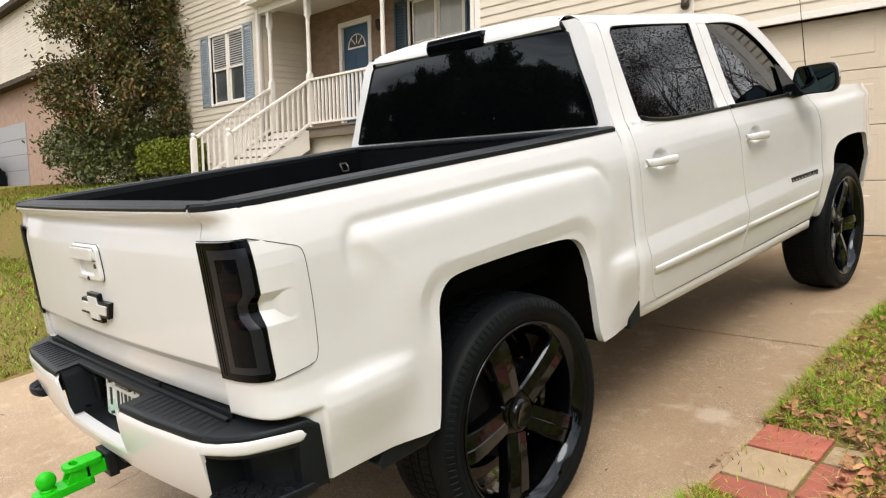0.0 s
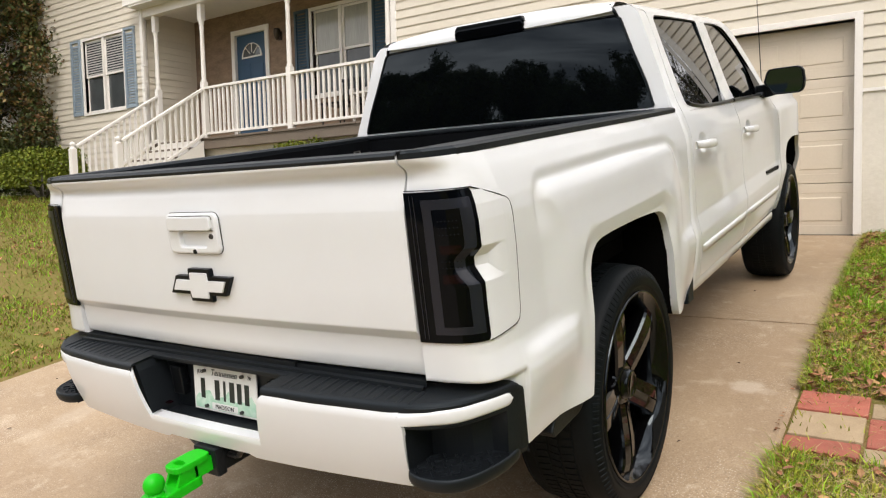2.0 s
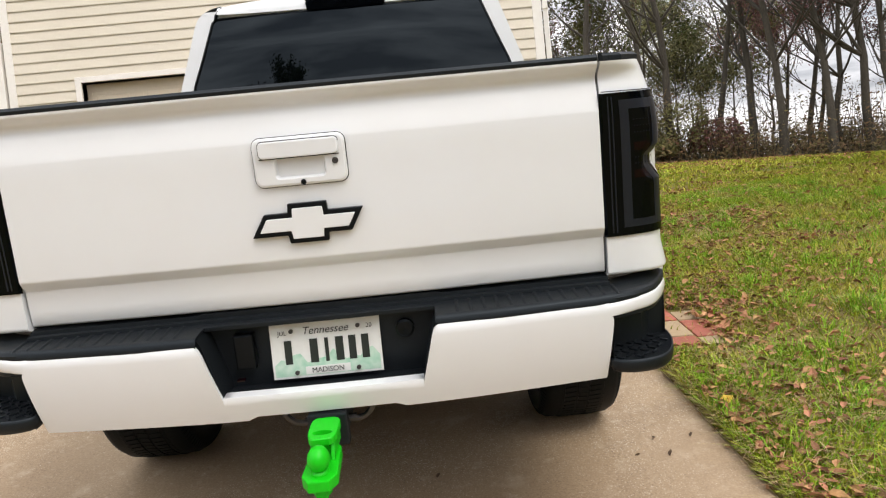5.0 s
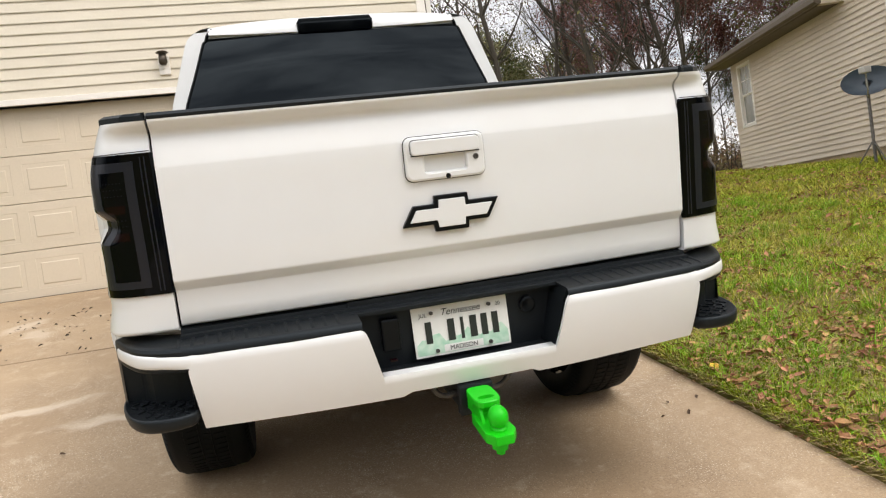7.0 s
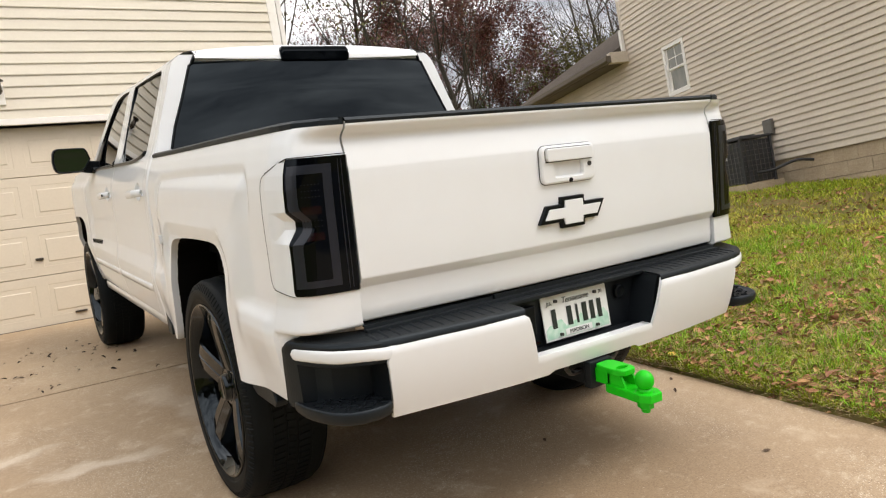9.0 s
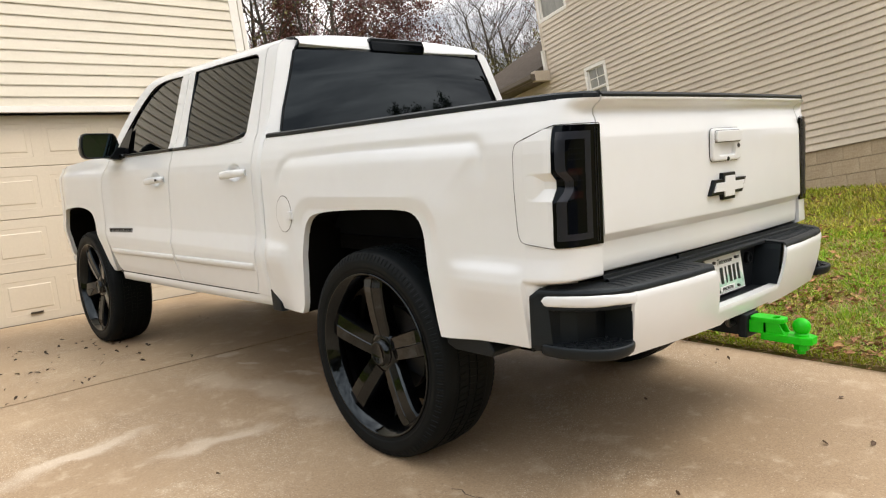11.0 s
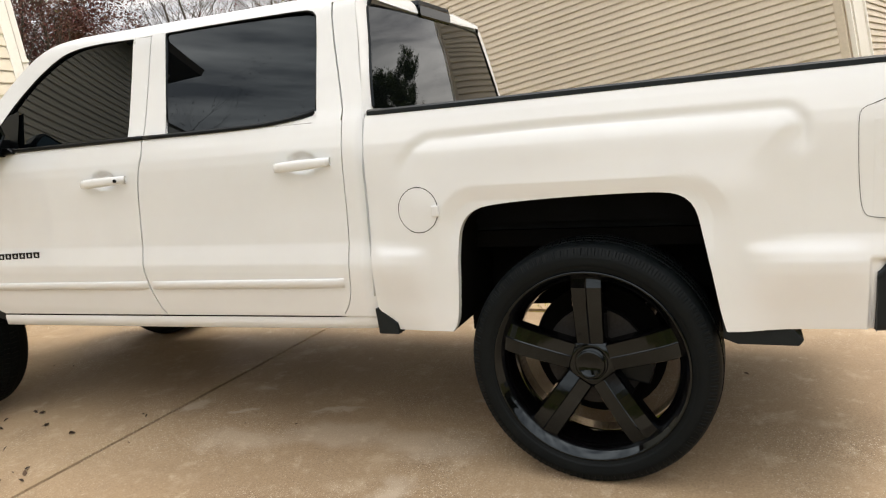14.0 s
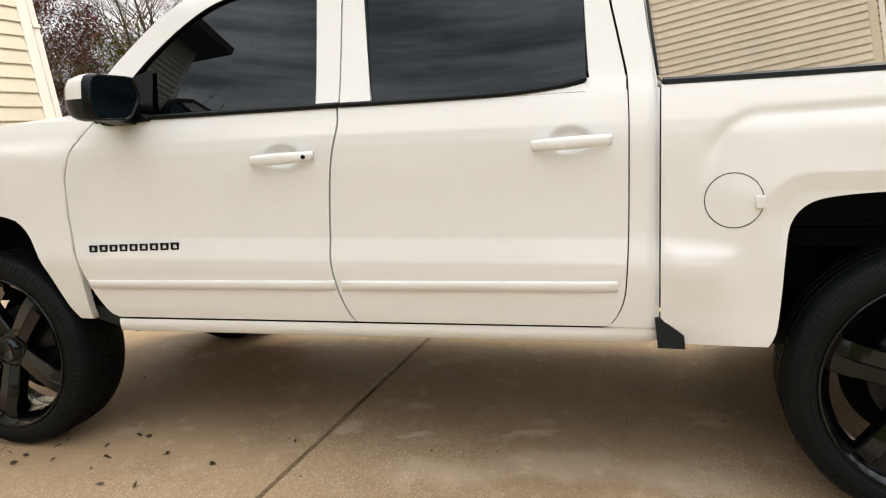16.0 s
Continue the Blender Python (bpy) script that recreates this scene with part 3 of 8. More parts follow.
# sectional garage door: four rows of raised panels
garage_door = tagged(empty("garage_door"), "closed cream steel sectional garage door", "garage door")
rows_z = [0.705, 1.262, 1.819, 2.376, 2.935]
for k in range(4):
    sec = part("door_section", boxed((GD[0] - 0.02, HY + 0.13, rows_z[k] + 0.003), (GD[1] + 0.02, HY + 0.18, rows_z[k + 1] - 0.003), 0.006), M["gdoor"], garage_door)
    n = 8
    w = (GD[1] - GD[0]) / n
    for j in range(n):
        x0, x1 = GD[0] + j * w + 0.06, GD[0] + (j + 1) * w - 0.06
        z0, z1 = rows_z[k] + 0.10, rows_z[k + 1] - 0.10
        bm = bmesh.new()
        rr = [[(x0, z0), (x1, z0), (x1, z1), (x0, z1)]]
        loops = [(0.0, 0.0), (0.018, 0.010), (0.034, 0.010), (0.06, -0.004)]
        vs = []
        for inset, dep in loops:
            vs.append([bm.verts.new((x0 + inset if i in (0, 3) else x1 - inset, HY + 0.128 + dep, z0 + inset if i in (0, 1) else z1 - inset)) for i in range(4)])
        for a, b in zip(vs, vs[1:]):
            for i in range(4):
                bm.faces.new((a[i], a[(i + 1) % 4], b[(i + 1) % 4], b[i]))
        bm.faces.new(vs[-1])
        part("raised_panel", bm, M["gdoor"], sec)
part("handle", boxed((-1.28, HY + 0.105, 1.44), (-1.20, HY + 0.13, 1.465), 0.004), M["bronze"], garage_door, "small dark lift handle")
part("slide_latch", boxed((-0.98, HY + 0.105, 0.80), (-0.86, HY + 0.13, 0.82), 0.004), M["bronze"], garage_door)
part("weather_strip", boxed((GD[0], HY + 0.12, 0.69), (GD[1], HY + 0.17, 0.712)), M["trim"], garage_door)

# lamp over the garage door
wall_lamp = tagged(empty("wall_lamp", Matrix.Translation((-1.36, HY, 3.28))), "bronze lantern on the siding over the garage door", "wall lamp")
part("back_plate", boxed((-0.065, -0.035, -0.13), (0.065, 0.0, 0.10), 0.008), M["white"], wall_lamp)
bm = bmesh.new()
lathe(bm, [(0.075, 0.0), (0.07, 0.055), (0.055, 0.075), (0.045, 0.05), (0.04, 0.0)], "z", 16, (0, -0.10, 0.06))
part("cap", bm, M["bronze"], wall_lamp, smooth=True)
bm = bmesh.new()
lathe(bm, [(0.05, 0.0), (0.05, 0.042), (-0.06, 0.05), (-0.09, 0.03), (-0.09, 0.0)], "z", 16, (0, -0.10, 0.06))
part("lantern", bm, M["bronze"], wall_lamp, smooth=True)
bm = bmesh.new()
tube(bm, [(0, -0.02, 0.0), (0, -0.06, 0.02), (0, -0.09, 0.02)], 0.014)
part("arm", bm, M["bronze"], wall_lamp)

# main roofs of the two wings, with eave
bm = bmesh.new()
for x0, x1 in ((-20.4, -10.45), (-4.95, 2.4)):
    prism(bm, [(HY - 0.45, 6.75), (HY - 0.45, 6.95), (9.95, 9.3), (14.45, 6.95), (14.45, 6.75)], 0, x0, x1)
part("roof", bm, M["shingle"], kind="structure", label="brown shingled gable roof of the cream house")

# window wall left of the porch
WX0, WX1 = -18.0, -10.75
left_wall = empty("wall_window_front", kind="structure", label="cream lap siding wall with a double window")
LW = (-12.85, -11.42, 3.24, 4.72)
bm = bmesh.new()
for lo, hi in (((WX0, HY, 0.9), (LW[0], HY + 0.2, 6.9)), ((LW[1], HY, 0.9), (WX1, HY + 0.2, 6.9)), ((LW[0], HY, 0.9), (LW[1], HY + 0.2, LW[2])), ((LW[0], HY, LW[3]), (LW[1], HY + 0.2, 6.9))):
    box(bm, lo, hi)
part("sheathing", bm, M["siding"], left_wall)
siding(left_wall, Matrix.Translation((WX0, HY, 0)), WX1 - WX0 - 0.08, 1.75, 6.8, M["siding"], holes=((LW[0] - WX0 - 0.06, LW[1] - WX0 + 0.06, LW[2] - 0.06, LW[3] + 0.06),))
part("corner_board", boxed((WX1 - 0.08, HY - 0.02, 1.7), (WX1 + 0.012, HY + 0.06, 6.9), 0.004), M["white"], left_wall)
wall("wall_porch_left", (WX1 - 0.2, HY + 0.2, 0.9), (WX1, 7.15, 6.9), M["siding"], "cream sided return wall at the porch's far end")
laps = empty("wall_porch_left_laps", kind="structure", label="cream lap siding inside the porch")
siding(laps, Matrix.Translation((WX1 + 0.002, HY + 0.07, 0)) @ Matrix.Rotation(radians(90), 4, "Z"), 1.0, 2.5, 5.2, M["siding"])
laps2 = empty("wall_porch_right_laps", kind="structure", label="cream lap siding inside the porch")
siding(laps2, Matrix.Translation((-4.682, 7.0, 0)) @ Matrix.Rotation(radians(-90), 4, "Z"), 1.05, 2.5, 5.2, M["siding"])
wall("wall_porch_left_end", (-20.0, HY, 0.9), (-18.0, 13.75, 6.9), M["siding"], "cream sided end of the house")


def window(name, x0, x1, z0, z1, y, label, sashes=2, shutters=None, blind=None, shutter_w=0.36, upper=None):
    """A double-hung window with frame, sashes, muntin-free panes and louvred shutters."""
    w = empty(name, Matrix.Translation((0, y, 0)), kind="structure", label=label)
    f = 0.06
    for lo, hi in (((x0 - f, -0.025, z0 - f), (x0, 0.1, z1 + f)), ((x1, -0.025, z0 - f), (x1 + f, 0.1, z1 + f)), ((x0, -0.025, z1), (x1, 0.1, z1 + f)), ((x0, -0.04, z0 - f), (x1, 0.1, z0))):
        part("window_frame", boxed(lo, hi, 0.004), M["white"], w)
    n = sashes
    sw = (x1 - x0) / n
    zm = (z0 + z1) / 2
    for k in range(n):
        a, b = x0 + k * sw, x0 + (k + 1) * sw
        if k:
            part("mullion", boxed((a - 0.03, -0.015, z0), (a + 0.03, 0.09, z1), 0.003), M["white"], w)
        for zz0, zz1, dep in ((z0, zm + 0.02, 0.045), (zm - 0.02, z1, 0.02)):
            s = part("sash", frame_mesh(a + 0.03, b - 0.03, zz0, zz1, dep, dep + 0.03, 0.04), M["white"], w)
            part("pane", boxed((a + 0.065, dep + 0.012, zz0 + 0.035), (b - 0.065, dep + 0.018, zz1 - 0.035)), upper if upper and dep < 0.03 else M["pane"], s)
            if blind and dep < 0.03:
                bm = bmesh.new()
                m = int((zz1 - zz0) / 0.05)
                for i in range(m):
                    z = zz0 + 0.05 + i * 0.05
                    if z < zz1 - 0.05:
                        box(bm, (a + 0.07, dep + 0.004, z), (b - 0.07, dep + 0.010, z + 0.021))
                part("blind", bm, M["blind"], s)
    if shutters:
        for a, b in ((x0 - f - shutter_w - 0.01, x0 - f - 0.01), (x1 + f + 0.01, x1 + f + shutter_w + 0.01)):
            sh = part("shutter", frame_mesh(a, b, z0 - 0.04, z1 + 0.05, -0.05, -0.012, 0.05), shutters, w)
            nl = int((z1 - z0) / 0.055)
            bm = bmesh.new()
            for i in range(nl):
                z = z0 + 0.01 + i * 0.055
                prism(bm, [(-0.042, z), (-0.036, z), (-0.014, z + 0.05), (-0.02, z + 0.05)], 0, a + 0.045, b - 0.045)
            part("louvres", bm, shutters, sh)
    return w


def frame_mesh(x0, x1, z0, z1, y0, y1, t):
    bm = bmesh.new()
    for lo, hi in (((x0, y0, z0), (x0 + t, y1, z1)), ((x1 - t, y0, z0), (x1, y1, z1)), ((x0 + t, y0, z0), (x1 - t, y1, z0 + t)), ((x0 + t, y0, z1 - t), (x1 - t, y1, z1))):
        box(bm, lo, hi)
    return bm


window("window_1", *LW, HY, "white double window with faded blue shutters", shutters=M["blue2"], blind=True)

# porch
PF = 2.45
PB = 7.10
back = empty("wall_porch_back", kind="structure", label="tan wall behind the porch")
DX0, DX1, DZ = -9.52, -8.66, 4.56
PW_ = (-7.43, -6.06, 3.18, 4.70)
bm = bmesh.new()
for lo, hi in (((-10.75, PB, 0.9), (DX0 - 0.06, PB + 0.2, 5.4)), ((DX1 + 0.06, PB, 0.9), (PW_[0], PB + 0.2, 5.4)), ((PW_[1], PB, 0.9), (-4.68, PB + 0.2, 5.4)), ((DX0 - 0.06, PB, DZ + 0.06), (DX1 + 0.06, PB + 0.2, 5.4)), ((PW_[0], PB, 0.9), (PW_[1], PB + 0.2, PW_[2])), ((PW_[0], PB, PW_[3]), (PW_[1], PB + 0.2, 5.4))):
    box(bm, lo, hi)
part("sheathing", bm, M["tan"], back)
window("window_2", *PW_, PB, "white double porch window with dark slate-blue shutters", shutters=M["slate"], shutter_w=0.34, upper=M["curtain"])
door_1 = empty("door_1", Matrix.Translation((0, PB, 0)), kind="structure", label="closed blue front door with a fanlight")
bm = bmesh.new()
for lo, hi in (((DX0 - 0.10, -0.025, PF), (DX0, 0.1, DZ + 0.10)), ((DX1, -0.025, PF), (DX1 + 0.10, 0.1, DZ + 0.10)), ((DX0, -0.025, DZ), (DX1, 0.1, DZ + 0.10))):
    box(bm, lo, hi, bevel=0.005)
part("door_frame", bm, M["white"], door_1)
leaf = part("door_leaf", boxed((DX0, 0.04, PF + 0.02), (DX1, 0.085, DZ), 0.003), M["blue"], door_1)
dc = (DX0 + DX1) / 2
for a, b, z0, z1 in ((DX0 + 0.12, dc - 0.05, 2.62, 3.3), (dc + 0.05, DX1 - 0.12, 2.62, 3.3), (DX0 + 0.12, dc - 0.05, 3.42, 3.98), (dc + 0.05, DX1 - 0.12, 3.42, 3.98)):
    part("panel", boxed((a, 0.03, z0), (b, 0.045, z1), 0.008), M["blue"], leaf)
bm = bmesh.new()
n = 16
r0, r1 = 0.285, 0.25
zb = 4.10
arc = [(dc + r0 * math.cos(math.pi * k / n), zb + r0 * math.sin(math.pi * k / n)) for k in range(n + 1)]
arc2 = [(dc + r1 * math.cos(math.pi * k / n), zb + 0.03 + (r1 - 0.01) * math.sin(math.pi * k / n)) for k in range(n + 1)]
for k in range(n):
    prism(bm, [arc[k], arc[k + 1], arc2[k + 1], arc2[k]], 1, 0.025, 0.045)
prism(bm, [(dc - r0, zb), (dc + r0, zb), (dc + r1, zb + 0.03), (dc - r1, zb + 0.03)], 1, 0.025, 0.045)
for a in (45, 90, 135):
    ca, sa = math.cos(radians(a)), math.sin(radians(a))
    prism(bm, [(dc + 0.07 * ca - 0.009 * sa, zb + 0.03 + 0.07 * sa + 0.009 * ca), (dc + 0.07 * ca + 0.009 * sa, zb + 0.03 + 0.07 * sa - 0.009 * ca), (dc + 0.25 * ca + 0.009 * sa, zb + 0.03 + 0.25 * sa - 0.009 * ca), (dc + 0.25 * ca - 0.009 * sa, zb + 0.03 + 0.25 * sa + 0.009 * ca)], 1, 0.027, 0.044)
part("fanlight_frame", bm, M["white"], leaf, "white half-round fanlight frame")
bm = bmesh.new()
prism(bm, arc2, 1, 0.034, 0.039)
part("fanlight_pane", bm, M["pane"], leaf)
bm = bmesh.new()
lathe(bm, [(0.0, 0.0), (0.0, 0.03), (0.04, 0.03), (0.05, 0.0)], "z", 12)
bmesh.ops.transform(bm, matrix=Matrix.Translation((DX1 - 0.08, 0.04, 3.42)) @ Matrix.Rotation(radians(90), 4, "X"), verts=bm.verts[:])
part("door_knob", bm, M["bronze"], leaf, smooth=True)
porch_lamp = tagged(empty("porch_lamp", Matrix.Translation((-8.25, PB, 4.38))), "small bronze lantern on the tan porch wall", "wall lamp")
part("back_plate", boxed((-0.05, -0.02, -0.08), (0.05, 0.0, 0.08), 0.006), M["bronze"], porch_lamp)
bm = bmesh.new()
lathe(bm, [(0.12, 0.0), (0.10, 0.06), (0.06, 0.065), (-0.06, 0.05), (-0.10, 0.02), (-0.11, 0.0)], "z", 14, (0, -0.09, 0.02))
part("lantern", bm, M["bronze"], porch_lamp, smooth=True)

porch = empty("porch_deck", kind="structure", label="raised porch deck over a block base")
bm = bmesh.new()
box(bm, (-10.75, HY - 0.02, PF - 0.20), (-4.70, PB, PF - 0.03), bevel=0.006)
part("fascia", bm, M["fascia"], porch, "tan rim board")
bm = bmesh.new()
for k in range(43):
    x = -10.74 + k * 0.1405
    box(bm, (x, HY - 0.05, PF - 0.03), (x + 0.136, PB - 0.002, PF))
part("deck_boards", bm, M["fascia"], porch)
part("skirt", boxed((-10.75, HY + 0.12, 0.9), (-4.70, HY + 0.3, PF - 0.2)), M["parge"], porch, "cream painted block skirt")
part("ceiling_porch", boxed((-10.75, HY - 0.3, 5.02), (-4.70, PB, 5.12)), M["white"], kind="structure", label="white porch ceiling")
part("porch_beam", boxed((-10.75, HY - 0.06, 4.86), (-4.70, HY + 0.10, 5.02), 0.005), M["white"], kind="structure", label="white porch beam")
bm = bmesh.new()
prism(bm, [(HY - 0.32, 5.06), (HY - 0.32, 5.24), (HY + 0.02, 5.36), (HY + 0.02, 5.06)], 0, -10.9, -4.70)
part("porch_eave", bm, M["white"], kind="structure", label="white gutter over the porch")
bm = bmesh.new()
prism(bm, [(HY - 0.30, 5.24), (HY - 0.30, 5.34), (9.95, 6.95), (14.45, 5.5), (14.45, 5.40), (9.95, 6.80)], 0, -10.75, -4.70)
part("roof_porch", bm, M["shingle"], kind="structure", label="brown shingled low roof over the porch")
wall("wall_wing_side_far", (WX1 - 0.2, 7.15, 0.9), (WX1, 13.75, 6.9), M["siding"], "cream side wall over the low roof")
wall("wall_wing_side_near", (-4.68, 7.15, 0.9), (-4.43, 13.75, 6.9), M["siding"], "cream side wall over the low roof")


def post(x, y, z0, z1, label):
    """A turned white porch post: square base and head, round shaft."""
    p = tagged(empty("porch_post", Matrix.Translation((x, y, z0))), label, "post", "white porch posts")
    h = z1 - z0
    part("base_block", boxed((-0.05, -0.05, 0), (0.05, 0.05, 1.02), 0.005), M["white"], p)
    bm = bmesh.new()
    lathe(bm, [(1.02, 0.048), (1.05, 0.05), (1.08, 0.036), (1.12, 0.045), (1.2, 0.042), (h - 0.5, 0.036), (h - 0.42, 0.044), (h - 0.38, 0.034), (h - 0.34, 0.05), (h - 0.3, 0.048)], "z", 16)
    part("shaft", bm, M["white"], p, smooth=True)
    part("head_block", boxed((-0.05, -0.05, h - 0.3), (0.05, 0.05, h), 0.005), M["white"], p)
    return p


PYR = HY + 0.03
for x in (-10.40, -9.04, -6.85, -4.78):
    post(x, PYR, PF, 4.86, "white turned wooden porch post")


def railing(a, b, label, base=0.08, top=0.90, gap=0.118):
    """A white balustrade between two points at deck height; it follows a slope."""
    a, b = Vector(a), Vector(b)
    r = tagged(empty("railing", Matrix.Translation(a)), label, "railing", "white porch railings")
    d = b - a
    flat = Vector((d.x, d.y, 0))
    n = int(flat.length / gap)
    ang = math.atan2(d.y, d.x)
    pitch = math.atan2(d.z, flat.length)
    rot = Matrix.Rotation(ang, 4, "Z") @ Matrix.Rotation(-pitch, 4, "Y")
    for nm, h, hw, hh in (("top_rail", top, 0.04, 0.022), ("bottom_rail", base, 0.03, 0.022)):
        bm = bmesh.new()
        box(bm, (0, -hw, -hh), (d.length, hw, hh), bevel=0.006)
        bmesh.ops.transform(bm, matrix=Matrix.Translation((0, 0, h)) @ rot, verts=bm.verts[:])
        part(nm, bm, M["white"], r)
    bm = bmesh.new()
    box(bm, (-0.017, -0.017, base + 0.02), (0.017, 0.017, top - 0.02))
    me = bpy.data.meshes.new("baluster")
    bm.to_mesh(me)
    bm.free()
    me.materials.append(M["white"])
    for k in range(1, n + 1):
        o = new("baluster", me)
        o.parent = r
        p = d * (k / (n + 1))
        o.location = p
    return r


railing((-8.99, PYR, PF), (-6.90, PYR, PF), "white wooden porch railing with square balusters")
railing((-6.80, PYR, PF), (-4.83, PYR, PF), "white wooden porch railing with square balusters")
# stairs, six risers down towards the drive
steps_thing = empty("porch_stairs", kind="structure", label="white wooden porch stairs")
for k in range(6):
    z = PF - 0.178 * (k + 1)
    y1 = HY - 0.05 - 0.28 * k
    part("tread", boxed((-10.36, y1 - 0.30, z - 0.035), (-9.08, y1, z), 0.006), M["fascia"], steps_thing)
    part("riser", boxed((-10.34, y1 - 0.015, z), (-9.10, y1 + 0.005, z + 0.143)), M["white"], steps_thing)
for x in (-10.40, -9.08):
    bm = bmesh.new()
    prism(bm, [(HY - 0.03, PF - 0.05), (HY - 0.03, PF - 0.42), (HY - 1.75, 1.05), (HY - 1.75, 1.38)], 0, x, x + 0.04)
    part("stringer", bm, M["white"], steps_thing)
for x in (-10.40, -9.04):
    railing((x, HY - 0.02, PF - 0.02), (x, HY - 1.66, 1.40), "white sloping stair railing with square balusters")
    newel = tagged(empty("newel_post", Matrix.Translation((x, HY - 1.72, 1.2))), "white newel post with a turned top", "post", "newel posts")
    part("shaft", boxed((-0.05, -0.05, 0), (0.05, 0.05, 1.05), 0.005), M["white"], newel)
    bm = bmesh.new()
    lathe(bm, [(1.05, 0.055), (1.07, 0.055), (1.08, 0.03), (1.10, 0.028), (1.13, 0.048), (1.16, 0.04), (1.18, 0.0)], "z", 14)
    part("finial", bm, M["white"], newel, smooth=True)
# porch furniture behind the balusters
chair = tagged(empty("porch_chair", Matrix.Translation((-6.35, 6.62, PF))), "dark metal porch chair by the window", "chair")
for x in (-0.24, 0.24):
    for y in (-0.22, 0.22):
        bm = bmesh.new()
        tube(bm, [(x, y, 0), (x, y, 0.42 if y < 0 else 0.88)], 0.014, 6)
        part("leg", bm, M["trim"], chair)
part("seat", boxed((-0.27, -0.26, 0.40), (0.27, 0.24, 0.44), 0.01), M["trim"], chair)
rail = part("backrest", boxed((-0.25, 0.205, 0.84), (0.25, 0.235, 0.89), 0.004), M["trim"], chair)
for k in range(6):
    part("slat", boxed((-0.24 + k * 0.088, 0.21, 0.44), (-0.20 + k * 0.088, 0.225, 0.84)), M["trim"], rail)
table = tagged(empty("porch_table", Matrix.Translation((-5.6, 6.6, PF))), "small white porch table", "table")
part("tabletop", boxed((-0.3, -0.3, 0.5), (0.3, 0.3, 0.535), 0.008), M["white"], table)
for x in (-0.25, 0.25):
    for y in (-0.25, 0.25):
        part("leg", boxed((x - 0.02, y - 0.02, 0), (x + 0.02, y + 0.02, 0.5)), M["white"], table)

# downspouts
def downspout(x, y, z0, z1, label, kick=True):
    d = tagged(empty("downspout", Matrix.Translation((x, y, 0))), label, "downspout")
    bm = bmesh.new()
    box(bm, (-0.04, -0.03, z0 + 0.12), (0.04, 0.03, z1), bevel=0.006)
    part("pipe", bm, M["white"], d)
    bm = bmesh.new()
    prism(bm, [(-0.03, z0 + 0.13), (0.03, z0 + 0.13), (0.02, z0 + 0.07), (-0.14, z0), (-0.16, z0 + 0.05)], 0, -0.04, 0.04)
    part("elbow", bm, M["white"], d)
    for z in (z0 + 0.9, z0 + 2.4):
        part("strap", boxed((-0.055, -0.034, z), (0.055, 0.034, z + 0.03)), M["white"], d)
    return d


sp = downspout(0, 0, 0.0, 5.9, "white downspout at the garage corner, running into a black pipe")
sp.matrix_basis = Matrix.Translation((2.02, 5.93, 0.92)) @ Matrix.Rotation(radians(75), 4, "Z")
downspout(-10.70, HY - 0.06, 1.55, 5.2, "white downspout at the porch corner")
drain = tagged(empty("drain_pipe"), "black corrugated drain pipe lying on the grass", "pipe")
bm = bmesh.new()
pts = curve([(2.08, 5.95, 0.98), (2.2, 5.96, 0.89), (2.45, 5.92, 0.85), (2.80, 5.82, 0.84)], 60)
tube(bm, pts, [0.055 + 0.006 * (k % 2) for k in range(60)], 10)
part("hose", bm, M["rubberpipe"], drain)
stone = tagged(part("splash_stone", boxed((-0.16, -0.11, -0.03), (0.16, 0.11, 0.05), 0.025), M["block"]), "pale flat stone beside the drain pipe", "stone")
stone.matrix_basis = Matrix.Translation((2.12, 5.75, 0.83))


# ---- the beige house across the lawn ----
# local x runs along the wall away from the street, local -y looks towards the drive
NBR = Matrix.Translation((7.32, -2.08, 0)) @ Matrix.Rotation(math.atan2(0.9646, 0.2639), 4, "Z")
# with NBR the outward side is +y, so pieces are laid mirrored about it
NL, NM, NZ = 14.65, 9.6, 1.22


def nwall(name, boxes, mat, parent, label=""):
    bm = bmesh.new()
    for lo, hi in boxes:
        box(bm, lo, hi)
    return part(name, bm, mat, parent, label)


FLIP = Matrix.Rotation(math.pi, 4, "Z")
# frame whose x runs back towards the street and whose -y looks out over the lawn
NF = NBR @ Matrix.Translation((NL, 0, 0)) @ FLIP


def nx(s):
    return NL - s


beige = empty("wall_beige_house", NF, kind="structure", label="tall wall of beige lap siding over grey block")
W1 = (nx(8.31), nx(7.75), 2.87, 3.72)
W2 = (nx(9.52), nx(8.63), 5.14, 6.75)
W3 = (nx(14.27), nx(13.60), 2.32, 3.73)
holes = (W1, W2, W3)
nwall("sheathing", [((0, 0.075, NZ), (NL, 0.2, 3.98)), ((nx(NM), 0.075, 3.98), (NL, 0.2, 7.6))], M["siding2"], beige)
siding(beige, Matrix(), NL - 0.09, NZ, 3.95, M["siding2"], 0.102, [(a - 0.05, b + 0.05, c - 0.05, d + 0.05) for a, b, c, d in holes])
siding(beige, Matrix.Translation((nx(NM) + 0.07, 0, 0)), NM - 0.16, NZ + 0.102 * 27, 7.5, M["siding2"], 0.102, [(a - nx(NM) - 0.12, b - nx(NM) - 0.02, c - 0.05, d + 0.05) for a, b, c, d in holes])
part("corner_board", boxed((NL - 0.09, -0.02, NZ - 0.02), (NL + 0.012, 0.1, 7.6), 0.004), M["siding2"], beige)
part("corner_board", boxed((-0.012, -0.02, NZ - 0.02), (0.05, 0.1, 3.95), 0.004), M["siding2"], beige)
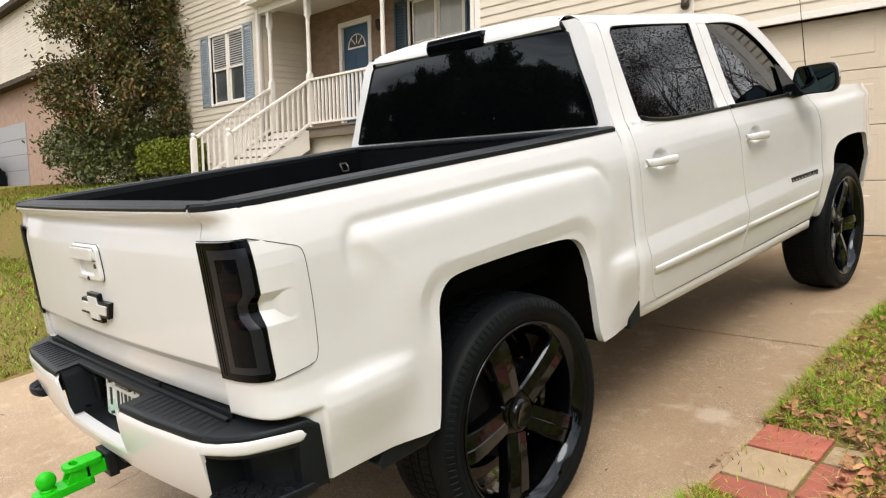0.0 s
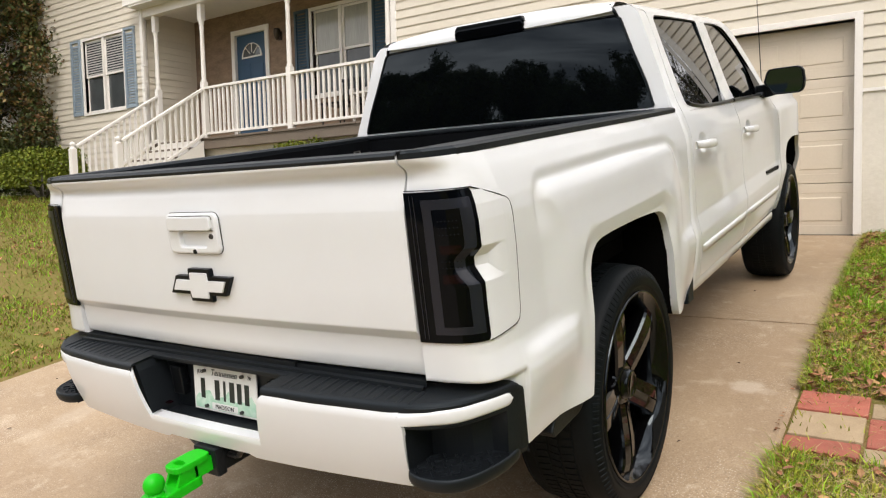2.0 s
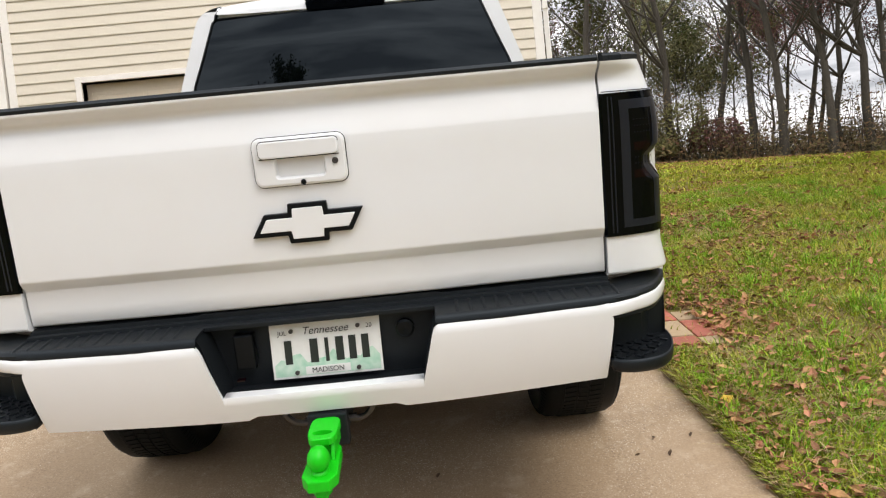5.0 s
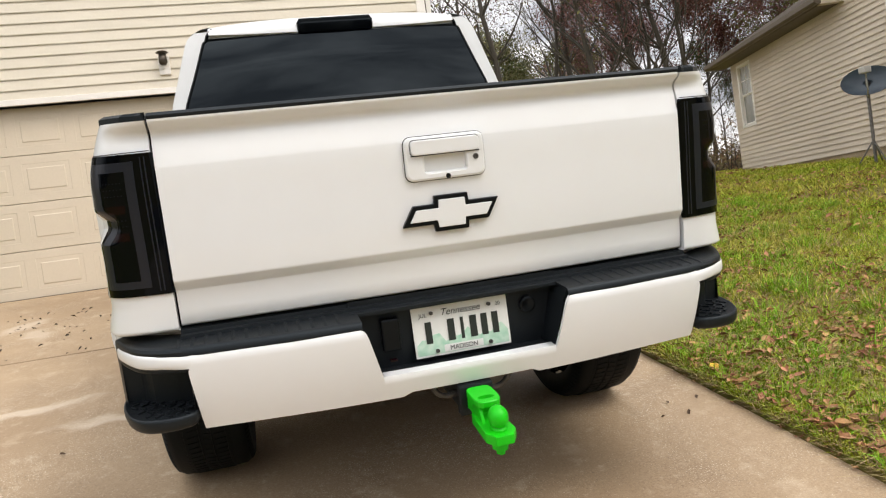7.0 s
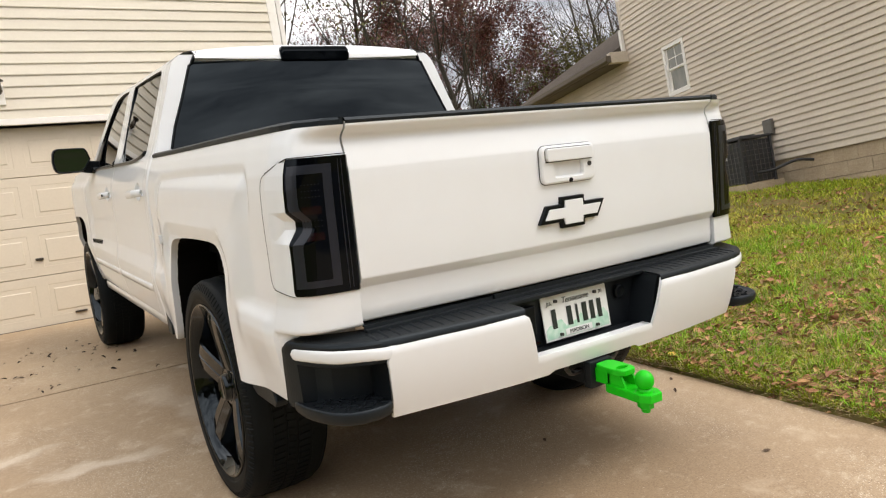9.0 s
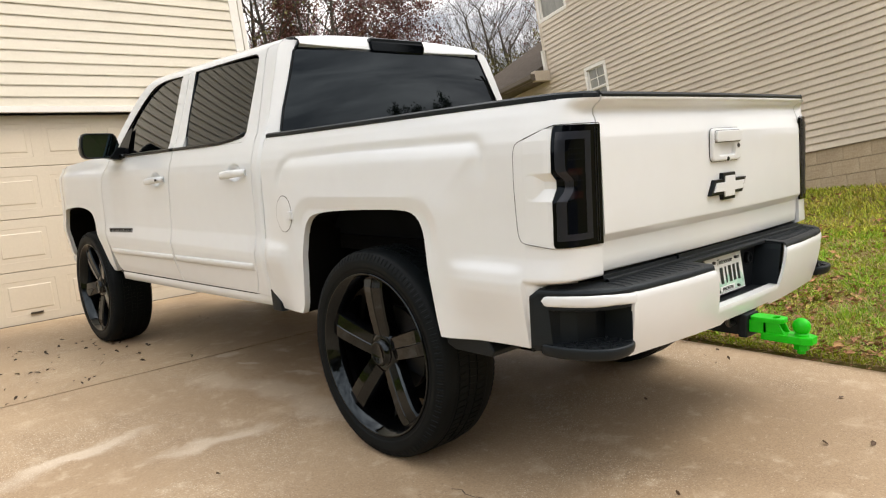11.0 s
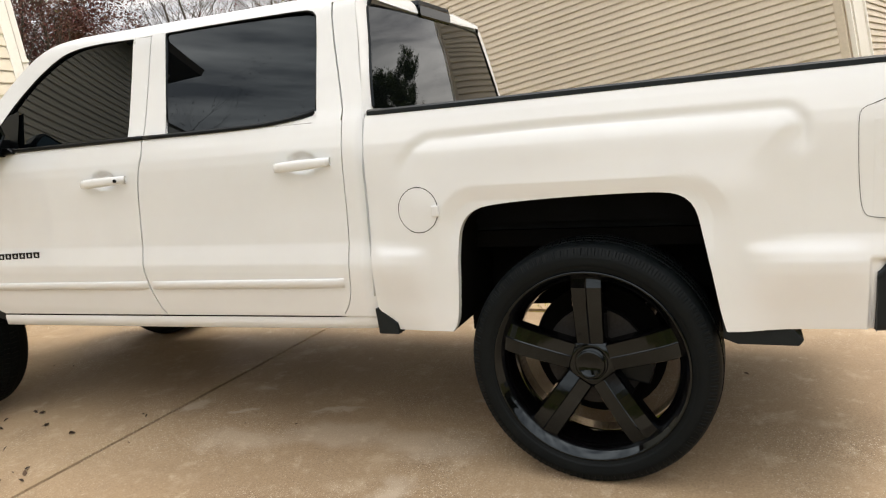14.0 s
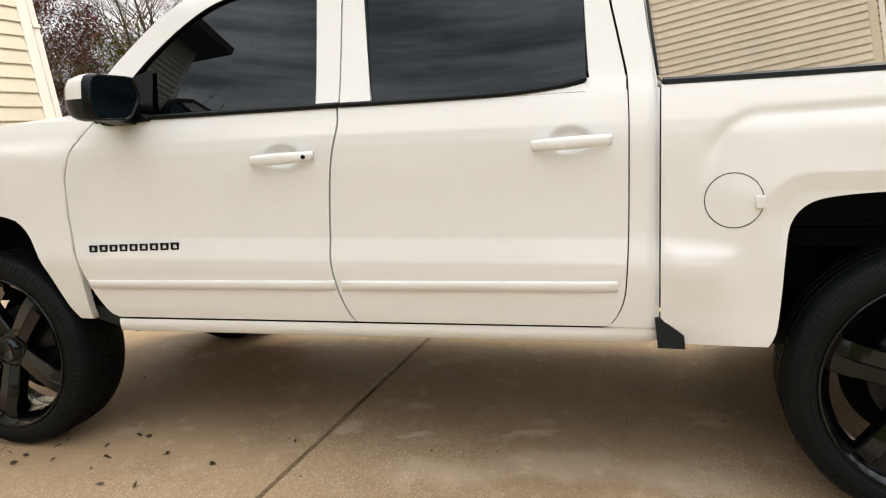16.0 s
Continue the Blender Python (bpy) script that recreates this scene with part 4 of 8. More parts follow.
part("corner_board", boxed((nx(NM) - 0.012, -0.02, 3.95), (nx(NM) + 0.07, 0.1, 7.6), 0.004), M["siding2"], beige)
# foundation of split-face block
fnd = empty("foundation_beige_house", NF, kind="structure", label="grey split-faced block foundation")
part("core", boxed((0.0, 0.045, -0.2), (NL - 0.02, 0.2, NZ - 0.004)), M["mortar"], fnd)
bm = bmesh.new()
box(bm, (0.001, 0, 0.003), (0.403, 0.05, 0.200), bevel=0.004)
bme = bpy.data.meshes.new("block")
bm.to_mesh(bme)
bm.free()
bme.materials.append(M["block"])
for r in range(6):
    for k in range(37):
        s = NL - 0.405 * (k + 1) - (0.2 if r % 2 else 0.0)
        if s < 0:
            continue
        wx, wy = (NF @ Vector((s + 0.2, 0, 0))).xy
        if NZ - 0.004 - 0.203 * r < ground_z(wx, wy) - 0.02:
            continue
        o = new("block", bme)
        o.parent = fnd
        o.location = (s, 0.0, NZ - 0.004 - 0.203 * (r + 1))


def nwindow(name, w, label, grid_top=False):
    a, b, c, d = w
    t = empty(name, NF, kind="structure", label=label)
    part("window_frame", frame_mesh(a - 0.05, b + 0.05, c - 0.05, d + 0.05, -0.025, 0.06, 0.07), M["white"], t)
    zm = (c + d) / 2
    for z0, z1, y in ((c, zm + 0.015, 0.03), (zm - 0.015, d, 0.01)):
        s = part("sash", frame_mesh(a + 0.015, b - 0.015, z0 + 0.012, z1, y, y + 0.025, 0.035), M["white"], t)
        part("pane", boxed((a + 0.045, y + 0.01, z0 + 0.04), (b - 0.045, y + 0.016, z1 - 0.03)), M["bluff"], s)
        if grid_top and z1 == d:
            bm = bmesh.new()
            xm = (a + b) / 2
            box(bm, (xm - 0.009, y + 0.003, z0 + 0.04), (xm + 0.009, y + 0.012, z1 - 0.03))
            box(bm, (a + 0.045, y + 0.003, (z0 + z1) / 2 - 0.009), (b - 0.045, y + 0.012, (z0 + z1) / 2 + 0.009))
            part("muntin", bm, M["white"], s)
    return t


nwindow("window_3", W1, "small white sash window in the beige wall", True)
nwindow("window_4", W2, "upper white sash window in the beige wall")
nwindow("window_5", W3, "white sash window near the rear corner", True)
# other walls and roofs of the beige house
nwall_body = nwall("house_body", [((0.0, 0.2, -0.2), (nx(NM), 9.0, 3.98)), ((nx(NM), 0.2, -0.2), (NL, 9.0, 7.6))], M["siding2"], None)
nwall_body.matrix_basis = NF
tagged(nwall_body, "beige sided body of the neighbouring house", kind="structure")
bm = bmesh.new()
prism(bm, [(-0.42, 3.88), (-0.42, 4.02), (4.5, 6.6), (4.5, 3.98), (0.2, 3.94), (0.0, 3.90)], 0, -0.35, nx(NM) - 0.02)
ro = part("roof_beige_wing", bm, M["shingle"], kind="structure", label="brown shingled roof of the low wing")
ro.matrix_basis = NF
gut = tagged(empty("gutter", NF), "taupe eave gutter along the low wing", "gutter")
bm = bmesh.new()
prism(bm, [(-0.53, 3.99), (-0.54, 3.90), (-0.50, 3.86), (-0.42, 3.86), (-0.42, 3.995)], 0, -0.35, nx(NM) + 0.12)
part("trough", bm, M["gutter"], gut)
bm = bmesh.new()
prism(bm, [(-0.42, 3.85), (-0.42, 3.88), (0.0, 3.88), (0.0, 3.85)], 0, -0.3, nx(NM) + 0.02)
part("soffit", bm, M["gutter"], gut)
part("end_return", boxed((nx(NM) - 0.02, -0.42, 3.84), (nx(NM) + 0.12, 0.0, 4.06), 0.01), M["siding2"], gut, "beige boxed eave return")
bm = bmesh.new()
box(bm, (nx(NM) + 0.02, -0.10, 4.06), (nx(NM) + 0.09, -0.03, 4.5), bevel=0.006)
part("short_downspout", bm, M["white"], gut)
bm = bmesh.new()
prism(bm, [(-0.4, 7.45), (-0.4, 7.65), (4.4, 9.9), (9.4, 7.65), (9.4, 7.45)], 0, nx(NM) - 0.3, NL + 0.4)
ro = part("roof_beige_house", bm, M["shingle"], kind="structure", label="brown shingled main roof")
ro.matrix_basis = NF
# front corner: downspout and front door seen past it
dsp = downspout(0, 0, 0.0, 6.9, "beige downspout at the street corner of the beige house")
dsp.matrix_basis = NF @ Matrix.Translation((NL + 0.06, 0.10, 0.30)) @ Matrix.Rotation(radians(90), 4, "Z")
fr = empty("wall_beige_front", NF @ Matrix.Translation((NL + 0.002, 0.2, 0)) @ Matrix.Rotation(radians(90), 4, "Z"), kind="structure", label="beige sided street front")
siding(fr, Matrix(), 8.5, NZ, 7.4, M["siding2"], 0.102, ((0.45, 1.75, 0.5, 3.4),))
d2 = empty("door_2", NF @ Matrix.Translation((NL + 0.002, 0.2, 0)) @ Matrix.Rotation(radians(90), 4, "Z"), kind="structure", label="white door frame on the beige street front")
part("door_frame", frame_mesh(0.48, 1.72, 0.5, 3.35, -0.04, 0.02, 0.11), M["white"], d2)
part("door_leaf", boxed((0.59, -0.01, 0.61), (1.61, 0.0, 3.24)), M["white"], d2)

# condenser
ac = tagged(empty("air_conditioner", NBR @ Matrix.Translation((6.0, 0.56, 0.90)) @ Matrix.Diagonal((0.76, 0.74, 0.92, 1))), "dark wire-guarded condenser unit on a pad beside the beige wall", "air conditioner")
part("pad", boxed((-0.48, -0.48, -0.1), (0.48, 0.48, 0.03), 0.01), M["block"], ac)
part("coil_body", boxed((-0.36, -0.36, 0.05), (0.36, 0.36, 0.74), 0.03), M["acmetal"], ac)
bm = bmesh.new()
for s in range(4):
    mm = Matrix.Rotation(radians(90 * s), 4, "Z")
    for k in range(8):
        box(bm, (-0.38 + k * 0.106, -0.385, 0.06), (-0.374 + k * 0.106, -0.375, 0.76), mm)
    for k in range(9):
        box(bm, (-0.38, -0.387, 0.07 + k * 0.084), (0.38, -0.379, 0.075 + k * 0.084), mm)
part("wire_guard", bm, M["galv"], ac)
for x in (-0.37, 0.37):
    for y in (-0.37, 0.37):
        part("corner_post", boxed((x - 0.025, y - 0.025, 0.03), (x + 0.025, y + 0.025, 0.78), 0.006), M["acmetal"], ac)
part("lid", boxed((-0.41, -0.41, 0.77), (0.41, 0.41, 0.81), 0.012), M["acmetal"], ac)
bm = bmesh.new()
lathe(bm, [(0.81, 0.27), (0.84, 0.27), (0.84, 0.24), (0.82, 0.05), (0.86, 0.04), (0.86, 0.0)], "z", 20)
part("fan_guard", bm, M["acmetal"], ac)
part("name_plate", boxed((0.05, 0.388, 0.48), (0.17, 0.393, 0.53)), M["blind"], ac)
box_ = tagged(empty("disconnect_box", NBR @ Matrix.Translation((5.95, 0.0, 1.66))), "small grey electric box on the siding above the condenser", "electric box")
part("case", boxed((-0.09, 0.0, -0.02), (0.09, 0.09, 0.22), 0.008), M["galv"], box_)
bm = bmesh.new()
tube(bm, [(0, 0.05, -0.02), (0.02, 0.06, -0.3), (0.05, 0.2, -0.5)], 0.018, 8)
part("conduit", bm, M["galv"], box_)
pipe2 = tagged(empty("condenser_pipe", NBR @ Matrix.Translation((5.3, 0.3, 0.92))), "black insulated pipe from the condenser to the wall", "pipe")
bm = bmesh.new()
tube(bm, curve([(0.45, 0.3, 0.16), (0.2, 0.2, 0.16), (0.0, -0.05, 0.24), (-0.1, -0.27, 0.20)], 12), 0.022, 8)
part("hose", bm, M["rubberpipe"], pipe2)

# satellite dish on a tripod
dish = tagged(empty("satellite_dish", Matrix.Translation((8.15, 5.2, ground_z(8.15, 5.2) - 0.08))), "dark grey-blue satellite dish on a tripod on the lawn", "satellite dish")
bm = bmesh.new()
tube(bm, [(0, 0, -0.05), (0, 0, 1.16)], 0.024, 10)
part("pole", bm, M["galv"], dish)
for a in (20, 140, 260):
    bm = bmesh.new()
    ca, sa = math.cos(radians(a)), math.sin(radians(a))
    tube(bm, [(0, 0, 0.42), (0.28 * ca, 0.28 * sa, 0.0)], 0.012, 6)
    part("leg", bm, M["galv"], dish)
bm = bmesh.new()
rows = []
for k in range(9):
    r = k / 8
    rows.append([(0.34 * r * math.cos(a), 0.0 + 0.09 * r * r, 0.22 * r * math.sin(a)) for a in [2 * math.pi * j / 40 for j in range(40)]])
grid(bm, rows[1:], close=True)
bm.faces.new([v for v in bm.verts[:40]])
rows2 = [[(x * 1.0, y - 0.012, z) for x, y, z in r] for r in rows]
grid(bm, rows2[1:], close=True, flip=True)
bmesh.ops.transform(bm, matrix=Matrix.Translation((0.0, -0.02, 1.24)) @ Matrix.Rotation(radians(134), 4, "Z") @ Matrix.Rotation(radians(20), 4, "X"), verts=bm.verts[:])
part("reflector", bm, M["dish"], dish, smooth=True)
bm = bmesh.new()
tube(bm, [(0, 0, 1.10), (0.0, -0.02, 1.25)], 0.04, 8)
part("bracket", bm, M["acmetal"], dish)
bm = bmesh.new()
tube(bm, [(0, 0, 1.05), (-0.26, -0.26, 1.12), (-0.36, -0.35, 1.34)], 0.012, 6)
box(bm, (-0.43, -0.41, 1.33), (-0.31, -0.30, 1.42), bevel=0.015)
part("feed_arm", bm, M["blind"], dish, "pale feed arm and receiver head")

# wheeled bin
bin_ = tagged(empty("wheeled_bin", Matrix.Translation((6.68, -0.80, ground_z(6.68, -0.80) - 0.01)) @ Matrix.Rotation(radians(-43), 4, "Z") @ Matrix.Scale(0.92, 4)), "dark green wheeled rubbish bin standing by the block foundation", "rubbish bin")
bm = bmesh.new()
prof = [(0.0, 0.21, 0.24), (0.06, 0.22, 0.25), (0.60, 0.265, 0.30), (0.74, 0.28, 0.315), (0.745, 0.31, 0.345), (0.93, 0.325, 0.36), (0.94, 0.34, 0.37), (0.965, 0.34, 0.37)]
rows = []
for z, hx_, hy_ in prof:
    row = []
    for k in range(32):
        a = 2 * math.pi * k / 32
        e = 0.28
        row.append((hx_ * math.copysign(abs(math.cos(a)) ** e, math.cos(a)), hy_ * math.copysign(abs(math.sin(a)) ** e, math.sin(a)), z))
    rows.append(row)
vs = grid(bm, rows, close=True)
bm.faces.new(vs[0][::-1])
bm.faces.new(vs[-1])
part("tub", bm, M["bin"], bin_, smooth=False)
bm = bmesh.new()
prism(bm, [(-0.39, 0.965), (-0.39, 0.985), (-0.2, 1.02), (0.25, 1.03), (0.38, 1.0), (0.40, 0.965)], 0, -0.35, 0.35, bevel=0.008)
part("lid", bm, M["bin"], bin_)
bm = bmesh.new()
tube(bm, [(-0.24, 0.42, 0.94), (0.24, 0.42, 0.94)], 0.016, 8)
for x in (-0.24, 0.24):
    tube(bm, [(x, 0.33, 0.92), (x, 0.42, 0.94)], 0.016, 8)
part("handle_bar", bm, M["bin"], bin_)
for x in (-0.27, 0.27):
    bm = bmesh.new()
    lathe(bm, [(-0.03, 0.0), (-0.03, 0.12), (0.03, 0.12), (0.03, 0.0)], "x", 20, (x, 0.27, 0.11))
    part("wheel", bm, M["tyre"], bin_)
bm = bmesh.new()
for k, (w, z) in enumerate(((0.022, 0.885), (0.034, 0.872), (0.045, 0.850), (0.060, 0.830))):
    box(bm, (-0.330, 0.06 - w, z - 0.008), (-0.322, 0.06 + w, z + 0.004))
part("side_marking", bm, M["galv"], bin_, "pale printed marking")
part("front_slot", boxed((-0.11, -0.366, 0.862), (0.13, -0.352, 0.905), 0.004), M["dark"], bin_, "dark moulded grip slot")
bm = bmesh.new()
for k in range(5):
    box(bm, (-0.085 + k * 0.034, -0.364, 0.800), (-0.060 + k * 0.034, -0.352, 0.832))
part("front_marking", bm, M["plate_white"], bin_, "pale printed bars")
bm = bmesh.new()
tube(bm, [(-0.16, -0.315, 0.50), (0.16, -0.315, 0.50)], 0.011, 8)
part("catch_bar", bm, M["plate_white"], bin_, "pale metal catch bar")
for x in (-0.17, 0.17):
    part("catch_bracket", boxed((x - 0.03, -0.325, 0.46), (x + 0.03, -0.27, 0.54), 0.006), M["bin"], bin_)

# ---- the pickup truck: local y forward from the rear axle, z up from the drive ----
truck = tagged(empty("pickup_truck", pose(0, 0, 0, SLOPE, 0, 0)), "lifted white crew-cab pickup truck with black wheels parked on the drive", "pickup truck")
BZ = [0.48, 0.56, 0.62, 0.72, 0.80, 0.835, 0.87, 0.92, 1.05, 1.18, 1.26, 1.30, 1.345, 1.385, 1.415, 1.44]
BX = [0.945, 0.967, 0.983, 1.000, 1.010, 1.011, 1.004, 0.993, 0.989, 0.990, 0.988, 0.983, 0.970, 0.956, 0.943, 0.930]
CZ = [1.40, 1.415, 1.536, 1.70, 1.85, 1.89, 1.915, 1.935, 1.955]
CX = [0.945, 0.938, 0.893, 0.836, 0.786, 0.766, 0.738, 0.695, 0.61]


def flare_depth(y, z):
    """How far a place lies inside the rounded outline of the rear wheel's flare."""
    crest = 1.298 + 0.012 * smooth(0.66, 0.0, y)
    r = 0.055 if y < 0 else 0.13
    qy = max(-0.69 - y, y - 0.67) + r
    qz = z - crest + r
    return r - math.hypot(max(qy, 0.0), max(qz, 0.0)) - min(max(qy, qz), 0.0)


def side_x(y, z):
    """Half width of the body at a place on its side."""
    if z > 1.44:
        return float(np.interp(z, CZ, CX)) - (0.018 * smooth(0.885, 0.838, y) * smooth(1.62, 1.42, z) if 0.834 < y < 0.89 else 0.0)
    x = float(np.interp(z, BZ, BX))
    if y < 0.82:
        # box flare over the rear wheel: a rounded panel with a crisp upper edge
        d = flare_depth(y, z)
        low = smooth(0.72, 0.95, z)
        x = x - 0.009 * smooth(-0.040, 0.0, d) * smooth(1.15, 1.25, z)
        if d > 0:
            reach = 0.15 + 0.22 * smooth(1.28, 1.12, z)
            inside = 1 - (1 - min(1.0, d / reach)) ** 2.3
            x = x + low * inside * max(0.0, 1.010 - x)
        near = smooth(0.80, 0.50, y) * smooth(-0.66, -0.47, y)
        x = x + near * max(0.0, 1.015 - x) * smooth(1.2, 1.05, z)
        # flange round the wheel opening, turned in below a soft ridge
        off = math.hypot(max(abs(y - 0.022) - 0.363, 0.0), max(z - 0.978, 0.0)) - 0.09
        x = x - 0.015 * min(1.0, max(0.0, (0.056 - off) / 0.056)) * smooth(0.82, 1.0, z)
        x = x - 0.012 * smooth(0.808, 0.834, y)
    if y < 0.84 and z < 0.93:
        ledge = smooth(-0.50, -0.60, y) * smooth(-0.90, -0.80, y) + smooth(0.57, 0.66, y) * smooth(0.84, 0.78, y)
        x = x + 0.013 * ledge * smooth(0.905, 0.862, z) * smooth(0.66, 0.83, z)
    if y < -0.86 and z < 0.85:
        # turned-in edge round the bumper's end cap
        x = x - 0.012 * smooth(-0.872, -0.882, y) * smooth(0.848, 0.834, z)
    if 0.834 < y < 0.89:
        # cab corner rounding into the gap before the bed
        x = x - 0.018 * smooth(0.885, 0.838, y)
    if y > 3.0:
        run = smooth(3.05, 3.3, y)
        x = x + run * 0.02 * smooth(1.33, 1.28, z) * smooth(0.7, 0.95, z)
        x = x - 0.10 * smooth(4.1, 4.7, y)
    return x


def skin(bm, rows, s, depth=0.028, scoop=None):
    """A curved panel over rows of (y, z), with its edges turned inwards."""
    pts = [[(s * (side_x(y, z) - (scoop(y, z) if scoop else 0.0)), y, z) for y, z in row] for row in rows]
    panel(bm, pts, s > 0, depth, (-s, 0, 0))


def panel(bm, pts, flip, depth, inward):
    vs = grid(bm, pts, flip)
    if depth:
        border = vs[0][:-1] + [r[-1] for r in vs[:-1]] + vs[-1][:0:-1] + [r[0] for r in vs[:0:-1]]
        d = Vector(inward) * depth
        border = [bm.verts.new(v.co) for v in border]
        low = [bm.verts.new(v.co + d) for v in border]
        n = len(border)
        for j in range(n):
            q = (border[j], low[j], low[(j + 1) % n], border[(j + 1) % n])
            bm.faces.new(q[::-1] if flip else q)


def ruled(a, b, rows):
    """Rows of points between two lines of equal count."""
    return [[(p[0] + (q[0] - p[0]) * k / rows, p[1] + (q[1] - p[1]) * k / rows) for p, q in zip(a, b)] for k in range(rows + 1)]


def columns(ys, low, high, rows):
    return ruled([(y, low(y)) for y in ys], [(y, high(y)) for y in ys], rows)


ARCH_R = [(0.505, 0.572), (0.482, 0.62), (0.470, 0.75), (0.462, 0.88), (0.450, 0.965), (0.415, 1.018), (0.34, 1.048), (0.15, 1.064), (-0.10, 1.072), (-0.27, 1.071), (-0.34, 1.054), (-0.378, 1.01), (-0.40, 0.92), (-0.425, 0.80), (-0.452, 0.66), (-0.468, 0.602)]
ARCH_F = [(3.27, 0.555), (3.31, 0.62), (3.37, 0.76), (3.42, 0.88), (3.47, 0.965), (3.55, 1.01), (3.75, 1.035), (4.0, 1.03), (4.20, 1.005), (4.29, 0.95), (4.34, 0.84), (4.38, 0.70), (4.41, 0.60)]


def arch_line(points):
    p = sorted(points)
    return lambda y: float(np.interp(y, [q[0] for q in p], [q[1] for q in p]))


rear_arch, front_arch = arch_line(curve(ARCH_R, 80)), arch_line(curve(ARCH_F, 70))
rail_top = lambda y: 1.414 + 0.012 * smooth(0.8, -1.0, y)


def bed_low(y):
    if -0.468 < y < 0.505:
        return rear_arch(y)
    if y > 0.76:
        return 0.560 + 1.25 * (y - 0.76)
    return 0.572 - 0.012 * smooth(0.5, 0.76, y) if y > 0 else 0.602 + 0.012 * smooth(-0.47, -0.88, y)


bed_ys = sorted(set([-0.870, -0.874, -0.878, -0.882] + [round(y, 4) for y in steps((-0.885, -0.47, 0.012))] + [round(q[0], 4) for q in curve(ARCH_R, 70)] + [round(y, 4) for y in steps((0.507, 0.833, 0.012))]))
# rear corner of the bed in plan
CORNER = [(0.0, -0.884), (0.006, -0.930), (0.014, -0.971), (0.030, -1.006), (0.056, -1.028), (0.092, -1.041), (0.125, -1.047), (0.160, -1.051)]


def fender_low(y):
    return front_arch(y) if 3.27 < y < 4.41 else (0.56 if y < 3.3 else 0.60)


F_FRONT = [(3.075, 1.405), (3.17, 1.30), (3.215, 1.18), (3.222, 1.02), (3.20, 0.84), (3.16, 0.70), (3.10, 0.60), (3.055, 0.575)]
B_LINE = [(1.976, 1.40), (1.972, 1.33), (2.0, 1.20), (2.018, 1.02), (2.02, 0.85), (2.006, 0.74), (1.978, 0.65), (1.948, 0.595)]
R_REAR = [(0.94, 1.405), (0.935, 1.30), (0.935, 1.15), (0.937, 0.95), (0.942, 0.80), (0.955, 0.70), (0.995, 0.625), (1.04, 0.612)]


def shifted(points, d):
    return [(y + d, z) for y, z in points]


def door_rows(front, rear, n=28, m=36):
    f, r = curve(front, m), curve(rear, m)
    return [[(a[0] + (b[0] - a[0]) * k / n, a[1] + (b[1] - a[1]) * k / n) for k in range(n + 1)] for a, b in zip(f, r)]


# tailgate in section, from its foot to its top
TG = [(0.852, -1.030), (0.857, -1.044), (0.862, -1.047), (0.90, -1.049), (0.954, -1.0490), (0.957, -1.0500), (0.960, -1.0520), (0.982, -1.0675), (0.985, -1.0690), (0.990, -1.0695), (1.10, -1.067), (1.25, -1.064), (1.296, -1.0625), (1.302, -1.0615), (1.310, -1.0595), (1.352, -1.0485), (1.364, -1.0445), (1.374, -1.040), (1.386, -1.038), (1.395, -1.041), (1.404, -1.051), (1.412, -1.064), (1.419, -1.070), (1.426, -1.072), (1.433, -1.068), (1.436, -1.05), (1.438, -1.0), (1.43, -0.985)]
TGZ, TGY = [q[0] for q in TG[:24]], [q[1] for q in TG[:24]]
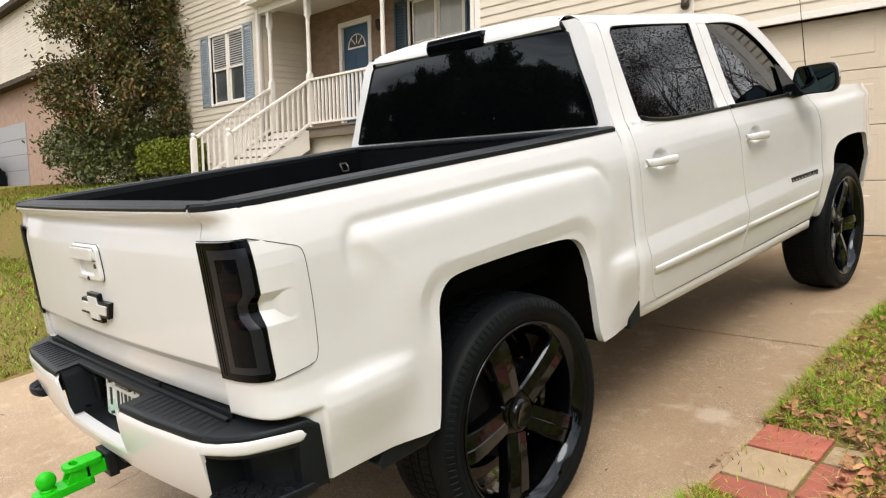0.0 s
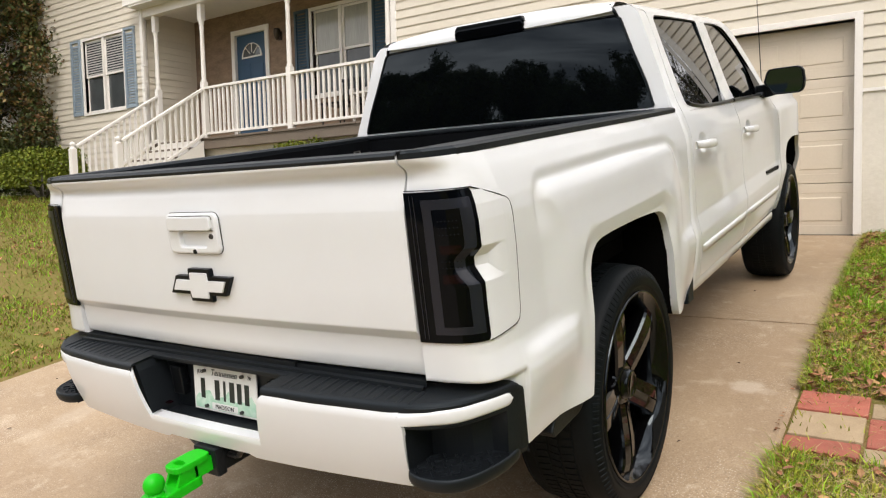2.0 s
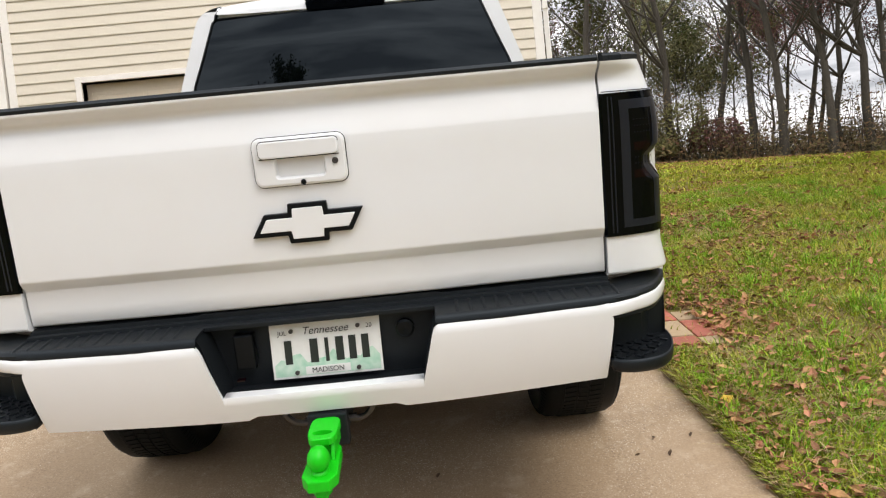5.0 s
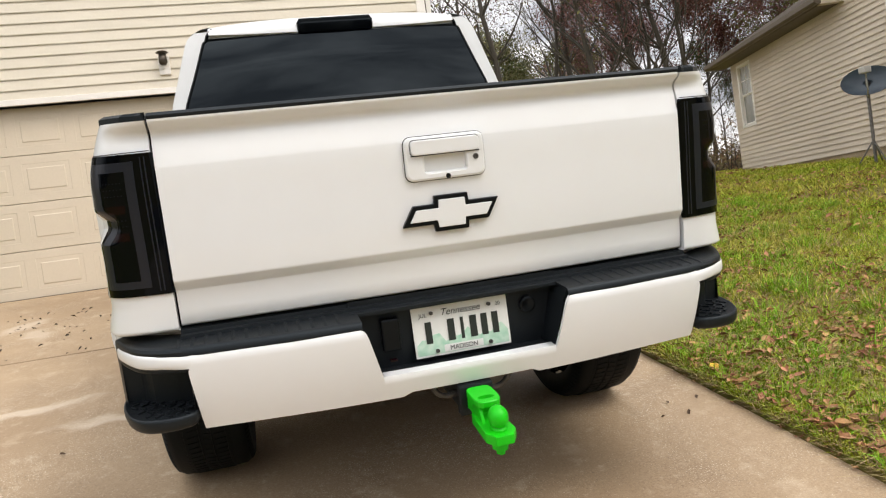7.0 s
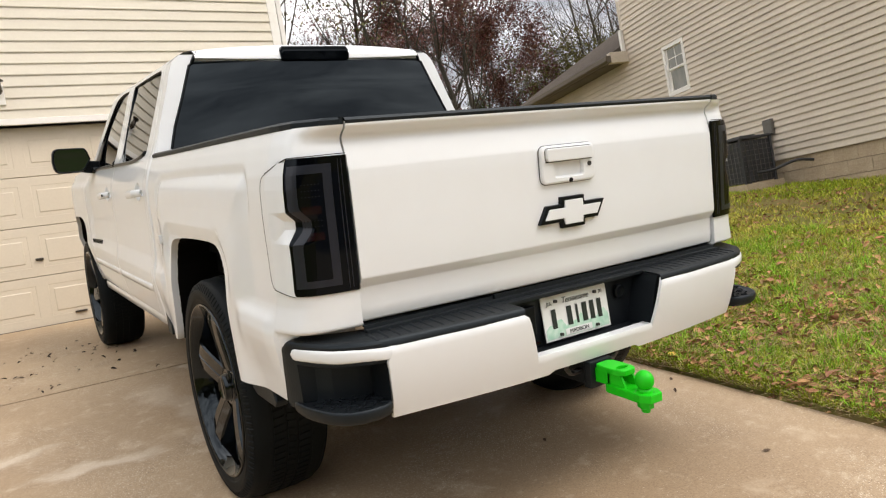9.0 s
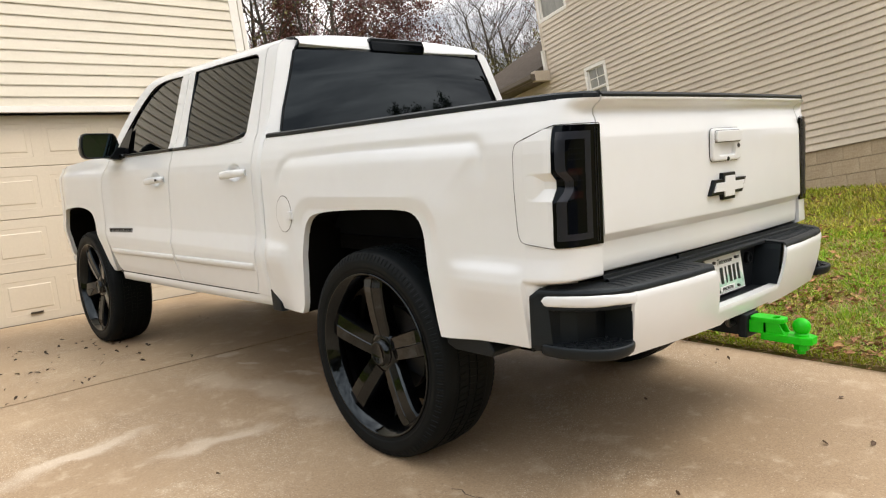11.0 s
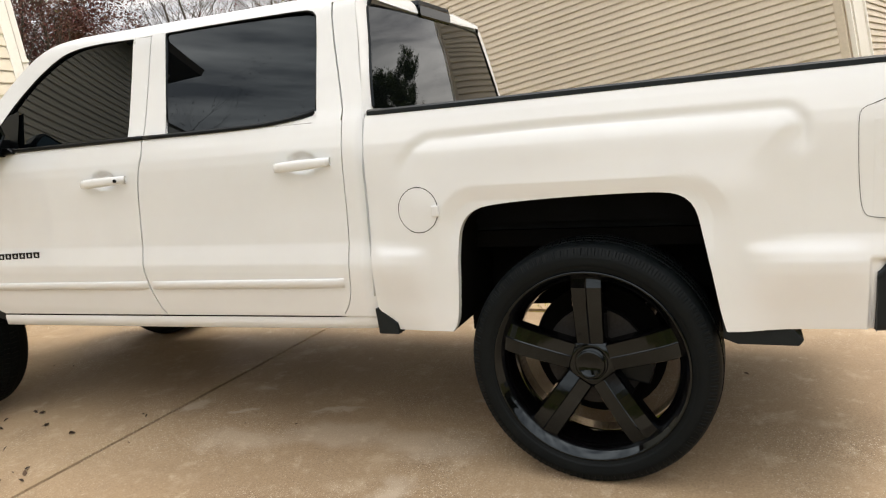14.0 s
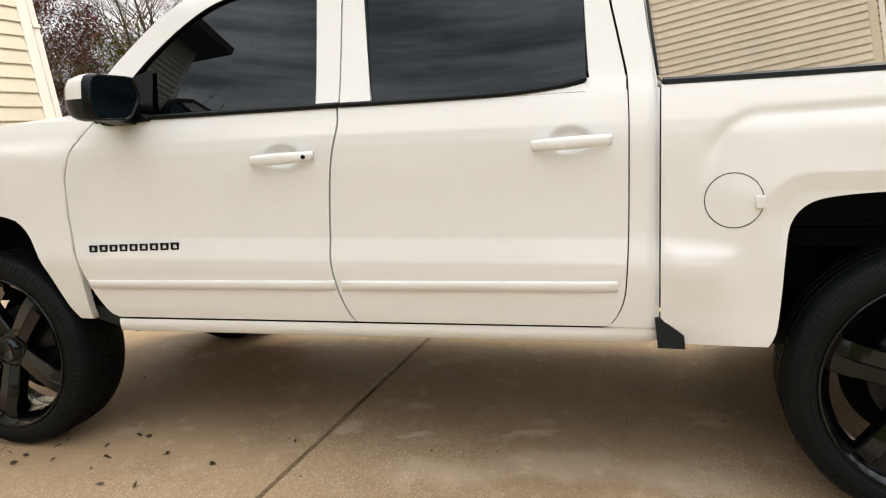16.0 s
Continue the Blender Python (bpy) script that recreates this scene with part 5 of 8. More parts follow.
# outline of a door mirror's head, outboard and up from its middle, from the inner point over the top
MIRROR_HEAD = line([(-0.122, 0.002), (-0.104, 0.066), (-0.088, 0.083), (0.090, 0.087), (0.114, 0.070), (0.123, -0.002)], 14) + line([(0.123, -0.004), (0.116, -0.066), (0.094, -0.086), (-0.050, -0.087), (-0.076, -0.072), (-0.121, -0.003)], 15)
for s in (-1, 1):
    # bed side
    bm = bmesh.new()
    rows = []
    for row in columns(bed_ys, bed_low, rail_top, 110):
        z = row[0][1]
        base = side_x(-0.885, z)
        lip = -1.062 - float(np.interp(z, TGZ, TGY)) if z > 1.29 else -0.05 * smooth(0.846, 0.832, z)
        wide = (base - 0.802) / 0.16
        under = smooth(0.846, 0.830, z)
        bay = 0.050 * smooth(0.962, 0.975, z) * smooth(1.332, 1.318, z)
        turned = []
        for dx, y in curve(CORNER, 24)[:0:-1]:
            hollow = bay * smooth(0.004, 0.02, dx)
            y2 = y - lip * (dx / 0.16)
            turned.append((s * (base - dx * wide - 0.03 * under * smooth(0.0, 0.01, dx) - hollow * smooth(0.125, 0.06, dx)), y2 + (-0.91 - y2) * 0.85 * under * smooth(0.0, 0.02, dx) + hollow * smooth(0.02, 0.06, dx), z))
        rows.append(turned + [(s * side_x(y, z2), y, z2) for y, z2 in row])
    grid(bm, rows, s > 0)
    # turned edges: the wheel opening and sill inwards, the tailgate side forwards
    grid(bm, [rows[0], [(x - s * 0.03, y, z) for x, y, z in rows[0]]], s < 0)
    grid(bm, [[r[-1] for r in rows], [(r[-1][0] - s * 0.03, r[-1][1], r[-1][2]) for r in rows]], s > 0)
    grid(bm, [[r[0] for r in rows], [(r[0][0], r[0][1] + 0.04, r[0][2]) for r in rows]], s < 0)
    part("bed_side", bm, M["paint"], truck, smooth=True)
    # front wing
    bm = bmesh.new()
    ys = sorted(set([round(y, 3) for y in steps((3.085, 3.27, 0.02))] + [round(q[0], 4) for q in curve(ARCH_F, 50)] + [round(y, 3) for y in steps((4.42, 4.66, 0.04))]))
    hood_z = lambda y: 1.412 - 0.055 * smooth(3.3, 4.66, y)
    rows = columns(ys, fender_low, hood_z, 30)
    rows = [[(max(y if z > 1.2 else max(y, 3.2), float(np.interp(z, [q[1] for q in F_FRONT[::-1]], [q[0] for q in F_FRONT[::-1]])) + 0.008), z) for y, z in row] for row in rows]
    skin(bm, rows, s, 0.03)
    part("front_wing", bm, M["paint"], truck, smooth=True)
    # doors
    for nm, front, rear in (("front_door", F_FRONT, shifted(B_LINE, 0.004)), ("rear_door", shifted(B_LINE, -0.004), R_REAR)):
        bm = bmesh.new()
        hy0, hy1, hz = (2.065, 2.335, 1.224) if nm == "front_door" else (0.985, 1.25, 1.241)
        ym = (hy0 + hy1) / 2 + 0.005
        # the scooped pocket behind the pull handle
        scoop = lambda y, z: 0.026 * min(1.0, 2.6 * max(0.0, 1 - math.hypot((y - ym) / 0.072, (z - hz - 0.008) / 0.044)))
        skin(bm, door_rows(front, rear, 84, 110), s, 0.03, scoop)
        door = part(nm, bm, M["paint"], truck, smooth=True)
        # moulding strip
        y0, y1 = (2.01, 3.165) if nm == "front_door" else (0.97, 1.985)
        zz = lambda y: 0.757 - 0.016 * (y - 0.97)
        bm = bmesh.new()
        rows = []
        for k in range(21):
            y = y0 + (y1 - y0) * k / 20
            t = 1.0 if 0 < k < 20 else 0.2
            rows.append([(s * (side_x(y, zz(y) + dz) + out * t), y, zz(y) + dz) for dz, out in ((-0.020, -0.002), (-0.017, 0.009), (0.012, 0.011), (0.018, 0.006), (0.020, -0.002))])
        grid(bm, rows, s < 0)
        part("moulding", bm, M["paint"], door, smooth=True)
        # pull handle
        bm = bmesh.new()
        rows = []
        for k in range(25):
            u = k / 24
            y = hy0 + (hy1 - hy0) * u
            out = 0.038 * min(1.0, 5 * u, 5 * (1 - u)) ** 0.5 + 0.002
            h = 0.017 + 0.004 * math.sin(math.pi * u)
            ring = []
            for j in range(12):
                a = 2 * math.pi * j / 12
                ring.append((s * (side_x(y, hz) + out + 0.010 * math.cos(a)), y, hz - 0.012 * (u - 0.5) + h * math.sin(a)))
            rows.append(ring)
        vs = grid(bm, rows, close=True)
        bm.faces.new(vs[0])
        bm.faces.new(vs[-1][::-1])
        handle = part("handle", bm, M["paint"], door, smooth=True)
        if nm == "front_door" and s < 0:
            bm = bmesh.new()
            lathe(bm, [(-0.004, 0.0), (-0.004, 0.008), (0.003, 0.008), (0.003, 0.0)], "x", 12, (s * (side_x(hy0 + 0.022, hz) + 0.046), hy0 + 0.022, hz + 0.004))
            part("lock", bm, M["trim"], handle)
        if nm == "front_door":
            # model badge as plain raised bars
            for k in range(9):
                ya = 3.135 - k * 0.0505
                if s > 0:
                    ya = 2.69 + k * 0.0505 + 0.038
                bm = bmesh.new()
                z0 = 0.862 + (3.135 - ya) * 0.03
                xx = side_x(ya, z0 + 0.014)
                for lo, hi in (((0, 0), (0.037, 0.007)), ((0, 0.022), (0.037, 0.029)), ((0, 0), (0.009, 0.029)), ((0.028, 0), (0.037, 0.029))):
                    a, b = min(s * (xx - 0.004), s * (xx + 0.004)), max(s * (xx - 0.004), s * (xx + 0.004))
                    box(bm, (a, ya - hi[0], z0 + lo[1]), (b, ya - lo[0], z0 + hi[1]))
                part("badge_bar", bm, M["trim"], door, "black raised badge bar")
    # cab rear corner below the glass, sill
    bm = bmesh.new()
    skin(bm, [[(a[0] - 0.0045 - (a[0] - 0.0045 - 0.838) * k / 14, a[1]) for k in range(15)] for a in curve(R_REAR, 36)], s, 0.03)
    part("cab_corner", bm, M["paint"], truck, smooth=True)
    bm = bmesh.new()
    up = line([(3.06, 0.566), (1.93, 0.586), (1.03, 0.603), (0.846, 0.625)], 50)
    lo_ = line([(3.06, 0.506), (1.93, 0.527), (1.03, 0.547), (0.846, 0.553)], 50)
    rows = [[(s * (side_x(y, 0.58) - 0.004), y, z) for y, z in up]]
    rows.append([(s * (side_x(y, 0.58) - 0.000), y, z - 0.012) for y, z in up])
    rows.append([(s * (side_x(y, 0.58) - 0.006), y, z + 0.008) for y, z in lo_])
    rows.append([(s * (side_x(y, 0.58) - 0.03), y, z) for y, z in lo_])
    rows.append([(s * (side_x(y, 0.58) - 0.16), y, z + 0.005) for y, z in lo_])
    grid(bm, rows, s < 0)
    part("sill", bm, M["paint"], truck, smooth=True)
    bm = bmesh.new()
    prism(bm, [(0.852, 0.648), (0.834, 0.650), (0.758, 0.590), (0.753, 0.543), (0.842, 0.543)], 0, s * 0.90, s * 0.986, bevel=0.004)
    part("sill_bracket", bm, M["plastic"], truck)

    # cab upper: pillars and roof rail round the side glass
    F_TOP = [(2.106, 1.872), (2.31, 1.876), (2.46, 1.868), (2.58, 1.838), (2.72, 1.756), (2.86, 1.64), (2.97, 1.52), (3.06, 1.41)]
    ROOF = [(1.98, 1.945), (2.31, 1.945), (2.50, 1.935), (2.66, 1.90), (2.82, 1.81), (2.96, 1.69), (3.07, 1.575), (3.20, 1.405)]
    cab = bmesh.new()
    skin(cab, ruled(curve(F_TOP, 40), curve(ROOF, 40), 6), s, 0.03)
    R_TOP = [(1.10, 1.845), (1.13, 1.868), (1.20, 1.875), (1.55, 1.878), (1.915, 1.876), (2.106, 1.872)]
    ROOF2 = [(0.985, 1.945), (1.05, 1.945), (1.2, 1.945), (1.55, 1.945), (1.85, 1.945), (1.98, 1.945)]
    skin(cab, ruled(curve(R_TOP, 36), curve(ROOF2, 36), 6), s, 0.03)
    # B pillar, two halves
    skin(cab, [[(2.106 + (2.066 - 2.106) * k / 16 - j * (0.105 + 0.0 * k) / 4 * (1 - 0.12 * k / 16), 1.872 + (1.404 - 1.872) * k / 16) for j in range(5)] for k in range(17)], s, 0.03)
    skin(cab, [[(1.994 + (1.968 - 1.994) * k / 16 - j * (0.079 + 0.043 * k / 16) / 4, 1.875 + (1.402 - 1.875) * k / 16) for j in range(5)] for k in range(17)], s, 0.03)
    # C pillar
    inner = curve([(1.10, 1.845), (1.09, 1.75), (1.078, 1.6), (1.066, 1.47), (1.06, 1.435)], 24)
    gap = curve([(1.032, 1.9), (1.01, 1.75), (0.972, 1.58), (0.945, 1.46), (0.94, 1.405)], 24)
    rear = curve([(0.925, 1.905), (0.90, 1.75), (0.875, 1.58), (0.852, 1.46), (0.846, 1.405)], 24)
    skin(cab, [[(a[0] + (b[0] + 0.004 - a[0]) * k / 5, a[1] + (b[1] - a[1]) * k / 5) for k in range(6)] for a, b in zip(inner, gap)], s, 0.03)
    skin(cab, [[(a[0] - 0.004 + (b[0] - a[0] + 0.004) * k / 5, a[1] + (b[1] - a[1]) * k / 5) for k in range(6)] for a, b in zip(gap, rear)], s, 0.03)
    skin(cab, ruled([(1.10, 1.845), (1.03, 1.89), (0.925, 1.90)], [(0.985, 1.945), (0.97, 1.946), (0.945, 1.946)], 4), s, 0.0)
    # filler at the rear lower corner of the rear window
    skin(cab, ruled(line([(0.944, 1.402), (1.075, 1.402)], 6), line([(0.944, 1.45), (1.075, 1.45)], 6), 3), s, 0.0)
    skin(cab, ruled(line([(1.062, 1.406), (1.30, 1.404), (1.86, 1.402)], 20), line([(1.062, 1.437), (1.13, 1.421), (1.30, 1.409), (1.86, 1.403)], 20), 2), s, 0.0)
    part("cab_frame", cab, M["paint"], truck, smooth=True)

    # side glass, set in
    def pane(nm, low, high, n=20, inset=0.012, mat="glass"):
        bm = bmesh.new()
        rows = ruled(low, high, n)
        grid(bm, [[(s * (0.893 - 0.345 * (z - 1.536) - 0.13 * ((z - 1.63) ** 2 - 0.048) - 0.012 * ((y - 2.0) / 0.9) ** 2 - inset), y, z) for y, z in row] for row in rows], s > 0)
        return part(nm, bm, M[mat], truck, smooth=True)
    g = pane("front_side_glass", line([(2.05, 1.395), (2.9, 1.38), (3.06, 1.40)], 40), curve([(2.115, 1.885), (2.31, 1.888), (2.46, 1.88), (2.60, 1.845), (2.74, 1.765), (2.88, 1.65), (2.98, 1.53), (3.07, 1.42)], 40))
    pane("rear_side_glass", line([(1.05, 1.43), (1.13, 1.41), (1.30, 1.395), (1.87, 1.392)], 30), line([(1.09, 1.87), (1.17, 1.885), (1.5, 1.887), (1.93, 1.882)], 30))
    # black belt weatherstrip and window surround
    bm = bmesh.new()
    for a, b in (((1.972, 1.405), (3.07, 1.398)),):
        pts = line([a, b], 24)
        tube(bm, [(s * (side_x(y, z) + 0.003), y, z + 0.004) for y, z in pts], 0.011, 6)
    part("belt_strip", bm, M["trim"], truck, smooth=True)
    bm = bmesh.new()
    pts = curve([(1.964, 1.404), (1.6, 1.405), (1.35, 1.409), (1.22, 1.418), (1.13, 1.43), (1.072, 1.446)], 24)
    tube(bm, [(s * (side_x(y, z) + 0.002), y, z + 0.004) for y, z in pts], 0.010, 6)
    part("belt_strip", bm, M["trim"], truck, smooth=True)
    bm = bmesh.new()
    for pts in (curve([(2.055, 1.41), (2.098, 1.855), (2.12, 1.874), (2.31, 1.878), (2.46, 1.870), (2.58, 1.84), (2.72, 1.758), (2.86, 1.642), (2.97, 1.522), (3.06, 1.412)], 60), curve([(1.855, 1.41), (1.90, 1.80), (1.918, 1.868), (1.88, 1.876), (1.55, 1.879), (1.22, 1.876), (1.13, 1.864), (1.10, 1.83), (1.085, 1.7), (1.068, 1.46)], 60)):
        tube(bm, [(s * (side_x(y, max(z, 1.4405)) - 0.008), y, z) for y, z in pts], 0.0075, 5)
    part("window_seal", bm, M["trim"], truck, smooth=True)
    # sail panel and mirror
    bm = bmesh.new()
    grid(bm, [[(s * (side_x(y, max(z, 1.445)) - 0.002), y, z) for y, z in row] for row in ruled(line([(2.80, 1.40), (3.06, 1.40)], 8), line([(2.83, 1.60), (2.93, 1.575)], 8), 8)], s > 0)
    part("sail_panel", bm, M["trim"], truck, smooth=True)
    mir = holder("door_mirror", truck, "black door mirror")
    bm = bmesh.new()
    prism(bm, [(s * 0.90, 1.392), (s * 0.95, 1.378), (s * 1.01, 1.386), (s * 1.07, 1.402), (s * 1.07, 1.45), (s * 0.99, 1.472), (s * 0.90, 1.462)], 1, 2.865, 2.965, bevel=0.008)
    part("mirror_arm", bm, M["trim"], mir)
    bm = bmesh.new()
    prism(bm, [(2.80, 1.402), (2.83, 1.420), (2.99, 1.424), (3.035, 1.405), (3.03, 1.385), (2.99, 1.378), (2.80, 1.390)], 0, s * 0.925, s * 0.972, bevel=0.006)
    part("mirror_foot", bm, M["trim"], mir)
    # six-sided head: black rim and lower shell, white upper cap
    rows = []
    for y, f in ((2.834, 0.90), (2.824, 0.93), (2.826, 0.98), (2.836, 1.0), (2.862, 1.02), (2.90, 1.0), (2.945, 0.90), (2.975, 0.72), (2.99, 0.40), (2.993, 0.05)):
        rows.append([(s * (1.098 + f * u), y + 0.012 * u / 0.12, 1.482 + f * v) for u, v in MIRROR_HEAD])
    half = len(MIRROR_HEAD) // 2
    bm = bmesh.new()
    grid(bm, rows[:5], s < 0, close=True)
    grid(bm, [r[half:] + r[:1] for r in rows[4:]], s < 0)
    part("mirror_shell", bm, M["trim"], mir, smooth=True)
    bm = bmesh.new()
    grid(bm, [r[:half + 1] for r in rows[4:]], s < 0)
    part("mirror_cap", bm, M["paint"], mir, "white painted mirror cap", smooth=True)
    bm = bmesh.new()
    bm.faces.new([bm.verts.new(p) for p in (rows[0] if s > 0 else rows[0][::-1])])
    part("mirror_glass", bm, M["mirror"], mir)
    # rail cap
    bm = bmesh.new()
    rows = []
    for y in [-1.058, -1.050] + steps((-1.04, 0.826, 0.06)):
        x = max(0.808, side_x(max(y, -0.885), rail_top(y)) - (float(np.interp(-y - 0.005, [-q[1] for q in CORNER], [q[0] for q in CORNER])) if y < -0.89 else 0.0))
        z = rail_top(y)
        inner_x = 0.80
        rows.append([(s * (x + 0.003), y, z - 0.002), (s * (x + 0.003), y, z + 0.014), (s * (x - 0.010), y, z + 0.021), (s * (inner_x + 0.01), y, z + 0.021), (s * inner_x, y, z + 0.012), (s * inner_x, y, z - (0.03 if y > -1.0 else 0.0))])
    grid(bm, rows, s > 0)
    for r in (rows[0], rows[-1]):
        bm.faces.new([bm.verts.new(p) for p in r])
    part("rail_cap", bm, M["plastic"], truck, smooth=False)
    # inside of the bed
    part("bed_inner_wall", boxed(*(((0.79, -1.0, 0.96), (0.83, 0.82, 1.41)) if s > 0 else ((-0.83, -1.0, 0.96), (-0.79, 0.82, 1.41)))), M["liner"], truck)
    part("wheel_box", boxed(*(((0.56, -0.45, 0.96), (0.79, 0.48, 1.16)) if s > 0 else ((-0.79, -0.45, 0.96), (-0.56, 0.48, 1.16))), bevel=0.02), M["liner"], truck)
    bm = bmesh.new()
    ty, tz = 0.66, 1.338
    tube(bm, [(s * 0.788, ty - 0.022, tz + 0.02), (s * 0.772, ty - 0.024, tz), (s * 0.768, ty - 0.020, tz - 0.024), (s * 0.768, ty + 0.020, tz - 0.024), (s * 0.772, ty + 0.024, tz), (s * 0.788, ty + 0.022, tz + 0.02)], [0.004] * 6, 6)
    tube(bm, [(s * 0.784, ty - 0.026, tz + 0.020), (s * 0.784, ty + 0.026, tz + 0.020)], [0.004, 0.004], 6)
    part("tie_down", bm, M["galv"], truck, "bare metal tie-down loop")
    # arch liners
    for arch, y0, y1 in ((ARCH_R, -0.49, 0.51), (ARCH_F, 3.26, 4.42)):
        bm = bmesh.new()
        pts = curve(arch, 40)
        grid(bm, [[(s * (side_x(y, z) - 0.028 if k == 0 else 0.60), y, z + (0.0 if k == 0 else 0.01)) for y, z in pts] for k in range(2)], s < 0)
        bm2 = [bm.verts.new((s * 0.60, y, z)) for y, z in pts]
        bm.faces.new(bm2)
        part("arch_liner", bm, M["dark"], truck)
    for y0, y1 in ((0.36, 0.58), (-0.56, -0.36), (3.18, 3.42), (4.28, 4.50)):
        part("inner_wing", boxed((min(s * 0.57, s * 0.60), y0, 0.46), (max(s * 0.57, s * 0.60), y1, 0.66)), M["dark"], truck)
    # splash flap behind the rear wheel
    bm = bmesh.new()
    prism(bm, [(-0.45, 0.66), (-0.455, 0.565), (-0.50, 0.548), (-0.685, 0.548), (-0.70, 0.57), (-0.665, 0.612), (-0.60, 0.64)], 0, s * 0.55, s * 0.975, bevel=0.006)
    part("splash_shield", bm, M["plastic"], truck)
    bm = bmesh.new()
    prism(bm, [(3.29, 0.57), (3.0, 0.50), (3.0, 0.56), (3.28, 0.64)], 0, s * 0.6, s * 0.94, bevel=0.006)
    part("splash_shield", bm, M["plastic"], truck)

# fuel door on the driver's side
bm = bmesh.new()
fc, fr_ = (0.615, 1.042), 0.086
rows = []
for r, out in ((0.002, 0.0016), (0.35 * fr_, 0.0016), (0.7 * fr_, 0.0016), (fr_ - 0.0015, 0.0016)):
    rows.append([(-(side_x(fc[0] + r * math.cos(a), fc[1] + r * math.sin(a)) + out), fc[0] + r * math.cos(a), fc[1] + r * math.sin(a)) for a in [2 * math.pi * k / 48 for k in range(48)]])
grid(bm, rows, close=True)
fuel = part("fuel_door", bm, M["paint"], truck, smooth=True)
bm = bmesh.new()
rows = []
for r, out in ((fr_ - 0.002, 0.0010), (fr_ + 0.0016, 0.0010)):
    rows.append([(-(side_x(fc[0] + r * math.cos(a), fc[1] + r * math.sin(a)) + out), fc[0] + r * math.cos(a), fc[1] + r * math.sin(a)) for a in [2 * math.pi * k / 48 for k in range(48)]])
grid(bm, rows, close=True)
part("fuel_door_gap", bm, M["trim"], fuel)
part("finger_tab", boxed((-side_x(0.54, 1.04) - 0.014, 0.524, 1.018), (-side_x(0.54, 1.04) + 0.01, 0.553, 1.058), 0.005), M["paint"], fuel)

# roof, windscreen, bonnet, nose
bm = bmesh.new()
rows = []
RY = [0.893, 0.897, 0.902, 0.908, 0.92, 0.935, 0.96, 0.985, 1.05, 1.2, 1.6, 2.0, 2.3, 2.5]
for y in RY:
    fall = float(np.interp(y, [0.893, 0.897, 0.908, 0.935, 0.985, 1.05], [0.082, 0.062, 0.040, 0.018, 0.004, 0.0]))
    zc = 1.975 + 0.020 * math.sin(math.pi * min(max((y - 0.9) / 1.7, 0), 1)) - fall * 1.05
    zedge = 1.947 - fall * 0.6
    half = min(float(np.interp(zedge, CZ, CX)) + 0.002, 0.66)
    rows.append([(half * u, y, zedge + (zc - zedge) * (1 - abs(u) ** 3.2)) for u in [k / 15 for k in range(-15, 16)]])
grid(bm, rows, flip=True)
part("roof_panel", bm, M["paint"], truck, smooth=True)
for s in (-1, 1):
    bm = bmesh.new()
    tube(bm, [(s * 0.676, 0.912, 1.872), (s * 0.668, 0.906, 1.893), (s * 0.655, 0.908, 1.912), (s * 0.642, 0.925, 1.926), (s * 0.634, 0.975, 1.938)], 0.0085, 8)
    part("roof_ditch_end", bm, M["trim"], truck)
bm = bmesh.new()
rows = []
for k in range(15):
    u = k / 14
    y, z = 2.50 + 0.72 * u, 1.955 - 0.56 * u - 0.05 * u * (1 - u)
    half = float(np.interp(z, CZ, CX)) if z > 1.44 else 0.93
    half = half - 0.01
    rows.append([(half * v, y + 0.16 * (1 - v * v) * u, z + 0.02 * (1 - v * v)) for v in [j / 10 for j in range(-10, 11)]])
grid(bm, rows, flip=True)
part("windscreen", bm, M["glass"], truck, smooth=True)
bm = bmesh.new()
rows = []
for y in steps((3.22, 4.66, 0.12)):
    ze = 1.40 - 0.055 * smooth(3.3, 4.66, y)
    half = side_x(y, 1.36) - 0.02
    rows.append([(half * v, y, ze + 0.075 * smooth(1.0, 0.35, abs(v)) * smooth(4.75, 4.3, y)) for v in [j / 12 for j in range(-12, 13)]])
grid(bm, rows, flip=True)
part("bonnet", bm, M["paint"], truck, smooth=True)
bm = bmesh.new()
box(bm, (-0.88, 4.60, 0.62), (0.88, 4.68, 1.34), bevel=0.03)
part("nose_panel", bm, M["paint"], truck)
bm = bmesh.new()
box(bm, (-0.86, 4.55, 0.50), (0.86, 4.74, 0.80), bevel=0.04)
part("front_bumper", bm, M["paint"], truck)

# cab back wall, rear glass
bm = bmesh.new()


def back_y(z):
    return float(np.interp(z, [0.9, 1.40, 1.58, 1.75, 1.91], [0.846, 0.846, 0.872, 0.897, 0.925]))


def back_half(z):
    return (float(np.interp(z, CZ, CX)) if z > 1.44 else side_x(1.0, z)) - 0.002


def glass_half(z):
    return float(np.interp(z, [1.44, 1.48, 1.536, 1.70, 1.86, 1.885], [0.846, 0.839, 0.82, 0.752, 0.692, 0.670]))


def rounded_rows(zs, half, dy, bow=0.02):
    return [[(half(z) * v, back_y(z) + dy - bow * (1 - v * v), z) for v in [j / 12 for j in range(-12, 13)]] for z in zs]


bm = bmesh.new()
grid(bm, rounded_rows([0.7, 1.0, 1.2, 1.38, 1.445], back_half, 0.0), flip=False)
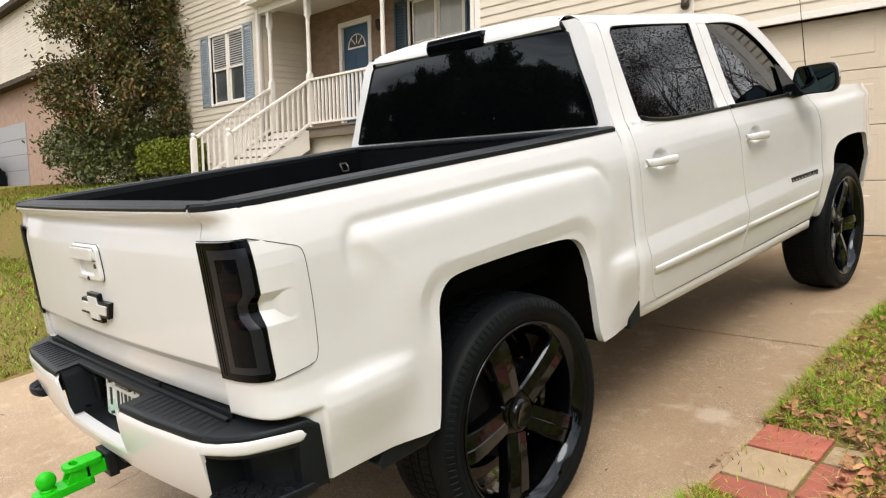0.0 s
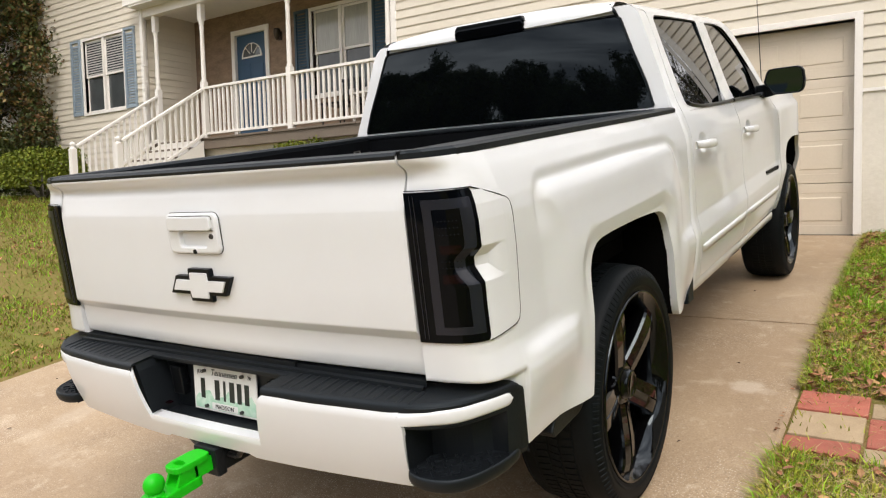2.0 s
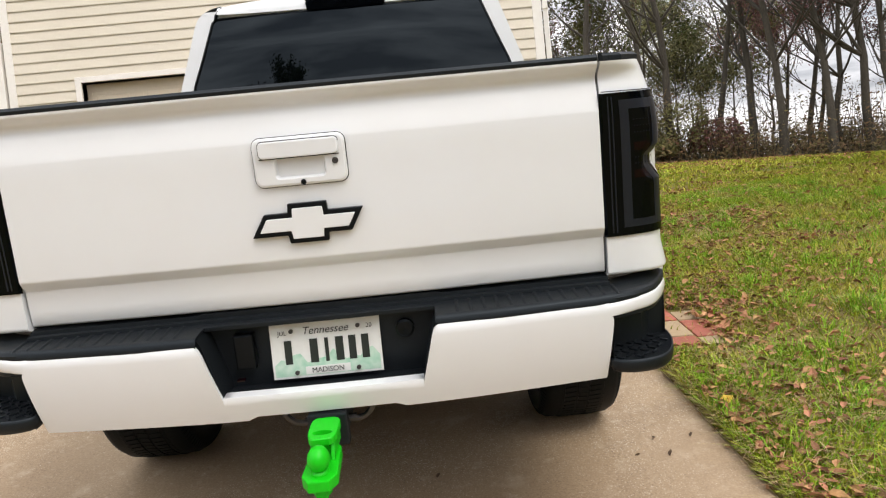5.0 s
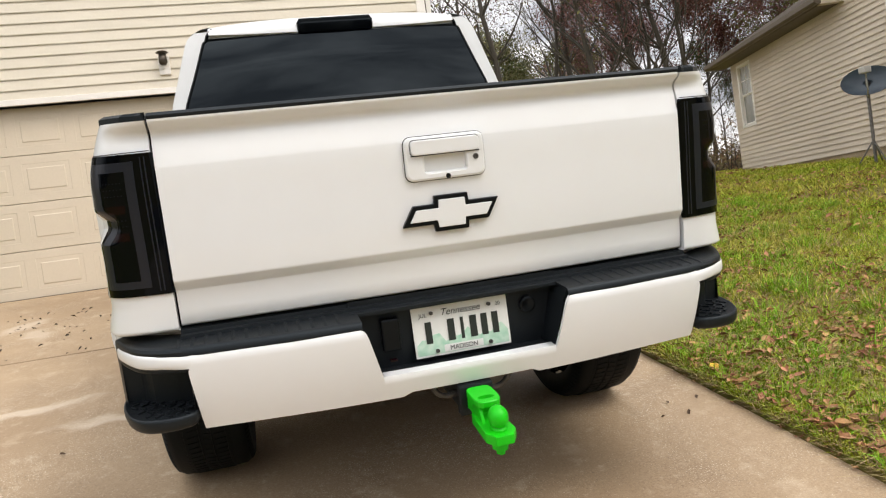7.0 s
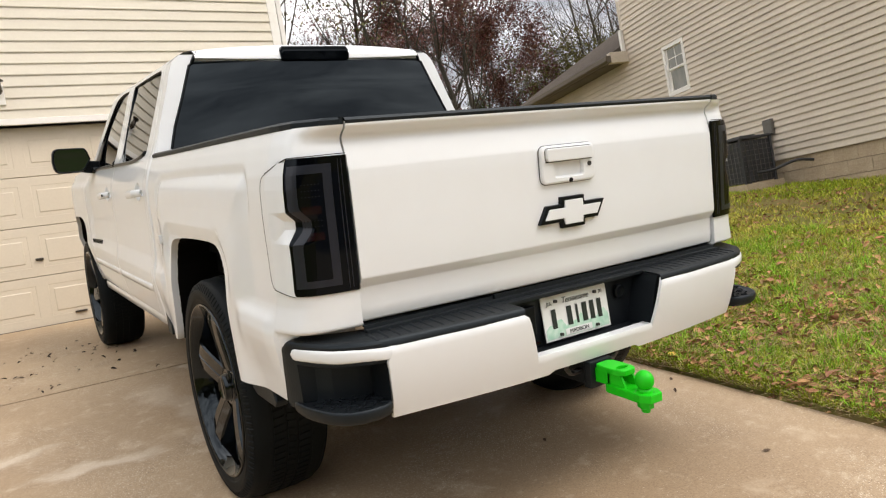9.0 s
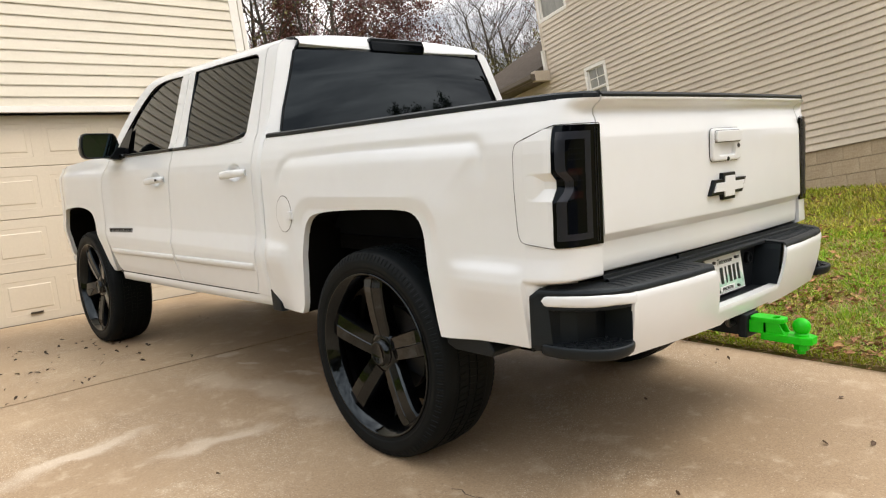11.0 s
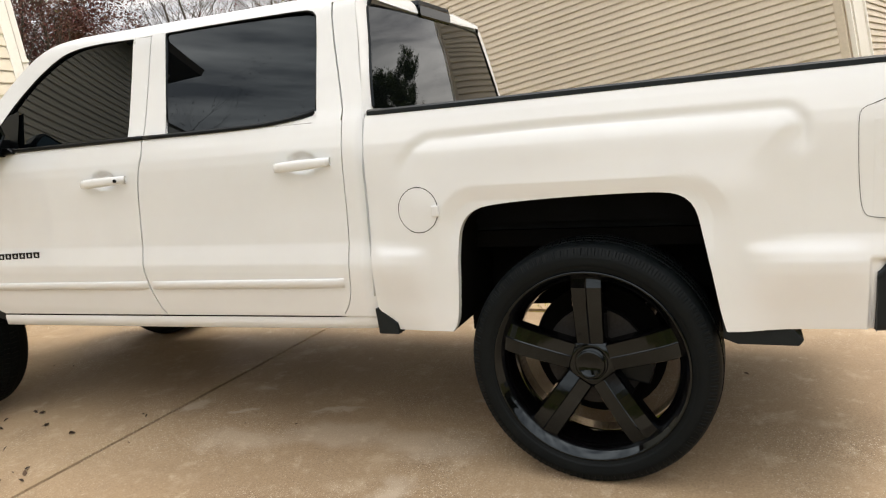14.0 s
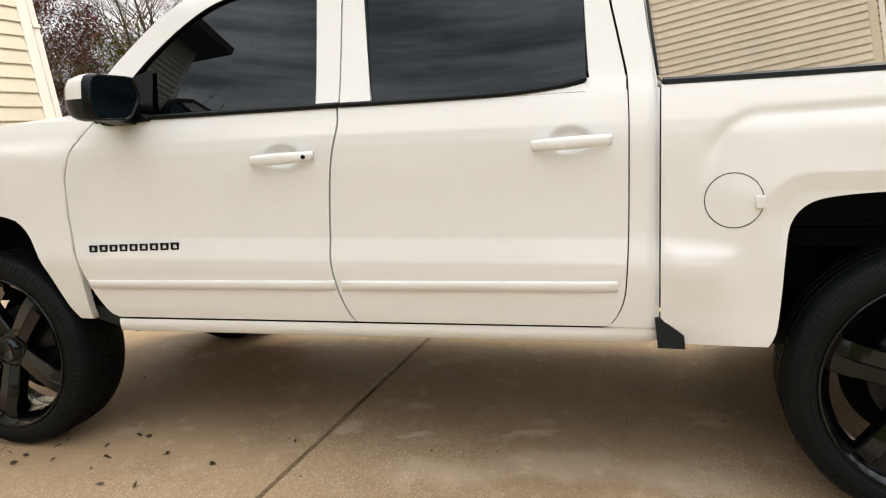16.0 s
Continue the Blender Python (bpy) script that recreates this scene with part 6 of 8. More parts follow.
# frame at the sides and over the glass
for s in (-1, 1):
    rows = []
    for z in [1.445 + (1.90 - 1.445) * k / 14 for k in range(15)]:
        a, b = glass_half(z) - 0.006, back_half(z)
        rows.append([(s * (a + (b - a) * j / 5), back_y(z) - 0.02 * (1 - ((a + (b - a) * j / 5) / back_half(z)) ** 2), z) for j in range(6)])
    grid(bm, rows, flip=s < 0)
grid(bm, rounded_rows([1.872, 1.885, 1.90, 1.918], back_half, 0.0), flip=False)
part("cab_back", bm, M["paint"], truck, smooth=True)
bm = bmesh.new()
grid(bm, rounded_rows([1.443 + (1.876 - 1.443) * k / 12 for k in range(13)], glass_half, -0.006), flip=False)
part("rear_glass", bm, M["glass"], truck, smooth=True)
bm = bmesh.new()
rim_pts = [(x, back_y(z) - 0.006 - 0.02 * (1 - (x / glass_half(z)) ** 2 if abs(x) < glass_half(z) else 0), z) for x, z in [(-glass_half(1.45), 1.45), (-glass_half(1.56), 1.56), (-glass_half(1.70), 1.70), (-glass_half(1.862), 1.862), (-0.665, 1.876), (0, 1.878), (0.665, 1.876), (glass_half(1.862), 1.862), (glass_half(1.70), 1.70), (glass_half(1.56), 1.56), (glass_half(1.45), 1.45)]]
tube(bm, rim_pts, 0.007, 5)
part("glass_seal", bm, M["trim"], truck)
# third brake light
bl = holder("high_brake_light", truck, "smoked high brake light over the rear glass")
bm = bmesh.new()
prism(bm, [(-0.185, 1.874), (0.185, 1.874), (0.202, 1.885), (0.205, 1.92), (0.19, 1.938), (-0.19, 1.938), (-0.205, 1.92), (-0.202, 1.885)], 1, 0.885, 0.99, bevel=0.01)
part("brake_lens", bm, M["lamp"], bl)
bm = bmesh.new()
prism(bm, [(-0.208, 1.928), (0.208, 1.928), (0.19, 1.955), (-0.19, 1.955)], 1, 0.89, 1.0, bevel=0.006)
part("brake_cowl", bm, M["trim"], bl)

# bed floor, front wall
part("bed_floor", boxed((-0.80, -1.02, 0.93), (0.80, 0.82, 0.965)), M["liner"], truck)
part("bed_front_wall", boxed((-0.83, 0.79, 0.93), (0.83, 0.826, 1.425), 0.008), M["liner"], truck)
part("bed_front_cap", boxed((-0.93, 0.785, 1.412), (0.93, 0.832, 1.436), 0.008), M["plastic"], truck)

# tailgate
bm = bmesh.new()
vx = [k / 20 for k in range(-20, 21)]
rows = []
for z, y in TG:
    rows.append([(0.7955 * v, y + 0.011 - 0.023 * (1 - v * v) if z < 1.437 else y, z) for v in vx])
panel(bm, rows, False, 0.05, (0, 1, 0))
tailgate = part("tailgate", bm, M["paint"], truck, smooth=True)
bm = bmesh.new()
rows = []
for y, z in ((-1.072, 1.428), (-1.074, 1.437), (-1.066, 1.445), (-0.99, 1.446), (-0.98, 1.44), (-0.98, 1.40)):
    rows.append([(0.7955 * v, y + (0.011 - 0.023 * (1 - v * v)) * (1 if y < -1 else 0), z) for v in vx])
grid(bm, rows, flip=False)
part("tailgate_cap", bm, M["plastic"], tailgate, smooth=False)
part("tailgate_inner", boxed((-0.79, -1.0, 0.90), (0.79, -0.975, 1.42)), M["liner"], tailgate)
for s in (-1, 1):
    bm = bmesh.new()
    prism(bm, [(-1.020, 0.85), (-0.99, 0.85), (-0.99, 1.40), (-1.010, 1.40)], 0, s * 0.79, s * 0.8035)
    part("gap_backing", bm, M["trim"], truck)
# handle bezel
hb = holder("tailgate_handle", tailgate, "white tailgate handle in a moulded bezel")
bm = bmesh.new()


def rounded(hw, z0, z1, r, n=6):
    """A rectangle with rounded corners, as (x, z) points."""
    out = []
    for cx, cz, a0 in ((hw - r, z1 - r, 0), (-hw + r, z1 - r, 90), (-hw + r, z0 + r, 180), (hw - r, z0 + r, 270)):
        out += [(cx + r * math.cos(radians(a0 + 90 * k / n)), cz + r * math.sin(radians(a0 + 90 * k / n))) for k in range(n + 1)]
    return out


loops = [[(x, y, z) for x, z in rounded(hw, z0, z1, r)] for hw, z0, z1, r, y in ((0.121, 1.182, 1.310, 0.022, -1.06), (0.121, 1.182, 1.310, 0.022, -1.083), (0.119, 1.184, 1.308, 0.021, -1.088), (0.114, 1.189, 1.303, 0.018, -1.0905), (0.067, 1.200, 1.260, 0.012, -1.0905), (0.064, 1.203, 1.257, 0.010, -1.087), (0.058, 1.210, 1.254, 0.008, -1.062))]
vs = [[bm.verts.new(p) for p in l] for l in loops]
for a, b in zip(vs, vs[1:]):
    for k in range(len(a)):
        bm.faces.new((a[k], b[k], b[(k + 1) % len(a)], a[(k + 1) % len(a)]))
bm.faces.new(vs[-1])
bmesh.ops.recalc_face_normals(bm, faces=bm.faces[:])
part("bezel", bm, M["paint"], hb)
bm = bmesh.new()
tube(bm, [(x, -1.0775, z) for x, z in rounded(0.1215, 1.1815, 1.3105, 0.022)] + [(0.1215, -1.0775, 1.2885)], 0.0016, 4)
tube(bm, [(0.104, -1.091, 1.2555), (-0.104, -1.091, 1.2555)], 0.0018, 4)
tube(bm, [(x, -1.0905, z) for x, z in rounded(0.1045, 1.256, 1.3012, 0.012, 4)][:15], 0.0012, 4)
part("bezel_gap", bm, M["trim"], hb)
bm = bmesh.new()
prism(bm, rounded(0.103, 1.257, 1.300, 0.012, 4), 1, -1.102, -1.085, bevel=0.004)
part("paddle", bm, M["paint"], hb)
bm = bmesh.new()
lathe(bm, [(0, 0.0), (0, 0.009), (0.006, 0.008), (0.006, 0.005), (0.004, 0.0045), (0.004, 0.0)], "z", 16)
bmesh.ops.transform(bm, matrix=Matrix.Translation((0.092, -1.088, 1.238)) @ Matrix.Rotation(radians(90), 4, "X"), verts=bm.verts[:])
part("lock", bm, M["steel"], hb)
bm = bmesh.new()
lathe(bm, [(0, 0.0), (0, 0.008), (0.006, 0.007), (0.006, 0.0)], "z", 12)
bmesh.ops.transform(bm, matrix=Matrix.Translation((0.004, -1.088, 1.190)) @ Matrix.Rotation(radians(90), 4, "X"), verts=bm.verts[:])
part("camera_eye", bm, M["trim"], hb, "small black camera eye")
# emblem: a slanted cross shape, white in a black surround
CROSS = [(-0.148, 1.052), (-0.054, 1.052), (-0.050, 1.030), (0.052, 1.030), (0.054, 1.052), (0.116, 1.052), (0.150, 1.112), (0.057, 1.112), (0.055, 1.136), (-0.047, 1.136), (-0.049, 1.112), (-0.112, 1.112)]


def inset(outline, d):
    """An outline drawn in by d on all sides, its corners mitred; points run anticlockwise."""
    out, n = [], len(outline)
    for k in range(n):
        a, b, c = (Vector(outline[(k + q) % n]) for q in (-1, 0, 1))
        u, v = (b - a).normalized(), (c - b).normalized()
        nu, nv = Vector((-u.y, u.x)), Vector((-v.y, v.x))
        out.append(tuple(b + (nu + nv) * d / (1 + nu.dot(nv))))
    return out


em = holder("emblem", tailgate, "white cross-shaped emblem with a black border")
bm = bmesh.new()
prism(bm, CROSS, 1, -1.095, -1.07, bevel=0.003)
part("border", bm, M["trim"], em)
bm = bmesh.new()
prism(bm, inset(CROSS, 0.0125), 1, -1.100, -1.09, bevel=0.002)
part("field", bm, M["paint"], em)

# tail lamps wrapped round the corners
def corner_point(s, u, z, out):
    """A place on the rear corner: u from 0 at the tailgate gap to 1 on the side, pushed out by out."""
    cz = min(max(z, 0.84), 1.42)
    base = side_x(-0.885, cz)
    pl = curve(CORNER, 40)[::-1]
    wide = (base - 0.803) / 0.16
    xs = [(base - d * wide, y) for d, y in pl]
    i = u * (len(xs) - 1)
    k = min(int(i), len(xs) - 2)
    f = i - k
    x = xs[k][0] + (xs[k + 1][0] - xs[k][0]) * f
    y = xs[k][1] + (xs[k + 1][1] - xs[k][1]) * f
    tx, ty = xs[k + 1][0] - xs[k][0], xs[k + 1][1] - xs[k][1]
    ln = math.hypot(tx, ty)
    return (s * (x + out * ty / ln), y - out * tx / ln, z)


LZ0, LZ1 = 0.957, 1.343
LENS = 0.615


def lamp_edge(z):
    """How far round the corner the dark lens reaches."""
    v = (z - LZ0) / (LZ1 - LZ0)
    return LENS - 0.012 * smooth(0.97, 1.0, v) - 0.02 * smooth(0.03, 0.0, v)


def groove(u, z):
    """Depth of the finger groove that runs from the side panel into the lens."""
    deep = max(0.0, min(1.0, (1.196 - z) / 0.026, (z - 1.106) / 0.040))
    if u > LENS:
        return 0.026 * deep * max(0.0, 1 - (u - LENS) / 0.37)
    return 0.026 * deep * smooth(0.28, 0.50, u)


def dented(s, u, z, out):
    x, y, z = corner_point(s, u, z, out)
    return (x - s * groove(u, z), y, z)



def lamp_patch(s, u0, u1, z0, z1, out, nz, nu, edge=False, depth=0.012):
    bm = bmesh.new()
    rows = []
    for k in range(nz + 1):
        z = z0 + (z1 - z0) * k / nz
        a = u0(z) if callable(u0) else u0
        b = u1(z) if callable(u1) else u1
        rows.append([dented(s, u, z, out) for u in [a + (b - a) * j / nu for j in range(nu + 1)]])
    panel(bm, rows, s > 0, depth, (-s * 0.6, 0.7, 0))
    return bm


def bar_in(z):
    """Inner edge of the outer light bar; it swings inwards round the groove."""
    return LENS - 0.145 - 0.045 * min(smooth(1.215, 1.165, z), smooth(1.09, 1.14, z))


for s in (-1, 1):
    lamp = part("tail_lamp", lamp_patch(s, 0.0, lamp_edge, LZ0, LZ1, 0.006, 60, 26), M["lamp"], truck, "smoked black tail lamp", smooth=True)
    # grey light bar, a closed frame of four strips behind the smoked face
    part("light_bar", lamp_patch(s, 0.155, 0.235, LZ0 + 0.042, LZ1 - 0.045, 0.0068, 20, 2, depth=0.002), M["lampframe"], lamp)
    part("light_bar", lamp_patch(s, bar_in, lambda z: bar_in(z) + 0.105, LZ0 + 0.042, LZ1 - 0.045, 0.0068, 48, 5, depth=0.002), M["lampframe"], lamp)
    part("light_bar", lamp_patch(s, 0.155, LENS - 0.04, LZ0 + 0.022, LZ0 + 0.042, 0.0069, 2, 12, depth=0.002), M["lampframe"], lamp)
    part("light_bar", lamp_patch(s, 0.155, LENS - 0.04, LZ1 - 0.045, LZ1 - 0.020, 0.0069, 2, 12, depth=0.002), M["lampframe"], lamp)
    # two thin grey strips paint vertical highlights near the lens's inner edge
    for u in (0.05, 0.085):
        part("lens_rib", lamp_patch(s, u, u + 0.008, LZ0 + 0.01, LZ1 - 0.01, 0.0075, 16, 1, depth=0.002), M["lampframe"], lamp)
    for z0, z1 in ((1.186, 1.208), (1.112, 1.134)):
        part("red_reflector", lamp_patch(s, 0.27, 0.44, z0, z1, 0.0066, 3, 6, depth=0.001), M["lampred"], lamp)
    bm = bmesh.new()
    for zz in (1.152, 1.168, 1.235, 1.252, 1.269):
        for uu in np.arange(0.28, 0.44, 0.03):
            a = [corner_point(s, uu + du, zz + dz, 0.0072) for du, dz in ((-0.005, -0.0014), (0.005, -0.0014), (0.005, 0.0014), (-0.005, 0.0014))]
            bm.faces.new([bm.verts.new(p) for p in a])
    part("led_dots", bm, M["led"], lamp, kind="stuff")
    # white panel beside the lens, with the groove tapering out along it
    bm = bmesh.new()
    rows = []
    for k in range(97):
        z = LZ0 + (1.335 - LZ0) * k / 96
        a = lamp_edge(z) + 0.006
        rows.append([dented(s, u, z, 0.004 - 0.0036 * (u - a) / (1 - a)) for u in [a + (1.0 - a) * j / 20 for j in range(21)]])
    grid(bm, rows, flip=s < 0)
    part("lamp_side_panel", bm, M["paint"], lamp, smooth=False)
    bm = bmesh.new()
    tube(bm, [corner_point(s, u, z, 0.0035) for u, z in line([(LENS, LZ0 - 0.002), (1.0, LZ0 + 0.012)], 10)], 0.0012, 4)
    seam = curve([(-0.886, LZ0 + 0.012), (-0.866, 0.975), (-0.852, 1.01), (-0.845, 1.10), (-0.843, 1.20), (-0.845, 1.275), (-0.858, 1.297), (-0.886, 1.308)], 40)
    tube(bm, [(s * (side_x(y, z) + 0.0), y, z) for y, z in seam], 0.0011, 4)
    tube(bm, [corner_point(s, u, z, 0.0015) for u, z in line([(1.0, 1.308), (0.82, 1.326), (LENS, 1.345), (0.0, 1.347)], 14)], 0.0016, 4)
    part("lamp_seam", bm, M["trim"], lamp)

# rear bumper
bumper = holder("rear_bumper", truck)


def plan_y(x):
    """Outer face of the bumper in plan."""
    return -1.205 + 0.048 * (abs(x) / 0.787) ** 2


WRAP = curve([(0.735, -1.1624), (0.775, -1.1580), (0.83, -1.1435), (0.88, -1.118), (0.92, -1.085), (0.95, -1.04), (0.975, -0.99), (0.990, -0.955), (0.998, -0.937)], 34)
SHELL = curve([(0.735, -1.158), (0.83, -1.138), (0.878, -1.113), (0.917, -1.080), (0.946, -1.036), (0.971, -0.988), (0.989, -0.945), (0.999, -0.915), (1.002, -0.897)], 44)
PAD_OUT = line([(0.312, -1.189), (0.5, -1.180), (0.735, -1.1575)], 20) + SHELL[1:]
PAD_IN = line([(0.312, -1.03), (0.78, -1.02)], 36)[:35] + curve([(0.78, -1.02), (0.85, -0.995), (0.905, -0.965), (0.945, -0.935), (0.965, -0.91), (0.975, -0.897)], len(PAD_OUT) - 35)


def bottom_z(x):
    return 0.572 + 0.004 * smooth(0.25, 0.75, abs(x))


for s in (-1, 1):
    # painted wing between plate recess and corner step
    bm = bmesh.new()
    rows = []
    for j in range(15):
        v = j / 14
        zi = 0.574 + 0.232 * v
        x_in = float(np.interp(zi, [0.572, 0.645, 0.652, 0.662, 0.785, 0.80, 0.805], [0.266, 0.266, 0.268, 0.271, 0.302, 0.312, 0.325]))
        x_out = 0.768 + 0.10 * (zi - 0.574) * smooth(0.772, 0.752, zi) + 0.007 * smooth(0.752, 0.772, zi)
        row = []
        for k in range(25):
            x = x_in + (x_out - x_in) * k / 24
            z = bottom_z(x) + (0.806 - bottom_z(x)) * v
            tuck = 0.042 * (1 - v) ** 2 + 0.014 * smooth(0.92, 1.0, v)
            row.append((s * x, plan_y(x) + tuck, z))
        rows.append(row)
    panel(bm, rows, s < 0, 0.012, (0, 1, 0))
    # narrow upper band running round the corner over the step, its front end rounded
    rows = []
    for j in range(9):
        a = -math.pi / 2 + math.pi * j / 8
        row = []
        for k, (x, y) in enumerate(WRAP):
            end = min(1.0, (len(WRAP) - 1 - k) / 1.6)
            h = 0.0195 * math.sqrt(max(0.0, 1 - (1 - end) ** 2)) + 0.0005
            r = 0.012 * (1 - math.cos(a)) ** 1.5 + 0.006 * (1 - end)
            t = smooth(0.86, 0.95, x)
            wing = smooth(0.86, 0.78, x)
            z = 0.7835 + (h + (0.0030 * wing if a > 0 else 0.0)) * math.sin(a)
            v = (z - 0.574) / 0.232
            r += wing * (0.042 * (1 - v) ** 2 + 0.014 * smooth(0.92, 1.0, v) - r)
            row.append((s * (x - r * t), y + r * (1 - t) + 0.006 * smooth(0.768, 0.737, x), z))
        rows.append(row)
    panel(bm, rows, s < 0, 0.012, (-s * 0.5, 0.8, 0))
    part("painted_face", bm, M["paint"], bumper, smooth=True)
    # black end housing: rim behind the band, jamb at its front, pocket over the step
    bm = bmesh.new()
    rows = []
    for z, d in ((0.8215, 0.014), (0.818, 0.005), (0.810, 0.0), (0.78, 0.0), (0.757, 0.0), (0.752, 0.004), (0.750, 0.012), (0.749, 0.10)):
        row = []
        for k, (x, y) in enumerate(SHELL):
            t = smooth(0.86, 0.95, x)
            fall = 0.022 * smooth(0.82, 1.0, k / (len(SHELL) - 1)) ** 3 if z > 0.80 else 0.0
            sunk = d + 0.022 * smooth(0.80, 0.735, x)
            row.append((s * (x - d * (0.4 + 0.6 * t)), y + sunk * (1 - t), z - fall))
        rows.append(row)
    grid(bm, rows, s > 0)
    jamb = SHELL[-8:]
    rows = []
    for z, d in ((0.758, 0.0), (0.72, 0.001), (0.67, 0.001), (0.632, 0.002), (0.618, 0.006), (0.611, 0.02), (0.610, 0.10)):
        rows.append([(s * (x - d), y - 0.015 * (0.758 - z) / 0.148 * (1 - k / 7), z) for k, (x, y) in enumerate(jamb)])
    grid(bm, rows, s > 0)
    front = [(s * (SHELL[-1][0] - d), SHELL[-1][1] + 0.004 * (d > 0), z) for d in (0.0, 0.06) for z in (0.79, 0.612)]
    bm.faces.new([bm.verts.new(front[q]) for q in (0, 1, 3, 2)])
    x0, y0 = jamb[0]
    inner = [(x0, y0), (x0 - 0.05, y0 - 0.005), (0.90, -1.01), (0.83, -1.035), (0.788, -1.04), (0.784, -1.145)]
    grid(bm, [[(s * x, y, z) for x, y in inner] for z in (0.60, 0.756)], s > 0)
    part("corner_cap", bm, M["plastic"], bumper, "black end housing with a step pocket", smooth=False)
    # step with a drooping rounded lip
    bm = bmesh.new()
    tongue = curve([(0.778, -1.03), (0.778, -1.136), (0.805, -1.164), (0.858, -1.170), (0.916, -1.152), (0.957, -1.104), (0.984, -1.03), (0.994, -0.97), (0.994, -0.93)], 40)
    mid = (0.88, -1.03)
    rows = []
    for z, f in ((0.636, 0.0), (0.636, 0.92), (0.6395, 0.94), (0.640, 0.965), (0.637, 0.99), (0.630, 1.0), (0.619, 0.995), (0.608, 0.97), (0.600, 0.91), (0.596, 0.80), (0.595, 0.0)):
        rows.append([(s * (mid[0] + (x - mid[0]) * f), mid[1] + (y - mid[1]) * f, z) for x, y in tongue])
    grid(bm, rows, s < 0, close=True)
    step = part("corner_step", bm, M["plastic"], bumper, "black treaded corner step", smooth=True)
    bm = bmesh.new()
    for a in range(7):
        for b in range(6):
            x, y = 0.802 + a * 0.026, -1.140 + b * 0.028 + (0.014 if a % 2 else 0)
            if (x - 0.82) ** 2 / 0.021 + (y + 1.0) ** 2 / 0.023 > 1.0:
                continue
            mm = Matrix.Translation((s * x, y, 0.6355)) @ Matrix.Rotation(radians(45 if (a + b) % 2 else -45), 4, "Z")
            box(bm, (-0.012, -0.0035, 0), (0.012, 0.0035, 0.0055), mm)
    part("tread_pattern", bm, M["plastic"], step)
    # top pad
    bm = bmesh.new()
    rows = []
    for f, z in ((0.0, 0.803), (0.012, 0.813), (0.045, 0.819), (0.12, 0.8212), (0.35, 0.823), (0.6, 0.825), (0.8, 0.827), (1.0, 0.828)):
        row = []
        for (xo, yo), (xi, yi) in zip(PAD_OUT, PAD_IN):
            row.append((s * (xo + (xi - xo) * f), yo + (yi - yo) * f, z - 0.022 * smooth(-0.95, -0.896, yo) ** 3))
        rows.append(row)
    panel(bm, rows, s < 0, 0.006, (0, 0, -1))
    pad = part("step_pad", bm, M["plastic"], bumper, "black ribbed step pad", smooth=True)
    for k in range(13):
        x = s * (0.372 + k * 0.036)
        bm = bmesh.new()
        y0 = -1.168 + 0.03 * (k / 12)
        ends = [[(x + dx, y, z + dz) for dx, dz in ((-0.0075, -0.004), (-0.0035, 0.0036), (0.0035, 0.0036), (0.0075, -0.004))] for y, z in ((y0, 0.817), (y0 + 0.008, 0.8205), (-1.074, 0.8255), (-1.066, 0.822))]
        grid(bm, ends, flip=True)
        part("rib", bm, M["plastic"], pad, smooth=True)
# centre: recess with lower lip
bm = bmesh.new()
prism(bm, [(-0.30, 0.63), (0.30, 0.63), (0.33, 0.85), (-0.33, 0.85)], 1, -1.058, -1.04)
part("recess_back", bm, M["plastic"], bumper)
for s in (-1, 1):
    bm = bmesh.new()
    prism(bm, [(s * 0.268, 0.635), (s * 0.274, 0.664), (s * 0.305, 0.79), (s * 0.316, 0.815), (s * 0.335, 0.815), (s * 0.30, 0.635)], 1, -1.168, -1.05)
    part("recess_cheek", bm, M["plastic"], bumper)
bm = bmesh.new()
prism(bm, [(-1.162, 0.640), (-1.05, 0.634), (-1.05, 0.62), (-1.162, 0.615)], 0, -0.29, 0.29)
part("recess_floor", bm, M["plastic"], bumper)
bm = bmesh.new()
rows = []
for j in range(7):
    v = j / 6
    row = []
    for k in range(21):
        x = -0.2665 + 0.533 * k / 20
        z0 = 0.584 if abs(x) < 0.19 else 0.572
        z = z0 + (0.648 - z0) * v
        rise = (z - bottom_z(0.262)) / (0.806 - bottom_z(0.262))
        row.append((x, plan_y(x) + 0.042 * (1 - max(rise, 0.0)) ** 2 + 0.006 * smooth(0.88, 1.0, v), z))
    rows.append(row)
panel(bm, rows, True, 0.04, (0, 1, 0))
part("lower_lip", bm, M["paint"], bumper, smooth=True)
bm = bmesh.new()
rows = []
for y, z in ((-1.072, 0.820), (-1.070, 0.835), (-1.058, 0.837), (-1.056, 0.829), (-1.050, 0.829), (-1.048, 0.845), (-1.015, 0.847), (-1.012, 0.90)):
    rows.append([(0.80 * v, y, z) for v in vx])
grid(bm, rows)
box(bm, (-0.33, -1.10, 0.812), (0.33, -1.04, 0.826), bevel=0.003)
part("top_filler", bm, M["plastic"], bumper)
for x, z, r in ((-0.215, 0.735, 0.028), (0.225, 0.76, 0.026)):
    bm = bmesh.new()
    lathe(bm, [(0, 0), (0, r), (0.012, r), (0.014, r - 0.006), (0.010, 0.0)], "z", 18)
    bmesh.ops.transform(bm, matrix=Matrix.Translation((x, -1.06, z)) @ Matrix.Rotation(radians(90), 4, "X"), verts=bm.verts[:])
    part("tow_socket", bm, M["trim"], bumper)
part("socket_box", boxed((-0.245, -1.09, 0.69), (-0.19, -1.06, 0.79), 0.006), M["trim"], bumper)
part("red_reflector", boxed((-0.235, -1.135, 0.6745), (-0.215, -1.118, 0.679)), M["lampred"], bumper)

